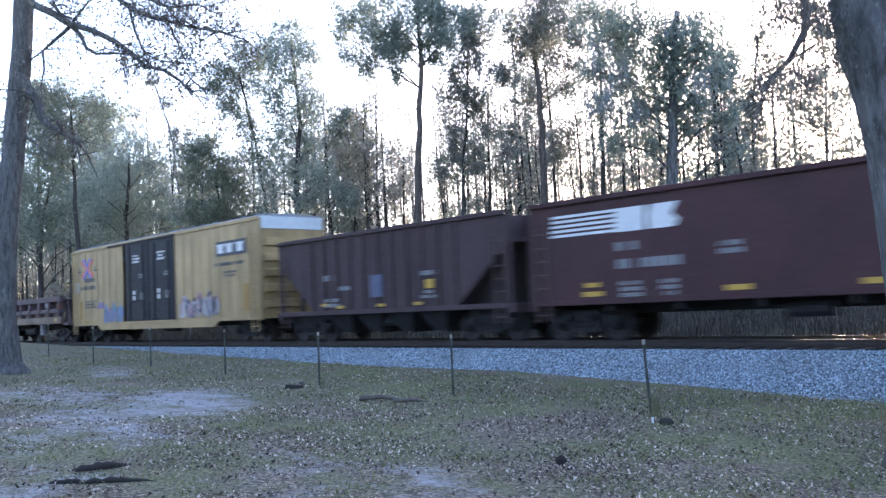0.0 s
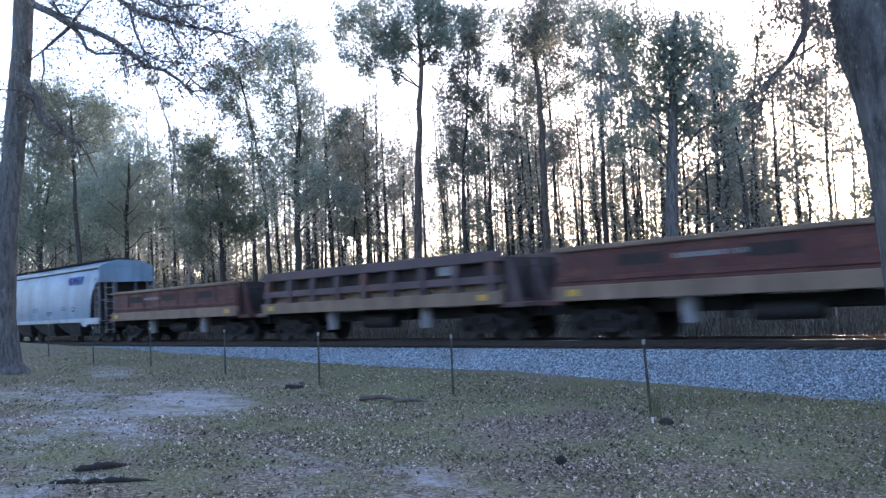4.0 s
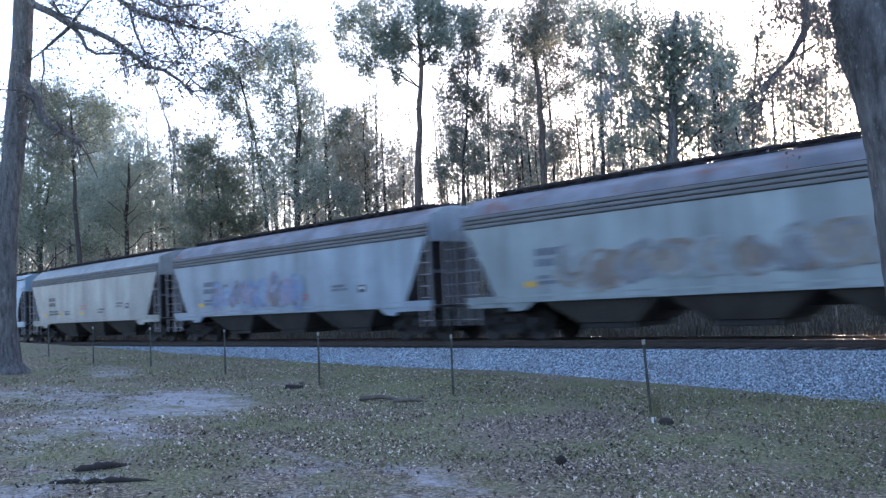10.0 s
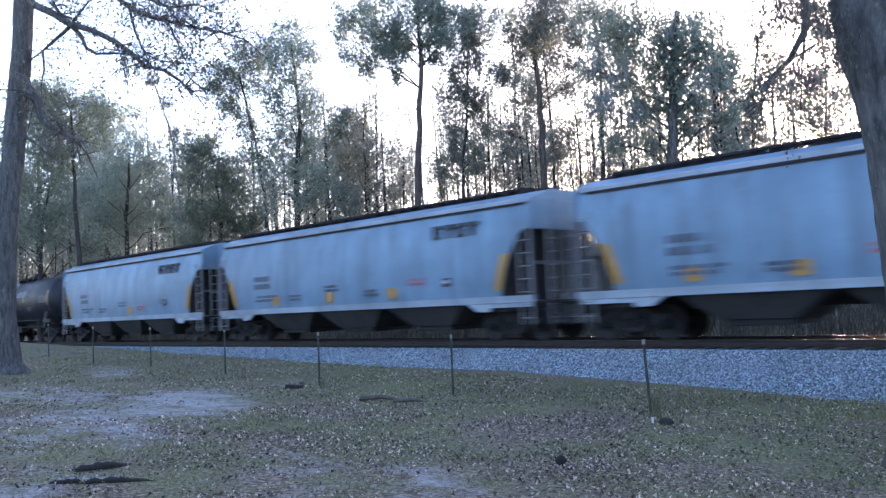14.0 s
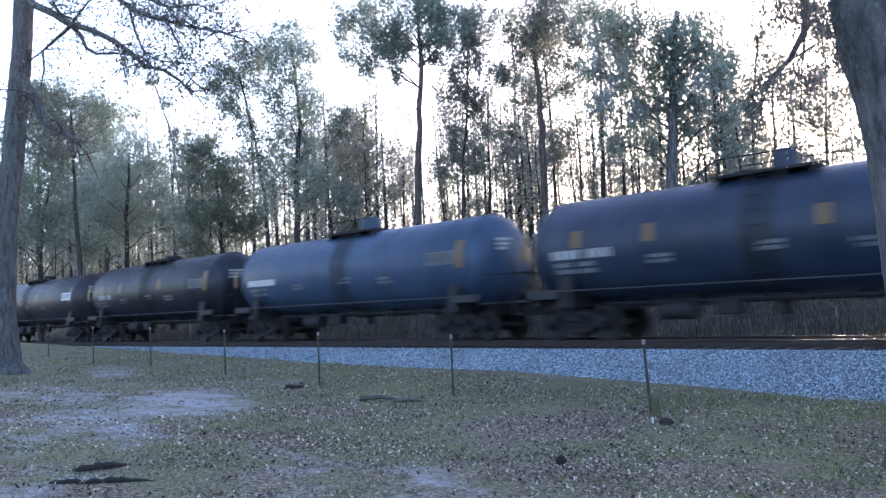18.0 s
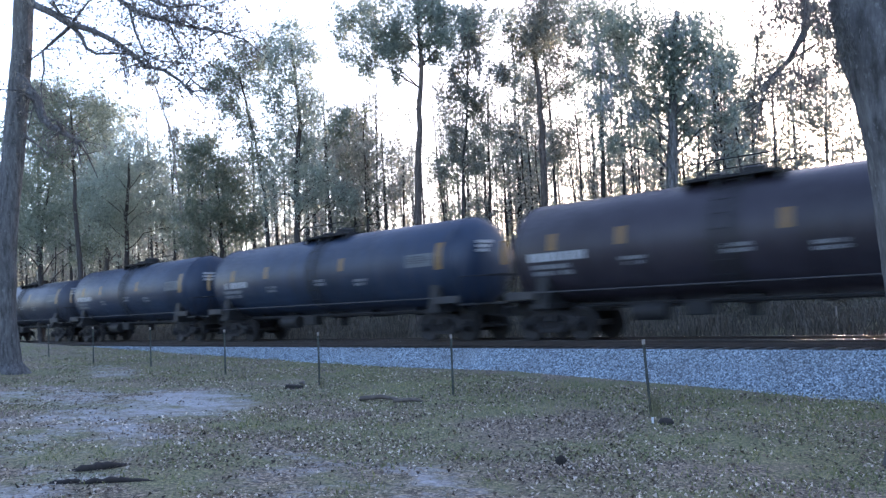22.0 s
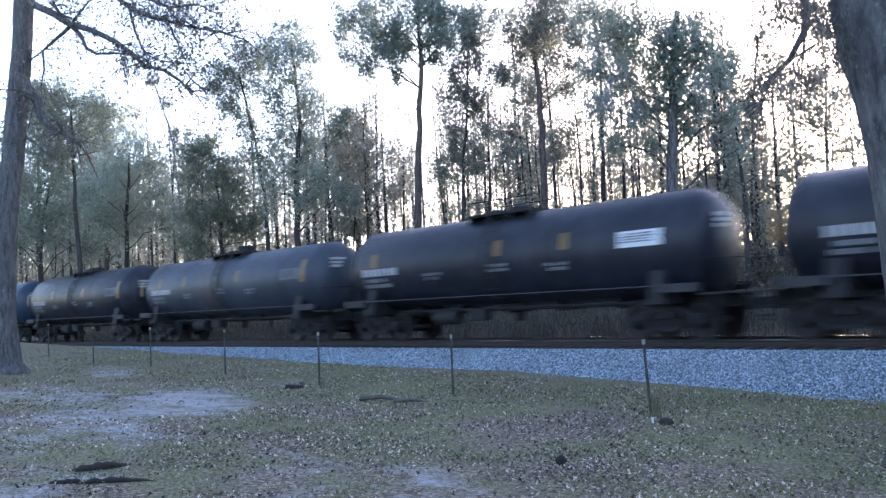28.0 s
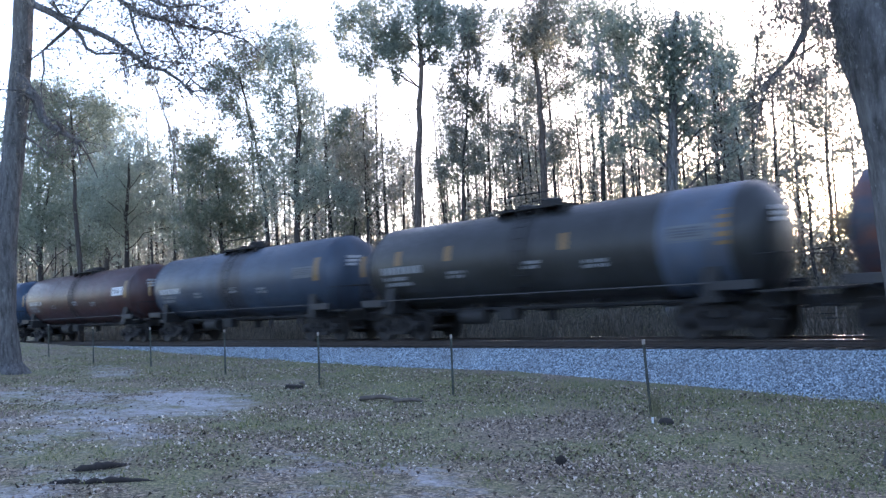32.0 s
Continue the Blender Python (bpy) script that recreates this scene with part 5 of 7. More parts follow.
    tanks = [
        (black, B + " and worn labels", dict(key="t1", rough=0.45, graffiti=[(0.1, 3.0, 2.2, 0.5, [MARK_GREY])], zc=2.55)),
        (navy, N, dict(key="t2", hh=0.5, board=0)),
        (navy, N, dict(key="t2", hh=0.5)),
        (pale, "pale blue-grey tank car with a bright data panel", dict(key="t4", hh=0.5, yellow=(), letters=MARK_WHITE)),
        (black, B, dict(key="t5", hh=0.2)),
        (brown, "brownish black long tank car with striped data panel", dict(key="t6", hh=0.2, r=1.43, zc=2.44, board_mat=MARK_WHITE, board_x=0.84)),
        (blue, "blue tank car with amber reflectors", dict(key="t7", hh=0.55)),
        ((0.032, 0.026, 0.034), "purplish black tank car with amber reflectors", dict(key="t8", hh=0.2)),
        (navy, N, dict(key="t9", hh=0.22)),
        (navy, N, dict(key="t9", hh=0.25)),
        (slate, "slate grey tank car with amber reflectors", dict(key="t11", hh=0.22, r=1.32, zc=2.34)),
        ((0.02, 0.019, 0.025), "brownish black tank car with amber reflectors", dict(key="t12", hh=0.22)),
        (blue, "blue tank car with amber reflectors", dict(key="t14", hh=0.5)),
        (mauve_grey, "mauve-grey tank car with amber reflectors", dict(key="t13", hh=0.25)),
        (black, B + " and a white placard", dict(key="t15", hh=0.22, r=1.41, zc=2.42, board_mat=MARK_WHITE, yellow=(-0.4, 0.2))),
        (black, B + " and a white placard", dict(key="t15", hh=0.2, r=1.42, zc=2.43, board_mat=MARK_WHITE, yellow=(-0.75, 0.05, 0.4), tall=False)),
        ((0.046, 0.056, 0.074), "slate grey tank car with a sooty middle band", dict(key="t17", hh=0.3, r=1.4, zc=2.4, bands=[(-0.25, 0.02, (0.05, 0.05, 0.055))])),
        (black, "sooty blue-black tank car with pale data panel", dict(key="t18", hh=0.2)),
        (blue, "blue tank car with amber reflectors", dict(key="t19", hh=0.5)),
        ((0.04, 0.055, 0.08), "rust-stained blue tank car with a white placard", dict(key="t20", hh=0.2, rust=0.5, board_mat=MARK_WHITE, yellow=())),
        ((0.026, 0.027, 0.025), "dark olive tank car with pale patches", dict(key="t21", hh=0.25, r=1.43, zc=2.44, bands=[(0.62, 0.88, (0.055, 0.078, 0.115))], letters=MARK_GREY)),
        ((0.045, 0.062, 0.092), "blue-grey tank car with a sooty middle band", dict(key="t22", hh=0.25, bands=[(-0.12, 0.14, (0.026, 0.028, 0.038))], yellow=())),
        (rusty, "oxide red tank car with a white placard", dict(key="t23", hh=0.2, board_mat=MARK_WHITE, yellow=())),
        (pale, "pale grey tank car with a dark end", dict(key="t24", hh=0.3, yellow=())),
    ]
    for i, (col, lab, o) in enumerate(tanks):
        tank_car(joints[i] - (1.0 if i else 0.3), joints[i + 1] - 1.0, col, lab, o)


build_train()

# ---- fence of steel posts ----
POST_GREEN = plain("green_steel_post", (0.05, 0.065, 0.055), 0.6, 10, 0.3)
POST_TIP = plain("pale_post_tip", (0.3, 0.27, 0.24), 0.6, 10, 0.2)


def fence_post(x, y, lean, tip):
    z = ground_z(x, y)
    p = thing("fence_post", "thin dark green steel fence post in the grass", "post", "posts of the fence", (x, y, z))
    g = Geo().box(-0.022, 0.022, -0.003, 0.003, -0.3, 1.24).box(-0.003, 0.003, -0.03, 0.003, -0.3, 1.24)
    for i in range(16):
        g.box(-0.009, 0.009, 0.003, 0.014, 0.1 + i * 0.07, 0.13 + i * 0.07)
    part("stake", g, POST_GREEN, p)
    part("tip", Geo().box(-0.024, 0.024, -0.032, 0.016, 1.17 if tip else 1.2, 1.25), POST_TIP, p, "pale painted tip")
    p.rotation_euler = (0, radians(lean), radians(40))


for x, y, lean, tip in ((-33.64, -7.69, 0, 0), (-28.37, -8.14, 0.5, 1), (-25.02, -7.71, 0, 1), (-20.49, -7.75, 0.3, 1), (-15.77, -8.07, 0.5, 1), (-11.94, -7.54, 0.5, 1), (-7.34, -7.57, -2.4, 1)):
    fence_post(x, y, lean, tip)

# ---- trees ----
BARK_PINE = bark_mat("pine_bark", (0.1, 0.08, 0.07), (0.2, 0.17, 0.15))
BARK_OAK = bark_mat("oak_bark", (0.116, 0.114, 0.114), (0.21, 0.212, 0.215))
BARK_DARK = plain("dark_bark", (0.05, 0.043, 0.04), 0.9, 6, 0.4, 0, 0.6)
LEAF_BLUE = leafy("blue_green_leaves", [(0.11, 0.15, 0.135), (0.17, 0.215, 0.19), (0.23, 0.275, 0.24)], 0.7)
LEAF_OLIVE = leafy("olive_leaves", [(0.085, 0.108, 0.085), (0.125, 0.155, 0.122), (0.17, 0.2, 0.155)], 0.65)
LEAF_DARK = leafy("dark_leaves", [(0.1, 0.115, 0.105), (0.15, 0.168, 0.15), (0.2, 0.215, 0.19)], 0.7)
LEAF_BROWN = leafy("brownish_leaves", [(0.09, 0.08, 0.07), (0.15, 0.13, 0.115), (0.2, 0.18, 0.15)], 0.15)
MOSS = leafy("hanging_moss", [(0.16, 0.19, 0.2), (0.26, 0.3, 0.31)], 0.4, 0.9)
# moss of the yard oaks, darker than that of the far trees
MOSS_NEAR = leafy("darker_moss", [(0.075, 0.075, 0.07), (0.14, 0.14, 0.135)], 0.4, 0.9)


def leaves(rng, centres, per, spread, size, fine=2.6):
    """Small drooping leaves in loose tufts round the centres."""
    spread = np.array(spread)
    size = size / math.sqrt(fine)
    if per >= 8:
        tufts = max(2, per // 9)
        c = np.repeat(np.asarray(centres), tufts, 0)
        c = c + rng.normal(0, 1, c.shape) * spread
        c = np.repeat(c, max(1, int(per * fine) // tufts), 0)
        spread = spread * np.array((0.33, 0.33, 0.5))
    else:
        c = np.repeat(np.asarray(centres), int(per * fine), 0)
    n = len(c)
    c = c + rng.normal(0, 1, (n, 3)) * spread
    u = rng.normal(0, 1, (n, 3)) * np.array((1, 1, 1.6))
    u /= np.linalg.norm(u, axis=1)[:, None]
    w = np.cross(u, rng.normal(0, 1, (n, 3)))
    w /= np.linalg.norm(w, axis=1)[:, None]
    s = size * (0.5 + rng.random((n, 1)))
    return c, u * s, w * s * 0.55


def trunk_line(rng, x, y, z, h, wander, lean=(0, 0), steps=9):
    pts, ox, oy = [], 0.0, 0.0
    for i in range(steps + 1):
        t = i / steps
        ox += rng.normal(0, wander) * (i > 0)
        oy += rng.normal(0, wander) * (i > 0)
        pts.append((x + ox + lean[0] * t * h, y + oy + lean[1] * t * h, z - 0.3 + (h + 0.3) * t))
    return pts


def crown_clumps(rng, g, line, r0, h, z_base, lo, radius, count, droop, top_bias, limb_r=0.35):
    """Limbs from the trunk and the clump centres along them."""
    out = []
    P = np.array(line)
    for k in range(count):
        t = lo + (0.97 - lo) * (rng.random() ** top_bias)
        p = np.array([np.interp(t, np.linspace(0, 1, len(P)), P[:, i]) for i in range(3)])
        a = rng.random() * 6.283
        q0 = (t - lo) / max(1e-3, 1 - lo)
        prof = 0.55 + 0.45 * math.sin(math.pi * min(1.0, q0 * 0.95 + 0.05)) - 0.25 * q0
        L = radius * (0.3 + 0.7 * rng.random() ** 0.7) * prof
        up = L * (0.55 - droop * rng.random())
        mid = p + np.array([math.cos(a) * L * 0.5, math.sin(a) * L * 0.5, up * 0.65 + rng.normal(0, 0.1)])
        end = p + np.array([math.cos(a + 0.2) * L, math.sin(a + 0.2) * L, up])
        rr = max(0.015, r0 * (1 - t * 0.8) * limb_r)
        g.tube([p, mid, end], [rr, rr * 0.6, rr * 0.2], 5, caps=False)
        out += [tuple(mid + (end - mid) * q + rng.normal(0, 0.12 * L, 3)) for q in (0.25, 0.65, 1.0)]
    return out


def tree(name, label, x, y, h, r, bark, leaf, lo, radius, limbs, per=26, spread=0.5, size=0.16, droop=0.4, top_bias=0.8, lean=(0, 0), seed=1, wander=0.08):
    rng = np.random.default_rng(seed)
    z = ground_z(x, y)
    th = thing(name, label, "tree", "", (0, 0, 0))
    g = Geo()
    line = trunk_line(rng, x, y, z, h, wander, lean)
    n = len(line)
    g.tube(line, [r * (1.35 if i == 0 else 1 - 0.82 * i / (n - 1)) for i in range(n)], 10)
    cl = crown_clumps(rng, g, line, r, h, z, lo, radius, limbs, droop, top_bias)
    part("trunk", g, bark, th, smooth=60)
    c, u, w = leaves(rng, cl, per, (spread, spread, spread * 0.7), size)
    part("crown", leaf_mesh("crown", c, u, w, leaf), None, th)
    return th


def moss_strands(rng, spots, wide_strand=0.03, mat=None):
    """Grey strands that hang from limbs. spots: x, y, z, width, drop, count."""
    c, u, w = [], [], []
    for mx, my, mz, wide, drop, count in spots:
        for k in range(count):
            p = np.array([mx, my, mz]) + rng.normal(0, wide, 3) * np.array([1, 1, 0.4])
            ln = drop * rng.uniform(0.3, 1.0)
            for q in range(7):
                c.append(p + np.array([rng.normal(0, 0.025), rng.normal(0, 0.025), -ln * q / 7]))
                u.append((rng.normal(0, 0.008), rng.normal(0, 0.008), ln / 11))
                w.append((rng.normal(0, wide_strand), rng.normal(0, wide_strand), 0.004))
    return quads_mesh("moss", np.array(c), np.array(u), np.array(w), mat or MOSS)


def crown_tree(name, label, stem, r, bark, leaf, lobes, seed=1, per=1350, size=0.078, moss=()):
    """A tree whose crown is a set of leafy lobes (x, y, z, radius), each on a limb of its own from the stem."""
    rng = np.random.default_rng(seed)
    th = thing(name, label, "tree")
    x, y = stem[0][:2]
    P = [Vector((x, y, ground_z(x, y) - 0.3))] + [Vector(p) for p in stem]
    Q = []
    for i in range(len(P) - 1):
        for k in range(5):
            j = rng.normal(0, 0.035, 2) * (i + k > 0)
            Q.append(P[i].lerp(P[i + 1], k / 5) + Vector((j[0], j[1], 0)))
    Q.append(P[-1])
    n = len(Q)
    g = Geo().tube(Q, [r * (1.3 if i == 0 else 1 - 0.72 * i / (n - 1)) for i in range(n)], 10)
    C, U, W = [], [], []
    for lx, ly, lz, R in lobes:
        o = Vector((lx, ly, lz))
        want = lz - 0.55 * math.hypot(lx - x, ly - y) - 0.4
        i = min(range(1, n), key=lambda q: abs(Q[q].z - want))
        a = Q[i]
        rr = max(0.024, r * (1 - 0.7 * i / n) * 0.29)
        m = a.lerp(o, 0.5) + Vector((rng.normal(0, 0.15), rng.normal(0, 0.15), 0.12 * (o - a).length))
        g.tube([a, a.lerp(m, 0.55) + Vector((0, 0, rng.normal(0, 0.1))), m, o], [rr, rr * 0.8, rr * 0.6, rr * 0.3], 6, caps=False)
        tips = []
        for k in range(9):
            d = Vector(rng.normal(0, 1, 3)).normalized() * R * rng.uniform(0.6, 1.15)
            b = m.lerp(o, rng.uniform(0.5, 1))
            e = o + d
            g.tube([b, b.lerp(e, 0.5) + Vector((0, 0, 0.08 * R)), e], [rr * 0.3, rr * 0.2, 0.006], 4, caps=False)
            tips += [b.lerp(e, q) for q in (0.45, 0.7, 0.9, 1.0)]
        tips = np.array([tuple(t) for t in tips])
        nt = max(24, int(per * R * R / 17))
        t = tips[rng.integers(0, len(tips), nt)] + rng.normal(0, 0.36 * R, (nt, 3))
        c = np.repeat(t, 17, 0)
        k = len(c)
        c = c + rng.normal(0, 1, (k, 3)) * np.array((0.1, 0.1, 0.17)) * (0.7 + 0.5 * R)
        u = rng.normal(0, 1, (k, 3)) * np.array((1, 1, 1.7))
        u /= np.linalg.norm(u, axis=1)[:, None]
        w = np.cross(u, rng.normal(0, 1, (k, 3)))
        w /= np.linalg.norm(w, axis=1)[:, None]
        s = size * (0.5 + rng.random((k, 1)))
        C.append(c), U.append(u * s), W.append(w * s * 0.5)
    part("trunk", g, bark, th, smooth=60)
    part("crown", leaf_mesh("crown", np.concatenate(C), np.concatenate(U), np.concatenate(W), leaf), None, th)
    if moss:
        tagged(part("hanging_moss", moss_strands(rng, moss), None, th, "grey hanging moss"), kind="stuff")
    return th


BROAD = "broad evergreen tree with bluish green leaves"
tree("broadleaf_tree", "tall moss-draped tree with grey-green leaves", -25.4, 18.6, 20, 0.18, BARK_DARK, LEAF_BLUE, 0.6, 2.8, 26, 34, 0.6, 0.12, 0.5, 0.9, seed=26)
tree("broadleaf_tree", "slim evergreen tree with olive leaves", -34.5, 17.5, 13, 0.13, BARK_DARK, LEAF_OLIVE, 0.25, 2.0, 30, 30, 0.5, 0.12, 0.4, 0.9, seed=28)

tree("broadleaf_tree", "slender evergreen tree with dark leaves", -45.8, 18.0, 15.5, 0.18, BARK_DARK, LEAF_OLIVE, 0.35, 2.4, 40, 36, 0.5, 0.16, 0.2, 0.8, seed=10)
tree("broadleaf_tree", BROAD, -81.8, 9.0, 24, 0.3, BARK_DARK, LEAF_OLIVE, 0.3, 5.2, 60, 42, 0.8, 0.22, 0.2, 0.8, seed=12)
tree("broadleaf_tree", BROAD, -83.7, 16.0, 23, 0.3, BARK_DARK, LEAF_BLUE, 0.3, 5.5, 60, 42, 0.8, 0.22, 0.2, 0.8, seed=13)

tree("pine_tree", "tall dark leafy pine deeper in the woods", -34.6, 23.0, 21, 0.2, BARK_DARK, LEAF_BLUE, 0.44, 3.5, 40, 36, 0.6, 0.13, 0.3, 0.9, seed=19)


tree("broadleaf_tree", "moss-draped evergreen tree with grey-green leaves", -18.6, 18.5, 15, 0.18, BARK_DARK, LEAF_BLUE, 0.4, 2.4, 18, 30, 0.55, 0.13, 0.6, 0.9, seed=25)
tree("pine_tree", "tall dark leafy pine deeper in the woods", -21.5, 25.4, 17, 0.18, BARK_DARK, LEAF_DARK, 0.46, 2.8, 22, 28, 0.55, 0.12, 0.3, 0.9, seed=18)
tree("pine_tree", "slender pine with thin foliage", -29.4, 20.0, 20, 0.13, BARK_DARK, LEAF_DARK, 0.4, 2.0, 34, 46, 0.45, 0.13, 0.3, 0.9, seed=20)
tree("pine_tree", "slender pine with thin foliage", -18.0, 32.2, 19, 0.15, BARK_DARK, LEAF_DARK, 0.45, 2.2, 30, 40, 0.45, 0.14, 0.3, 0.9, seed=22)
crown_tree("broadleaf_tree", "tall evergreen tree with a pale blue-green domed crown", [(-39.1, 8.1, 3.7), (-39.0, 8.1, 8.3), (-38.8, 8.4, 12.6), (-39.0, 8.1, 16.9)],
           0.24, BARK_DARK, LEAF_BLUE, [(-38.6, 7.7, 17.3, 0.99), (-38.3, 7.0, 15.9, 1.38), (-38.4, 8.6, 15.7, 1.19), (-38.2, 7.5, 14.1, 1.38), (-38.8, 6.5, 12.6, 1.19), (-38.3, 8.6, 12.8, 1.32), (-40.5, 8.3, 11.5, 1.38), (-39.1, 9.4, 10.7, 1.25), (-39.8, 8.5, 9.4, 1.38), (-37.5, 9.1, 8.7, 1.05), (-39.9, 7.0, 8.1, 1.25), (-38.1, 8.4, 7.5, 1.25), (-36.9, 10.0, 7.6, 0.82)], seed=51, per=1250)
crown_tree("broadleaf_tree", "leaning evergreen tree with a brownish olive crown", [(-42.5, 8.4, 3.9), (-42.5, 8.3, 8.1), (-42.8, 7.9, 11.5), (-43.2, 7.2, 15.7)],
           0.17, BARK_DARK, LEAF_OLIVE, [(-42.3, 7.0, 16.4, 1.05), (-43.1, 6.3, 15.8, 0.91), (-43.6, 8.6, 15.9, 1.12), (-44.1, 7.5, 14.9, 1.12), (-42.9, 8.8, 17.2, 0.88), (-44.4, 6.2, 15.2, 0.77), (-42.1, 7.6, 10.7, 1.12), (-42.9, 7.2, 12.7, 0.7), (-43.8, 6.8, 13.7, 0.7)], seed=52, per=1600)
crown_tree("broadleaf_tree", "dark olive evergreen tree behind the yard oak", [(-51.1, 0.5, 4.5), (-51.2, 0.3, 9.4), (-51.2, 0.2, 13.9)],
           0.2, BARK_DARK, LEAF_OLIVE, [(-51.9, 0.6, 14.8, 1.43), (-52.4, -0.3, 15.3, 1.13), (-51.7, 1.8, 14.3, 1.28), (-49.6, 1.7, 12.9, 1.06), (-52.0, -1.0, 13.4, 1.21), (-51.7, 0.5, 12.8, 1.36), (-52.0, -1.7, 14.5, 0.98), (-51.1, -1.9, 11.6, 1.21), (-51.4, -0.3, 10.8, 1.28)], seed=53, per=1000)
crown_tree("broadleaf_tree", "broad evergreen tree with bluish green leaves", [(-56.4, 5.9, 4.4), (-56.4, 5.9, 8.4), (-56.3, 6.2, 12.9)],
           0.24, BARK_DARK, LEAF_BLUE, [(-55.0, 5.5, 13.1, 1.62), (-58.5, 5.2, 12.1, 1.7), (-57.3, 7.3, 11.4, 1.79), (-55.7, 7.8, 12.0, 1.28), (-56.9, 3.0, 10.3, 1.62), (-58.2, 6.0, 9.9, 1.79), (-56.0, 7.4, 8.8, 1.62), (-58.7, 4.3, 8.4, 1.7), (-57.5, 6.5, 7.7, 1.62), (-55.2, 8.5, 7.6, 1.19), (-55.1, 8.1, 10.0, 1.11)], seed=54, per=1150)
crown_tree("broadleaf_tree", "low spreading evergreen tree with green leaves", [(-54.7, -0.6, 4.0), (-54.7, -0.4, 7.3), (-54.5, -0.0, 9.8)],
           0.2, BARK_DARK, LEAF_OLIVE, [(-54.8, 0.1, 10.0, 1.51), (-54.6, -1.1, 8.3, 1.59), (-53.1, 0.3, 8.0, 1.59), (-54.0, -0.5, 6.5, 1.51), (-55.7, -1.2, 10.6, 1.04), (-52.8, 0.8, 6.0, 1.35), (-54.0, -2.1, 6.1, 1.19), (-53.8, 2.8, 5.8, 1.35)], seed=55, per=750)
crown_tree("broadleaf_tree", "dense dark green tree beside the slender leaning one", [(-45.7, 7.1, 3.8), (-45.7, 7.1, 7.3), (-45.9, 6.7, 10.9)],
           0.2, BARK_DARK, LEAF_OLIVE, [(-46.0, 5.5, 11.2, 1.02), (-46.0, 6.7, 11.5, 1.02), (-45.4, 7.5, 10.1, 1.31), (-45.9, 5.7, 9.4, 1.31), (-46.1, 8.8, 8.9, 1.16), (-45.1, 6.4, 7.6, 1.31), (-44.5, 8.6, 7.0, 1.02), (-45.9, 5.3, 7.3, 1.09), (-45.7, 7.8, 6.3, 1.24), (-45.9, 5.6, 5.5, 1.16)], seed=56, per=1900)
crown_tree("broadleaf_tree", "slim evergreen tree with loose olive leaves", [(-38.1, 12.5, 3.6), (-38.1, 12.6, 7.4), (-38.1, 12.6, 12.3)],
           0.13, BARK_DARK, LEAF_DARK, [(-38.0, 12.4, 12.5, 0.75), (-38.9, 12.4, 11.4, 0.89), (-37.6, 12.7, 10.8, 0.89), (-38.3, 12.5, 9.5, 0.96), (-39.4, 12.0, 9.4, 0.75), (-37.1, 12.7, 8.6, 0.75), (-37.6, 11.8, 7.7, 0.89), (-38.8, 11.2, 10.5, 0.62), (-37.5, 13.9, 7.9, 0.69)], seed=57, per=1100)
crown_tree("pine_tree", "tall pine with a bare reddish trunk and moss-hung limbs", [(-30.3, 9.3, 3.1), (-30.2, 9.4, 8.0), (-29.9, 9.7, 13.4), (-29.9, 9.7, 18.2)],
           0.27, BARK_PINE, LEAF_BLUE, [(-32.1, 7.7, 16.3, 0.86), (-31.0, 7.7, 14.8, 0.98), (-32.3, 6.7, 14.2, 0.58), (-30.5, 8.2, 13.9, 0.81), (-31.7, 7.6, 13.7, 0.63), (-30.1, 8.3, 15.5, 0.86), (-30.2, 10.0, 16.6, 0.98), (-29.6, 11.1, 15.9, 0.86), (-29.8, 10.7, 14.2, 0.63), (-31.0, 8.9, 13.1, 0.46), (-29.9, 11.1, 17.9, 0.98), (-30.1, 8.0, 17.2, 0.98), (-32.2, 6.7, 16.0, 0.69), (-33.2, 6.7, 15.4, 0.46), (-29.6, 10.9, 16.7, 0.81), (-28.3, 10.5, 14.8, 0.75), (-30.7, 9.5, 14.9, 0.63), (-29.2, 10.0, 14.9, 0.63), (-28.0, 11.9, 16.3, 0.75)], seed=58, per=2300, moss=[(-31.92, 7.5, 15.24, 0.5, 1.2, 50), (-30.95, 8.6, 15.5, 0.4, 1.2, 40), (-31.57, 7.9, 14.18, 0.4, 0.9, 40)])
crown_tree("pine_tree", "mossy dark pine with drooping clumps", [(-30.7, 13.1, 3.1), (-30.6, 13.2, 7.5), (-30.3, 13.5, 12.2), (-30.0, 13.8, 17.3)],
           0.14, BARK_DARK, LEAF_DARK, [(-31.2, 13.4, 14.0, 0.93), (-30.0, 13.5, 12.8, 0.99), (-31.6, 13.3, 12.7, 0.8), (-29.8, 14.2, 12.1, 0.86), (-29.3, 15.1, 13.4, 0.8), (-30.1, 13.2, 14.4, 0.8), (-30.6, 12.6, 11.0, 0.68), (-29.3, 14.3, 10.4, 0.62), (-29.5, 13.2, 15.7, 0.93), (-29.4, 14.0, 16.8, 0.93), (-31.1, 13.5, 9.1, 0.56), (-28.4, 14.8, 13.9, 0.56), (-29.6, 13.3, 9.5, 0.56), (-31.3, 13.2, 10.1, 0.68), (-29.5, 13.4, 8.6, 0.74), (-29.3, 14.7, 8.3, 0.62), (-32.0, 12.5, 8.5, 0.56), (-28.3, 14.8, 9.4, 0.56)], seed=59, per=1700, moss=[(-29.86, 13.2, 16.79, 0.25, 2.2, 110), (-29.59, 13.44, 15.81, 0.3, 1.8, 90), (-29.29, 13.71, 14.67, 0.25, 1.5, 60), (-28.61, 14.29, 13.82, 0.3, 1.0, 30)])
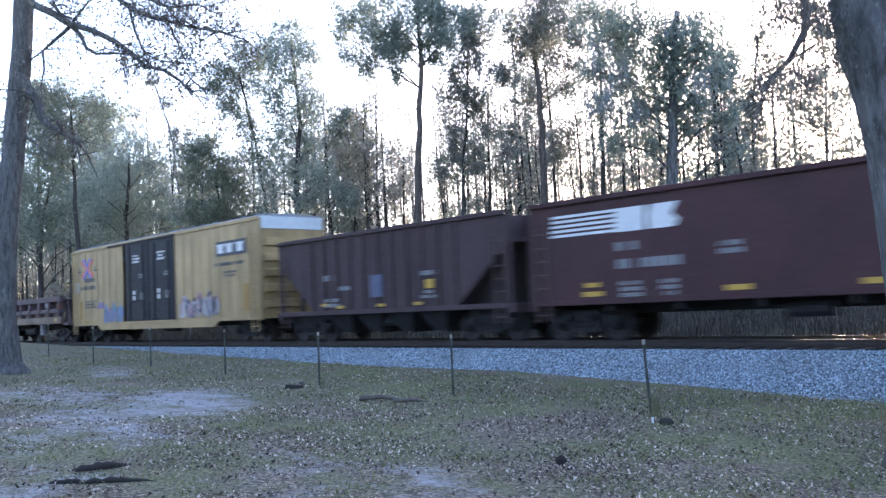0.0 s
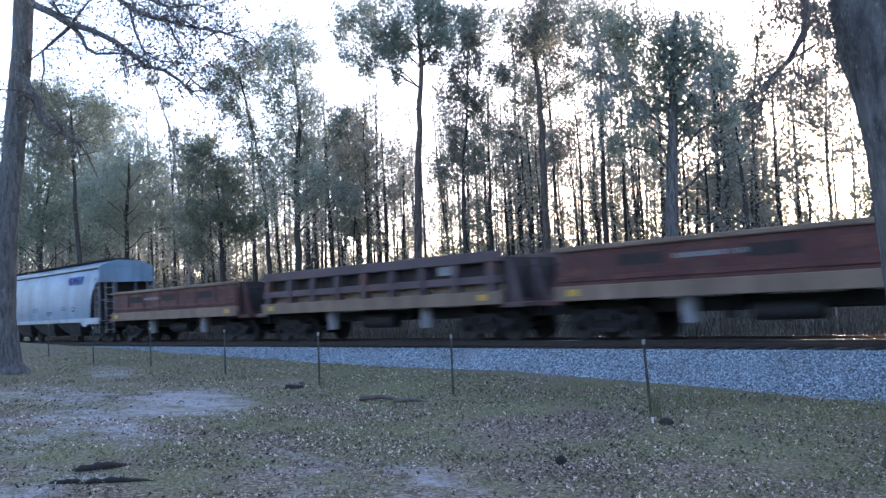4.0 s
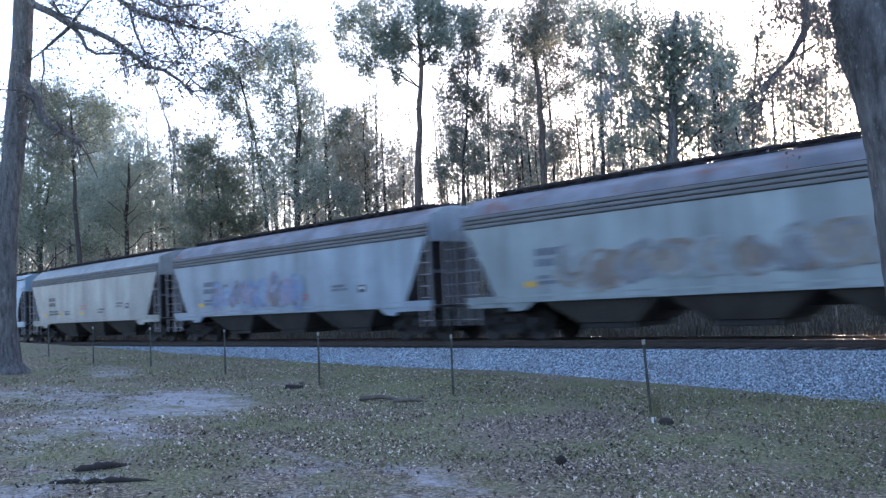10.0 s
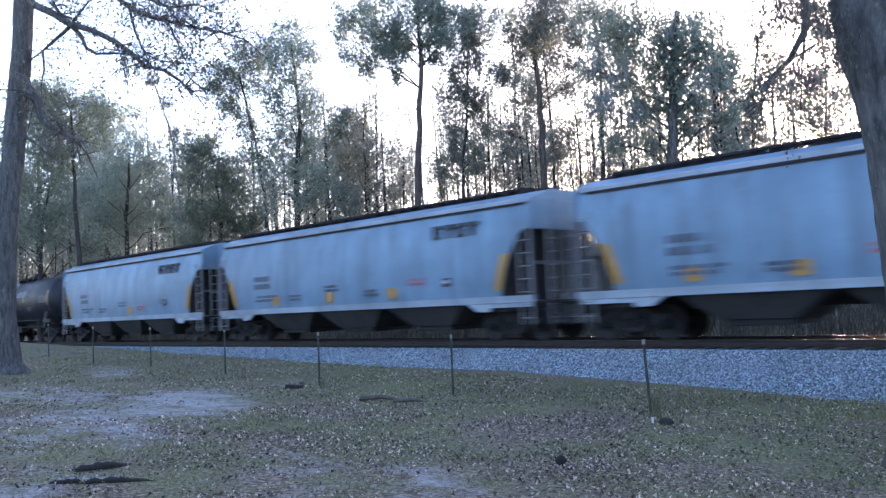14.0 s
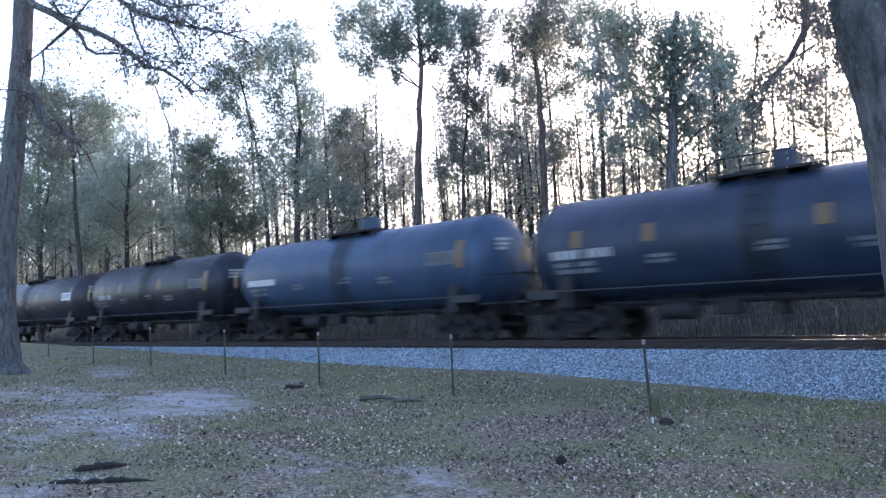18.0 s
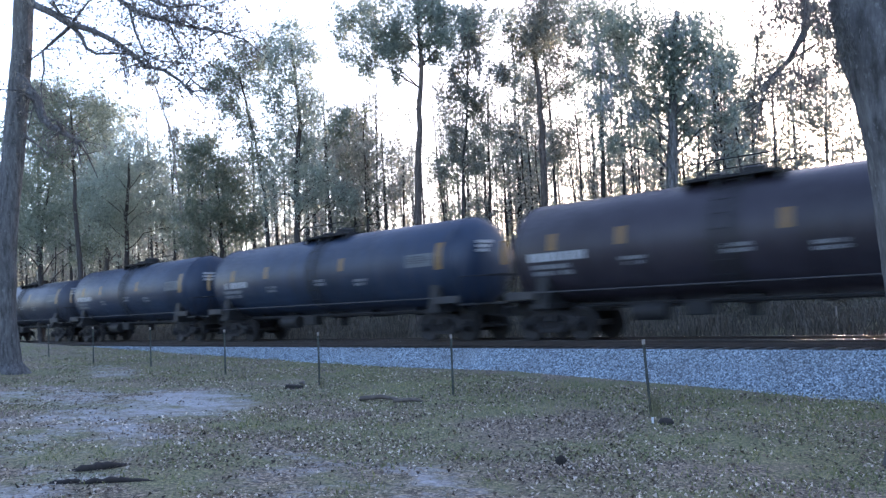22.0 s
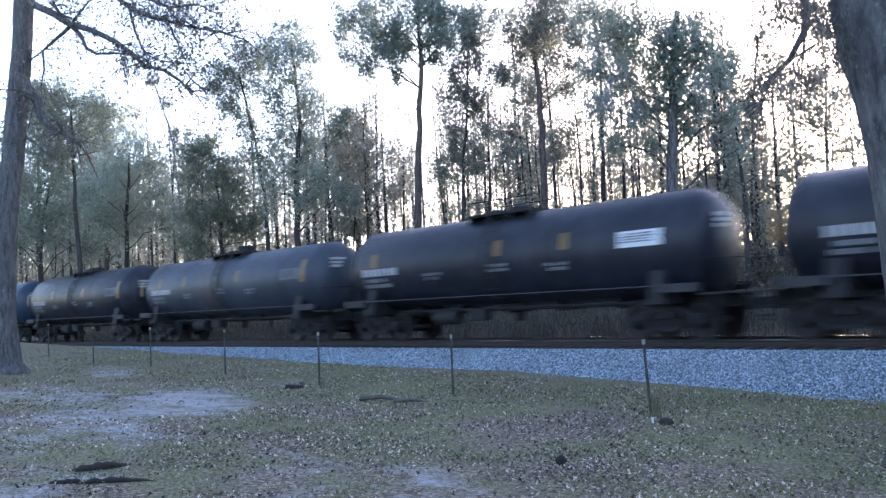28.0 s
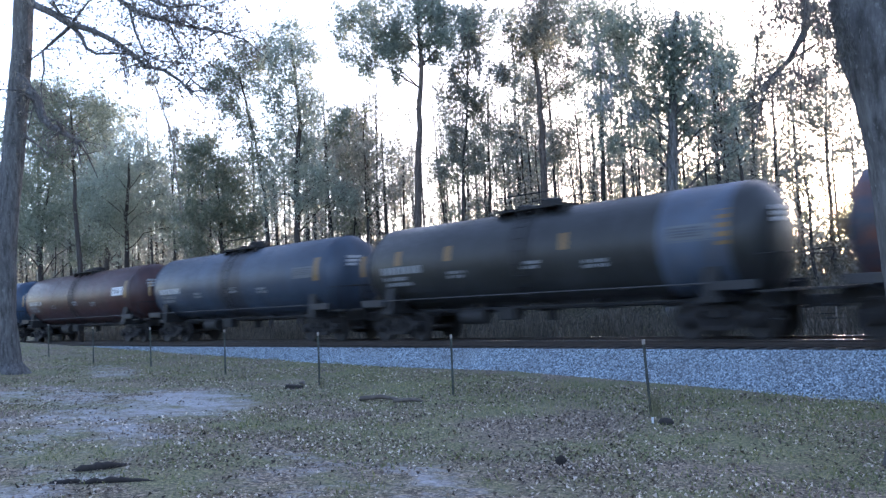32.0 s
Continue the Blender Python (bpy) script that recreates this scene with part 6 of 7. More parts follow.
crown_tree("pine_tree", "tall forked pine with rising limbs", [(-26.1, 14.4, 2.8), (-26.0, 14.5, 7.8), (-26.0, 14.5, 11.7), (-26.1, 14.4, 14.2), (-25.5, 14.8, 17.7)],
           0.25, BARK_PINE, LEAF_DARK, [(-25.8, 13.7, 14.8, 0.71), (-24.9, 14.4, 15.3, 1.0), (-24.9, 15.9, 16.0, 0.89), (-26.4, 13.9, 14.0, 0.59), (-24.3, 15.3, 14.3, 0.71), (-25.6, 14.2, 14.1, 0.53), (-24.6, 16.1, 13.4, 0.53), (-27.0, 13.5, 15.1, 0.53), (-24.7, 15.1, 12.1, 0.41), (-25.4, 13.9, 16.3, 0.89), (-24.5, 14.5, 17.0, 0.89), (-27.1, 13.1, 9.9, 0.47), (-25.2, 15.3, 13.5, 0.53)], seed=60, per=1900)
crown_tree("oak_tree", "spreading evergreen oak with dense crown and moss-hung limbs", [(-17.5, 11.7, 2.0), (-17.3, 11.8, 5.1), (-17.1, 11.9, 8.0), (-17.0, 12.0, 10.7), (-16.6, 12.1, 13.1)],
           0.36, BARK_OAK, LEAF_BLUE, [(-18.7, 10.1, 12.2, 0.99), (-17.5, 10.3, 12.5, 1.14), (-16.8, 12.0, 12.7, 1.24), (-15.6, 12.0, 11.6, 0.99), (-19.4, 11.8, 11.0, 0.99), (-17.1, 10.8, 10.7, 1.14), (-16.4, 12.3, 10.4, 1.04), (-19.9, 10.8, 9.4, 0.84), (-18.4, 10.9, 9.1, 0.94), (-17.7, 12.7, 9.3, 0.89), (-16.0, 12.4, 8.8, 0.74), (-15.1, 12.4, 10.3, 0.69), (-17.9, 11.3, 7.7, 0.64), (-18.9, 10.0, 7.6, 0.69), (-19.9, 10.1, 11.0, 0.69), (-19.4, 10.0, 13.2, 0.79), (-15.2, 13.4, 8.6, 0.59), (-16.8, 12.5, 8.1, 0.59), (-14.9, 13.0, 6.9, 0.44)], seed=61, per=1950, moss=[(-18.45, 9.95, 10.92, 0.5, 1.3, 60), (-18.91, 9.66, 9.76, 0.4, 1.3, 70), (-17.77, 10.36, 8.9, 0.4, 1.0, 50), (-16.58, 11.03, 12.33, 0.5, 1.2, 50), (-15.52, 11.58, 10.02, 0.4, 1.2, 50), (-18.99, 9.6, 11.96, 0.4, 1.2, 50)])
crown_tree("pine_tree", "dark pine with ragged brownish foliage", [(-17.5, 20.6, 2.2), (-17.5, 20.6, 5.9), (-17.4, 20.6, 9.9), (-16.9, 20.8, 13.9)],
           0.16, BARK_DARK, LEAF_DARK, [(-16.5, 20.1, 11.6, 0.79), (-15.7, 20.8, 11.2, 0.85), (-14.5, 21.3, 11.1, 0.72), (-17.2, 20.2, 10.3, 0.79), (-15.5, 21.0, 10.1, 0.6), (-18.3, 20.8, 11.3, 0.66), (-17.6, 20.0, 8.9, 0.6), (-16.8, 20.3, 9.3, 0.54), (-17.2, 21.4, 14.1, 0.72), (-16.2, 21.2, 12.9, 0.6), (-14.3, 22.5, 10.0, 0.6)], seed=62, per=1500, moss=[(-16.84, 20.85, 11.29, 0.5, 1.6, 60), (-15.66, 21.32, 10.81, 0.4, 1.6, 50), (-17.4, 20.62, 10.22, 0.3, 1.5, 40)])
crown_tree("broadleaf_tree", "dark bushy tree in front of the low sun", [(-21.6, 25.3, 1.8), (-21.4, 25.4, 4.7), (-21.2, 25.5, 7.0)],
           0.18, BARK_DARK, LEAF_DARK, [(-22.4, 24.7, 7.1, 1.03), (-21.8, 26.3, 7.6, 1.17), (-20.4, 26.2, 7.6, 1.03), (-19.6, 26.7, 7.1, 0.75), (-22.3, 25.6, 6.2, 1.1), (-20.6, 25.7, 6.1, 1.1), (-22.7, 23.8, 5.7, 0.96), (-19.5, 25.7, 5.7, 0.82), (-24.4, 24.6, 5.5, 0.82)], seed=63, per=1200)
crown_tree("broadleaf_tree", "green bushy tree beside the thick oak", [(-14.8, 28.0, 1.1), (-14.6, 28.0, 3.5), (-14.4, 28.1, 6.0)],
           0.16, BARK_DARK, LEAF_OLIVE, [(-14.7, 28.9, 6.4, 0.96), (-14.0, 29.1, 7.2, 0.89), (-14.9, 27.6, 5.2, 0.89), (-14.2, 28.5, 4.9, 1.03), (-13.4, 29.1, 5.9, 1.03), (-15.7, 27.9, 4.4, 0.69)], seed=64, per=800)
crown_tree("bare_tree", "pale slender half-bare tree with an arching top", [(-49.29, 6.78, 3.99), (-49.47, 6.45, 6.95), (-49.61, 6.19, 11.41), (-49.77, 5.87, 13.65), (-50.01, 5.41, 15.51), (-50.3, 4.83, 17.28)], 0.11, plain("pale_bark", (0.2, 0.18, 0.17), 0.9), LEAF_DARK, [(-49.88, 5.66, 15.22, 0.5), (-50.21, 5.0, 16.69, 0.45), (-49.55, 6.29, 13.21, 0.4)], seed=70, per=260)


def far_woods():
    """The woods behind: slender trunks with thin crowns, brush under them, a dense far edge; also unseen leaf rows that
    block low sky.
    """
    rng = np.random.default_rng(21)
    g, C, U, W = Geo(), [], [], []
    for k in range(620):
        x, y = rng.uniform(-215, 22), 15 + 45 * rng.random() ** 1.2
        far = math.hypot(x, y + 20)
        h = min(22, far * rng.uniform(0.17, 0.31))
        if -0.375 < x / (y + 20) < -0.305 and rng.random() < 0.7:
            continue
        r = rng.uniform(0.06, 0.17)
        z = ground_z(x, y)
        line = trunk_line(rng, x, y, z, h, 0.07, (rng.normal(0, 0.02), rng.normal(0, 0.02)), 6)
        g.tube(line, [r * (1.2 - 0.95 * i / 6) for i in range(7)], 6, caps=False)
        if x > -0.22 * (y + 20) + 2:
            continue
        west = smooth(-45, -85, x)
        cl = crown_clumps(rng, g, line, r, h, z, 0.36 - 0.16 * west, 1.9 + 0.9 * west, int(16 - 3 * west), 0.4, 1.0, 0.4)
        c, u, w = leaves(rng, cl, int(13 + 5 * west), (0.5, 0.5, 0.5), 0.125 + 0.05 * west, 1.8)
        C.append(c), U.append(u), W.append(w)
    for k in range(60):
        y = rng.uniform(20, 62)
        x = -(y + 20) * rng.uniform(0.4, 0.8)
        h, r, z = rng.uniform(9, 17), rng.uniform(0.05, 0.12), ground_z(x, y)
        line = trunk_line(rng, x, y, z, h, 0.07, (rng.normal(0, 0.03), 0), 6)
        g.tube(line, [r * (1.2 - 0.95 * i / 6) for i in range(7)], 6, caps=False)
        cl = crown_clumps(rng, g, line, r, h, z, 0.15, 1.3, 12, 0.5, 1.3, 0.4)
        c, u, w = leaves(rng, cl, 12, (0.4, 0.4, 0.5), 0.12, 1.8)
        C.append(c), U.append(u), W.append(w)
    tagged(part("woods_trunks", g, BARK_DARK, smooth=60), "slender dark trunks of the woods behind the line", "woods", kind="stuff")
    tagged(new("woods_leaves", leaf_mesh("woods_leaves", np.concatenate(C), np.concatenate(U), np.concatenate(W), LEAF_DARK)), "thin dark foliage of the woods behind", "foliage", kind="stuff")
    brush = leafy("brush", [(0.05, 0.052, 0.04), (0.085, 0.085, 0.065), (0.12, 0.115, 0.09)])
    C, U, W = [], [], []
    for k in range(1300):
        x, y = rng.uniform(-190, 18), 9 + 38 * rng.random() ** 1.4
        hh = rng.uniform(0.6, 2.0) * (1 + 1.1 * smooth(8, 24, y)) * (1 + 0.7 * smooth(-40, -80, x))
        z = ground_z(x, y)
        cl = [(x + rng.normal(0, 0.8), y + rng.normal(0, 0.8), z + hh * rng.random()) for i in range(8)]
        far = smooth(8, 30, y)
        c, u, w = leaves(rng, cl, 16, (0.5, 0.5, 0.4), 0.06 + 0.1 * far, 1.3)
        C.append(c), U.append(u), W.append(w)
    for k in range(250):
        x, y = rng.uniform(-48, 4), 13 + 30 * rng.random()
        hh = rng.uniform(1.0, 4.5)
        z = ground_z(x, y)
        cl = [(x + rng.normal(0, 0.7), y + rng.normal(0, 0.7), z + hh * rng.random()) for i in range(9)]
        c, u, w = leaves(rng, cl, 18, (0.5, 0.5, 0.4), 0.12, 1.3)
        C.append(c), U.append(u), W.append(w)
    tagged(new("undergrowth", leaf_mesh("undergrowth", np.concatenate(C), np.concatenate(U), np.concatenate(W), brush)), "grey-green brush along the far side of the line", "brush", kind="stuff")
    n = 60000
    x, y = -75 + 88 * rng.random(n) ** 0.8, 4.6 + 9 * rng.random(n)
    z = np.array([ground_z(p, q) for p, q in zip(x, y)])
    h = (0.12 + 0.45 * rng.random(n) ** 1.5) * (0.7 + 0.6 * np.sin(x * 1.3) * np.sin(y * 1.1 + x * 0.4))
    u = np.stack((rng.normal(0, 0.25, n) * h, rng.normal(0, 0.25, n) * h, h), 1)
    a = rng.random(n) * 6.283
    w = np.stack((np.cos(a), np.sin(a), np.zeros(n)), 1) * (0.012 + 0.014 * rng.random((n, 1)))
    tagged(new("dry_weeds", leaf_mesh("dry_weeds", np.stack((x, y, z + h * 0.9), 1), u, w, leafy("dry_weed", [(0.045, 0.042, 0.034), (0.09, 0.084, 0.068), (0.15, 0.137, 0.115)], 0.2, 0.8))), "tall dry weeds behind the track", "weeds", kind="stuff")
    n = 45000
    x = rng.uniform(-330, 45, n)
    y = 66 + 22 * rng.random(n)
    top = np.array([8.5 + 3.5 * noise.noise((a * 0.06, 1.3, 0)) + 2.5 * noise.noise((a * 0.3, 7.7, 0)) for a in x])
    z = top * rng.random(n) ** 0.9
    c, u, w = leaves(rng, np.stack((x, y, z), 1), 1, (0.5, 0.5, 0.5), 0.45, 3)
    x1 = rng.uniform(-80, -22, 12000)
    y1 = 48 + 16 * rng.random(12000)
    z1 = np.array([6.5 + 3 * noise.noise((p * 0.12, 5.3, 0)) + 2 * noise.noise((p * 0.5, 3.7, 0)) for p in x1]) * rng.random(12000)
    c1, u1, w1 = leaves(rng, np.stack((x1, y1, z1), 1), 1, (0.4, 0.4, 0.4), 0.3, 3)
    # unseen leaf row added behind the camera, blocks the low warm sky
    m = 22000
    x2 = rng.uniform(-170, 120, m)
    y2 = -46 - 16 * rng.random(m)
    z2 = np.array([11 + 4 * noise.noise((p * 0.05, 4.1, 0)) + 2 * noise.noise((p * 0.25, 2.2, 0)) for p in x2]) * rng.random(m) ** 0.9
    c2, u2, w2 = leaves(rng, np.stack((x2, y2, z2), 1), 1, (0.3, 0.3, 0.3), 0.6, 1)
    # second added row, out of view to the right, against horizon glow
    m = 16000
    y3, x3 = rng.uniform(-60, 70, m), 46 + 18 * rng.random(m)
    z3 = np.array([12 + 4 * noise.noise((p * 0.05, 8.1, 0)) + 2 * noise.noise((p * 0.25, 6.2, 0)) for p in y3]) * rng.random(m) ** 0.9
    c3, u3, w3 = leaves(rng, np.stack((x3, y3, z3), 1), 1, (0.3, 0.3, 0.3), 0.6, 1)
    c2, u2, w2 = np.concatenate((c2, c3)), np.concatenate((u2, u3)), np.concatenate((w2, w3))
    c, u, w = np.concatenate((c, c1, c2)), np.concatenate((u, u1, u2)), np.concatenate((w, w1, w2))
    tagged(new("woods_edge", leaf_mesh("woods_edge", c, u, w, LEAF_DARK)), "dense leafy far edge of the woods, with unseen added rows that block low sky", "woods", kind="stuff")


far_woods()


# ---- the two oaks in the yard ----
def yard_oak(label, line, radii, branches, seed, moss=(), leaf=0.045):
    rng = np.random.default_rng(seed)
    th = thing("oak_tree", label, "tree")
    g = Geo()
    n = 40
    rings = []
    P = [Vector(p) for p in line]
    for i in range((len(P) - 1) * 14 + 1):
        t = i / 14
        a, b = P[min(int(t), len(P) - 1)], P[min(int(t) + 1, len(P) - 1)]
        f = t - int(t)
        p = a.lerp(b, f)
        r = float(np.interp(t, range(len(radii)), radii))
        ring = []
        for q in [6.2832 * k / n for k in range(n)]:
            ca, sa = math.cos(q), math.sin(q)
            k = 1 + 0.1 * noise.noise((ca * 1.5, sa * 1.5, p.z * 0.8 + seed)) + 0.07 * noise.noise((ca * 7, sa * 7, p.z * 1.6 + seed)) + 0.04 * noise.noise((ca * 14, sa * 14, p.z * 5 + seed))
            ring.append((p.x + r * k * ca, p.y + r * k * sa, p.z))
        rings.append(ring)
    g.loft(rings)
    part("trunk", g, BARK_OAK, th, smooth=70)
    C, U, W, M = [], [], [], []
    for pts, r0, twigs, leafy_amount in branches:
        g = Geo()
        Q = [Vector(p) for p in pts]
        g.tube(Q, [r0 * (1 - 0.75 * i / (len(Q) - 1)) for i in range(len(Q))], 8)
        ends = []
        for k in range(twigs):
            t = 0.15 + 0.85 * rng.random()
            f = t * (len(Q) - 1)
            i = min(int(f), len(Q) - 2)
            p = Q[i].lerp(Q[i + 1], f - i)
            d = Vector((rng.normal(0, 1), rng.normal(0, 1), rng.normal(-0.15, 0.6))).normalized() * rng.uniform(0.5, 1.5)
            m = p + d * 0.5 + Vector((0, 0, 0.1))
            e = p + d + Vector((0, 0, -0.15))
            rr = r0 * 0.22
            g.tube([p, m, e], [rr, rr * 0.6, rr * 0.25], 5, caps=False)
            ends += [tuple(m), tuple(e), tuple((m + e) / 2)]
            for q in range(4):
                d2 = Vector((rng.normal(0, 1), rng.normal(0, 1), rng.normal(-0.3, 0.5))).normalized() * rng.uniform(0.3, 0.8)
                g.tube([m, m + d2], [rr * 0.4, rr * 0.15], 4, caps=False)
                ends.append(tuple(m + d2))
        part("branch", g, BARK_OAK, th, smooth=60)
        if leafy_amount and ends:
            c, u, w = leaves(rng, ends, leafy_amount, (0.24, 0.24, 0.2), leaf, 1.0)
            C.append(c), U.append(u), W.append(w)
    if moss:
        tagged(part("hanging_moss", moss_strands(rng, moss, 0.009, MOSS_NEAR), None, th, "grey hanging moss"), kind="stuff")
    if C:
        part("crown", leaf_mesh("crown", np.concatenate(C), np.concatenate(U), np.concatenate(W), LEAF_BROWN), None, th)
    return th


yard_oak("grey-barked oak standing in the sandy yard", [(-26.22, -11.5, -0.75), (-26.23, -11.5, -0.38), (-26.24, -11.53, 0.07), (-26.25, -11.56, 1.4), (-26.24, -11.55, 3.24), (-26.18, -11.39, 5.28), (-26.12, -11.2, 7.52), (-26.08, -11.07, 9.26), (-26.04, -10.97, 11.03), (-26.02, -10.9, 12.2)],
         [1.0, 0.7, 0.4, 0.3, 0.3, 0.3, 0.3, 0.28, 0.28, 0.26], [
    ([(-25.86, -11.05, 11.47), (-25.32, -10.96, 10.72), (-24.68, -10.6, 10.32), (-24.1, -10.42, 9.92), (-23.4, -9.97, 9.59), (-22.72, -9.62, 9.15), (-22.12, -9.45, 8.7), (-21.55, -9.36, 8.23), (-20.89, -9.11, 7.98), (-20.27, -8.98, 7.57), (-19.71, -8.94, 7.07)], 0.12, 25, 5),
    ([(-24.23, -10.37, 9.97), (-23.8, -10.17, 9.52), (-23.44, -10.18, 9.06), (-23.03, -10.07, 8.8), (-22.51, -9.72, 8.75), (-22.04, -9.49, 8.64), (-21.55, -9.24, 8.4)], 0.066, 6, 3),
    ([(-24.22, -10.34, 9.84), (-24.81, -10.57, 9.54), (-25.35, -10.7, 9.35), (-25.92, -10.91, 9.14)], 0.06, 9, 5),
    ([(-24.94, -10.84, 9.22), (-24.77, -10.87, 8.63), (-24.65, -11.01, 8.07), (-24.48, -11.05, 7.62)], 0.036, 6, 3),
    ([(-24.19, -10.26, 9.98), (-23.96, -10.14, 10.25), (-23.71, -9.96, 10.56), (-23.47, -9.83, 10.85)], 0.042, 9, 7),
    ([(-24.22, -10.34, 10.01), (-24.57, -10.56, 10.42), (-24.9, -10.72, 10.84)], 0.06, 6, 4),
    ([(-22.89, -9.75, 10.78), (-22.42, -9.56, 10.27), (-21.94, -9.38, 9.87), (-21.42, -9.13, 9.61), (-20.87, -8.83, 9.38), (-20.31, -8.54, 9.14), (-19.74, -8.27, 8.96), (-19.2, -8.07, 8.76)], 0.084, 34, 9),
    ([(-19.33, -8.08, 8.81), (-19.01, -7.75, 8.87), (-18.76, -7.56, 8.76), (-18.53, -7.39, 8.55)], 0.019, 4, 3),
    ([(-22.21, -9.45, 10.1), (-21.84, -9.47, 9.3), (-21.46, -9.47, 8.72), (-21.08, -9.46, 8.39), (-20.6, -9.25, 8.07), (-20.03, -8.91, 7.61)], 0.042, 19, 5),
    ([(-20.95, -8.94, 9.4), (-20.59, -8.83, 8.7), (-20.27, -8.79, 8.15), (-19.96, -8.78, 7.66)], 0.034, 13, 5),
    ([(-20.95, -9.15, 8.25), (-20.28, -8.84, 8.07), (-19.67, -8.66, 7.98)], 0.024, 10, 5),
    ([(-19.99, -8.83, 7.61), (-19.58, -8.64, 7.16), (-19.26, -8.62, 6.64), (-18.93, -8.59, 5.83)], 0.024, 12, 5),
    ([(-21.61, -9.36, 10.23), (-20.83, -8.92, 9.78), (-20.04, -8.5, 9.72), (-19.39, -8.37, 9.33)], 0.048, 30, 10),
    ([(-26.02, -11.2, 8.69), (-25.71, -11.03, 8.22), (-25.41, -10.86, 7.84), (-25.14, -10.81, 7.28), (-24.85, -10.68, 6.95), (-24.51, -10.45, 6.75), (-24.14, -10.15, 6.42)], 0.2, 10, 6),
    ([(-25.98, -11.08, 6.89), (-25.5, -10.93, 6.57), (-25.0, -10.72, 6.17)], 0.06, 4, 3)], 31,
         moss=[(-21.81, -9.77, 8.35, 0.03, 1.3, 14), (-24.52, -10.56, 6.74, 0.25, 0.9, 60), (-24.85, -10.89, 8.14, 0.12, 0.8, 30), (-21.73, -9.62, 7.48, 0.2, 0.4, 20)])
yard_oak("thick rough-barked leaning oak with hanging moss", [(-2.65, -9.1, -1.1), (-2.68, -9.12, -0.5), (-2.72, -9.14, 0.53), (-2.76, -9.15, 1.51), (-2.8, -9.16, 2.5), (-2.87, -9.19, 3.32), (-2.98, -9.22, 4.03), (-3.04, -9.23, 4.6), (-3.1, -9.24, 6.5)],
         [0.7, 0.52, 0.4, 0.38, 0.38, 0.4, 0.43, 0.4, 0.35], [
    ([(-3.1, -9.2, 6.0), (-3.7, -8.8, 5.8), (-4.17, -8.54, 5.39), (-4.0, -8.48, 4.96), (-4.05, -8.5, 4.66), (-4.27, -8.58, 4.27), (-4.45, -8.65, 4.11), (-4.63, -8.72, 3.9)], 0.085, 12, 10)], 32,
         moss=[(-3.99, -9.54, 4.85, 0.14, 0.45, 60), (-3.84, -9.49, 4.76, 0.16, 0.5, 90), (-3.48, -9.57, 4.63, 0.1, 0.5, 50), (-3.19, -9.9, 4.34, 0.07, 0.6, 60), (-3.17, -9.89, 3.94, 0.06, 0.5, 60), (-3.95, -9.53, 3.96, 0.14, 0.3, 50), (-3.72, -9.44, 3.84, 0.16, 0.35, 50), (-4.21, -9.63, 3.82, 0.1, 0.3, 30)], leaf=0.026)


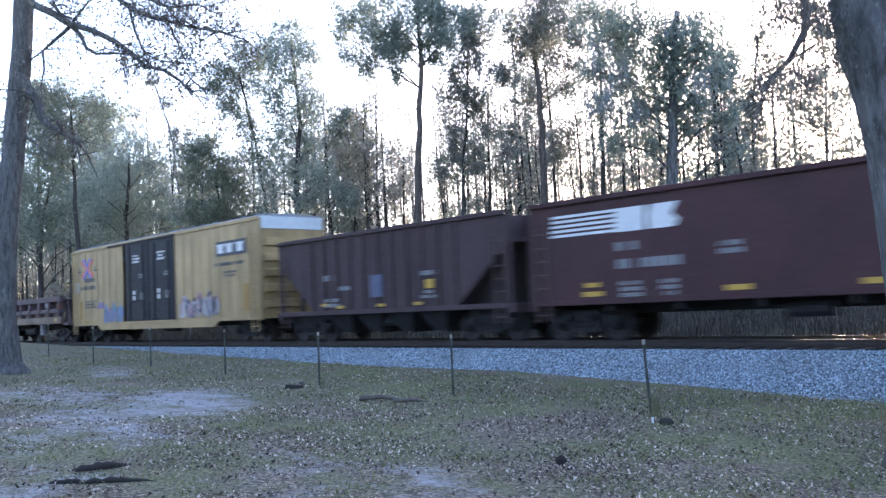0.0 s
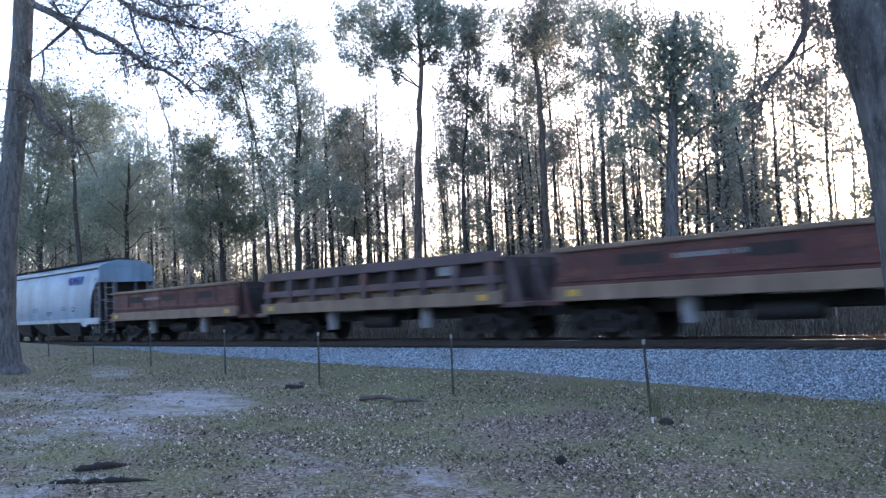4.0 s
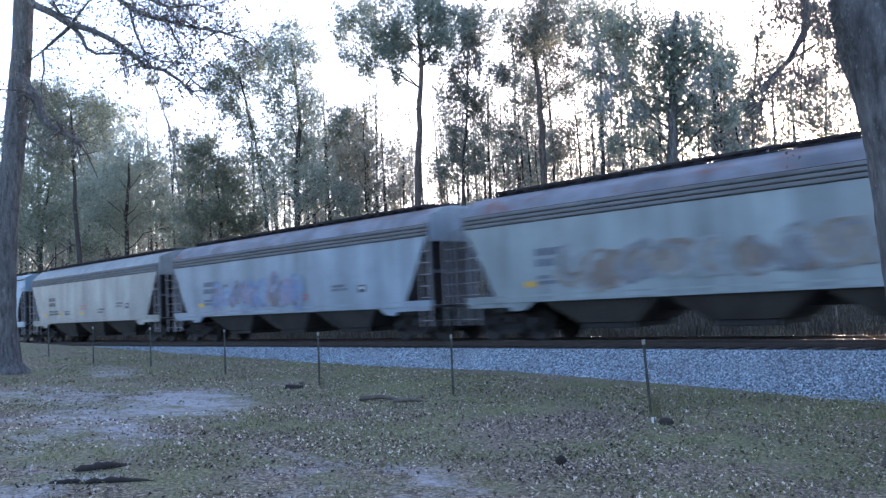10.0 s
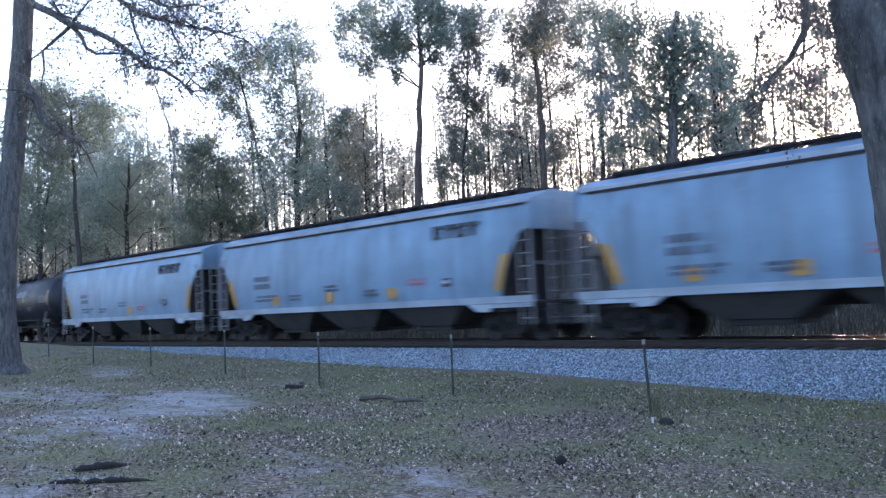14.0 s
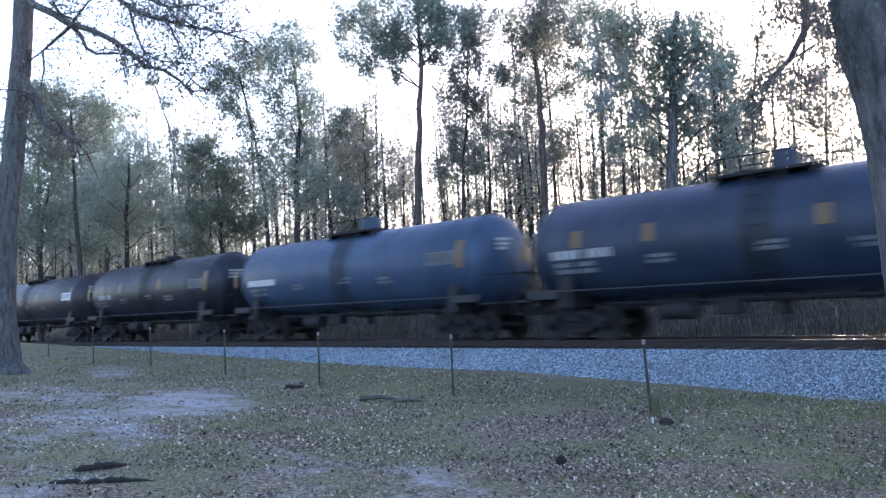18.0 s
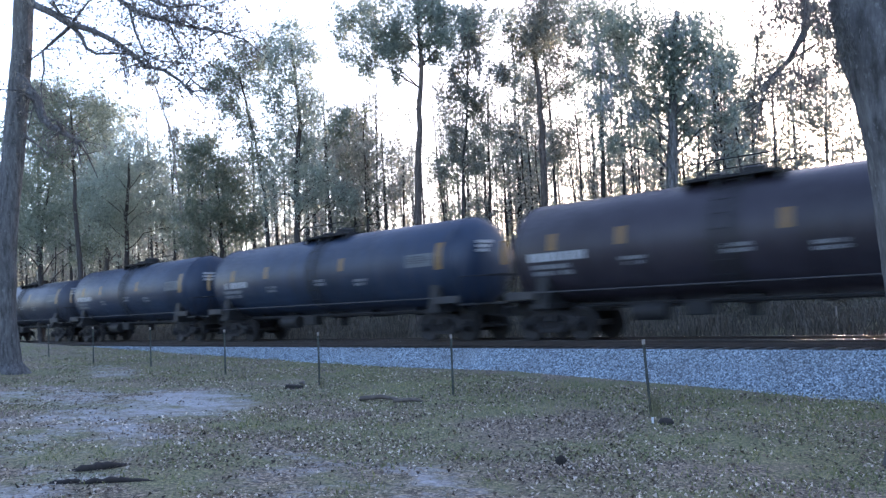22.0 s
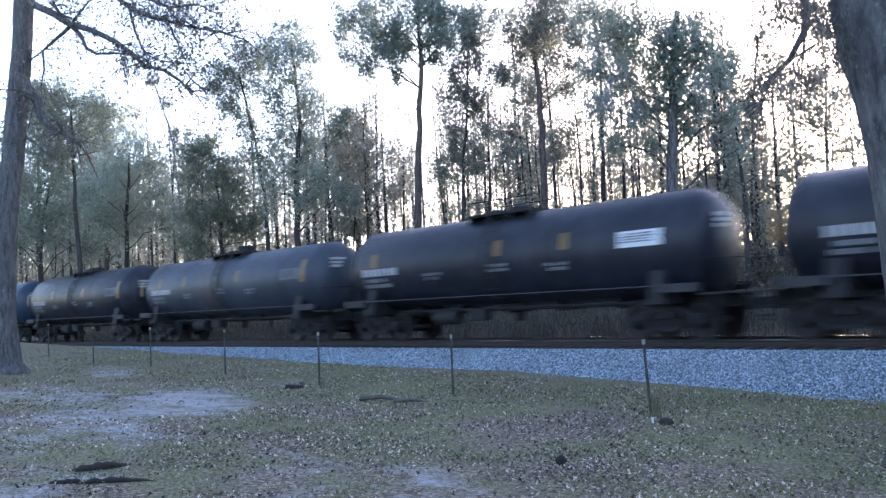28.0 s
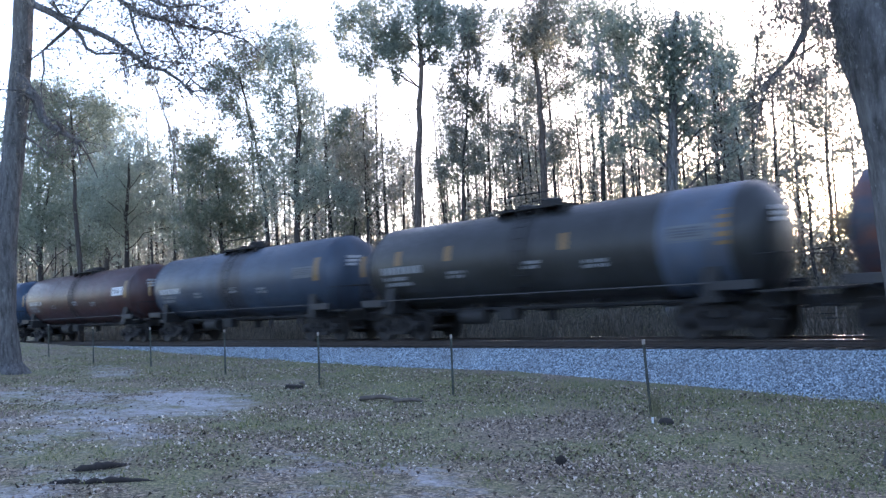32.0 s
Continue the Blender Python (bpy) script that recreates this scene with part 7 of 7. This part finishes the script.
# ---- dead leaves and grass on the yard ----
def yard_cover():
    rng = np.random.default_rng(41)
    n = 340000
    x, y = -40 + 42 * rng.random(n) ** 0.5, -19.5 + 15.2 * rng.random(n)
    x, y = x + np.abs(rng.normal(0, 3.5, n)) * (x > -3), y - np.abs(rng.normal(0, 2.5, n)) * (y < -17.5)
    sand = np.zeros(n)
    for cx, cy, rx, ry, turn, bare in SAND:
        ca, sa = math.cos(radians(turn)), math.sin(radians(turn))
        p, q = ((x - cx) * ca + (y - cy) * sa) / rx, ((y - cy) * ca - (x - cx) * sa) / ry
        sand = np.maximum(sand, bare * (1.0 - p * p - q * q))
    den = np.array([noise.noise((a * 0.6, b * 0.6, 5)) + 0.7 * noise.noise((a * 2.6, b * 2.6, 8)) for a, b in zip(x, y)])
    keep = (rng.random(n) < 0.5 + 1.0 * den) & (rng.random(n) > np.minimum(sand * 1.3, 0.8))
    x, y = x[keep], y[keep]
    n = len(x)
    c = np.stack((x, y, [ground_z(a, b) + 0.012 for a, b in zip(x, y)]), 1)
    s = 0.0085 + 0.02 * rng.random((n, 1)) ** 1.9
    a = rng.random(n) * 6.283
    t = rng.normal(0, 0.45, (n, 2))
    u = np.stack((np.cos(a), np.sin(a), t[:, 0]), 1) * s
    w = np.stack((-np.sin(a), np.cos(a), t[:, 1]), 1) * s * 0.8
    c[:, 2] += np.abs(u[:, 2]) * 0.6
    dead = leafy("dead_leaves", [(0.022, 0.017, 0.014), (0.11, 0.08, 0.058), (0.3, 0.235, 0.175), (0.8, 0.7, 0.58)], 0.1, 0.8)
    tagged(new("leaf_litter", leaf_mesh("leaf_litter", c, u, w, dead)), "dead brown oak leaves strewn over the ground", "leaves", kind="stuff")
    n = 110000
    x, y = -44 + 47 * rng.random(n) ** 0.6, -19.0 + 15.0 * rng.random(n)
    x, y = x + np.abs(rng.normal(0, 3.5, n)) * (x > -2), y - np.abs(rng.normal(0, 2.5, n)) * (y < -17.5)
    sand = np.zeros(n)
    for cx, cy, rx, ry, turn, bare in SAND:
        ca, sa = math.cos(radians(turn)), math.sin(radians(turn))
        p, q = ((x - cx) * ca + (y - cy) * sa) / rx, ((y - cy) * ca - (x - cx) * sa) / ry
        sand = np.maximum(sand, bare * (1.2 - p * p - q * q))
    den = np.array([noise.noise((a * 0.3, b * 0.3, 2)) + 0.7 * noise.noise((a * 1.3, b * 1.3, 4)) for a, b in zip(x, y)]) + 0.5 * np.exp(-((y + 6.0) / 2.2) ** 2)
    keep = (rng.random(n) < 0.35 + 1.1 * den) & (sand < 0.15 + 0.3 * rng.random(n))
    x, y = x[keep], y[keep]
    n = len(x)
    h = 0.015 + 0.035 * rng.random(n) ** 2
    z = np.array([ground_z(a, b) for a, b in zip(x, y)])
    a = rng.random(n) * 6.283
    lean = rng.normal(0, 0.5, (n, 2)) * h[:, None]
    u = np.stack((lean[:, 0], lean[:, 1], h), 1)
    w = np.stack((np.cos(a), np.sin(a), np.zeros(n)), 1) * 0.009
    grass = leafy("short_grass", [(0.085, 0.115, 0.04), (0.16, 0.18, 0.065), (0.31, 0.27, 0.13)], 0.2, 0.7)
    tagged(new("grass", quads_mesh("grass", np.stack((x, y, z + h * 0.8), 1), u, w, grass)), "thin short winter grass", "grass", kind="stuff")


yard_cover()


# ---- small things lying in the yard ----
def yard_things():
    dark = plain("damp_dark_wood", (0.03, 0.024, 0.022), 0.9, 12, 0.4)
    rng = np.random.default_rng(9)
    for ends, r in ((((-9.62, -16.2), (-9.3, -15.85), (-9.47, -15.5)), 0.045), (((-8.78, -16.4), (-8.62, -16.05), (-8.35, -15.7)), 0.03), (((-9.0, -16.6), (-8.9, -16.45), (-8.8, -16.3)), 0.03)):
        pts = []
        for k in range(13):
            t = k / 12
            p = [(1 - t) ** 2 * ends[0][q] + 2 * t * (1 - t) * ends[1][q] + t * t * ends[2][q] for q in (0, 1)]
            pts.append((p[0] + rng.normal(0, 0.012), p[1] + rng.normal(0, 0.012), ground_z(p[0], p[1]) - 0.01 + 0.03 * math.sin(t * 3.1) + rng.normal(0, 0.008)))
        th = thing("surface_root", "dark gnarled root breaking through the soil", "root")
        part("root", Geo().tube(pts, [r * (0.3 + 0.9 * math.sin(3.14 * (0.08 + 0.85 * k / 12))) * rng.uniform(0.75, 1.2) for k in range(13)], 8), dark, th, smooth=60)
    th = thing("pine_cone", "dark fallen pine cone in the grass", "pine cone", "", (-5.89, -12.02, ground_z(-5.89, -12.02)))
    for k in range(7):
        z = 0.012 + k * 0.017
        r = 0.055 * math.sin(0.5 + k * 0.38)
        part("scale_ring", Geo().loft([[(r * (1 + 0.25 * (i % 2)) * math.cos(i * 0.5236), r * (1 + 0.25 * (i % 2)) * math.sin(i * 0.5236), z + dz) for i in range(12)] for dz in (0, 0.016)]), dark, th)
    th = thing("wood_block", "dark weathered block of wood near the fence", "log", "", (-15.9, -8.7, ground_z(-15.9, -8.7)))
    part("block", Geo().box(-0.2, 0.2, -0.07, 0.07, -0.02, 0.1, 0.02), dark, th)
    th.rotation_euler = (0, 0.1, 0.7)
    for x0, y0, x1, y1, r in ((-13.1, -9.05, -12.3, -8.75, 0.05), (-12.2, -8.95, -11.6, -8.75, 0.04), (-16.5, -8.1, -16.2, -8.2, 0.035)):
        th = thing("fallen_branch", "grey broken branch lying in the grass", "branch")
        g = Geo().tube([(x0, y0, ground_z(x0, y0) + r), ((x0 + x1) / 2, (y0 + y1) / 2 + 0.06, ground_z(x0, y0) + r + 0.03), (x1, y1, ground_z(x1, y1) + r)], [r, r * 0.9, r * 0.6], 8)
        part("stick", g, plain("grey_dead_wood", (0.12, 0.1, 0.085), 0.9, 10, 0.4), th, smooth=50)
    rng = np.random.default_rng(77)
    for x, y, h, n in ((-7.15, -7.75, 0.5, 26), (-18.9, -8.2, 0.55, 8), (-15.5, -8.2, 0.35, 10), (-15.0, -7.2, 0.3, 8)):
        th = thing("weed", "thin dry weed stalks by the fence", "weed", "", (x, y, ground_z(x, y)))
        g = Geo()
        for k in range(n):
            a, l = rng.random() * 6.283, h * rng.uniform(0.4, 1.0)
            o = rng.normal(0, 0.06, 2)
            g.tube([(o[0], o[1], -0.02), (o[0] + 0.1 * l * math.cos(a), o[1] + 0.1 * l * math.sin(a), l * 0.6), (o[0] + 0.35 * l * math.cos(a), o[1] + 0.35 * l * math.sin(a), l)], [0.005, 0.004, 0.002], 4, caps=False)
        tagged(part("tuft", g, plain("dry_stalk", (0.16, 0.15, 0.08), 0.8, 10, 0.3), th), kind="stuff")
    th = thing("marker_tag", "small white marker stake beside the fence post", "marker", "", (-6.85, -8.35, ground_z(-6.85, -8.35)))
    part("tag", Geo().box(-0.02, 0.02, -0.003, 0.003, -0.05, 0.1, 0.0), MARK_WHITE, th)
    th = thing("rock", "dark stone beside the white marker", "rock", "", (-6.65, -8.3, ground_z(-6.65, -8.3)))
    part("stone", Geo().loft([[(0.13 * k * math.cos(i * 0.785) * (1 + 0.15 * math.sin(i * 3)), 0.09 * k * math.sin(i * 0.785), z) for i in range(8)] for k, z in ((1, -0.02), (1.05, 0.04), (0.7, 0.09), (0.2, 0.1))]), dark, th, smooth=50)
    for x, y in ((-9.0, 6.0), (-14.2, 6.0)):
        th = thing("far_stake", "thin pale stake on the far side of the line", "post", "", (x, y, ground_z(x, y)))
        part("stake", Geo().box(-0.02, 0.02, -0.02, 0.02, -0.1, 1.0 if x > -10 else 0.5), POST_TIP, th)


yard_things()


# ---- what moves: the train rolls by at an even pace ----
def train_place(t):
    """Way rolled since the start, in metres."""
    nodes = [(0, 19.16), (6, 19.19), (14, 19.34), (20, 19.46), (26, 19.47), (32, 19.44)]
    s = 0.0
    for (t0, v0), (t1, v1) in zip(nodes, nodes[1:]):
        d = min(max(t - t0, 0.0), t1 - t0)
        s += v0 * d + (v1 - v0) * d * d / (2 * (t1 - t0))
    return s


def motions():
    times = [0, 4, 8, 12, 16, 20, 24, 28, 32]
    for car, mid in CARS:
        walk(car, [(t, pose(mid + train_place(t), 0, 0)) for t in times])
    # all wheelsets turn alike: one of them is keyed, the rest share its keys
    first = WHEELSETS[0]
    walk(first, [(i / FPS, Matrix.Rotation(train_place(i / FPS) / 0.457, 4, "Y")) for i in range(32 * FPS + 1)])
    act, slot = first.animation_data.action, first.animation_data.action_slot
    for ws in WHEELSETS[1:]:
        ws.rotation_mode = "QUATERNION"
        ad = ws.animation_data_create()
        ad.action, ad.action_slot = act, slot


motions()
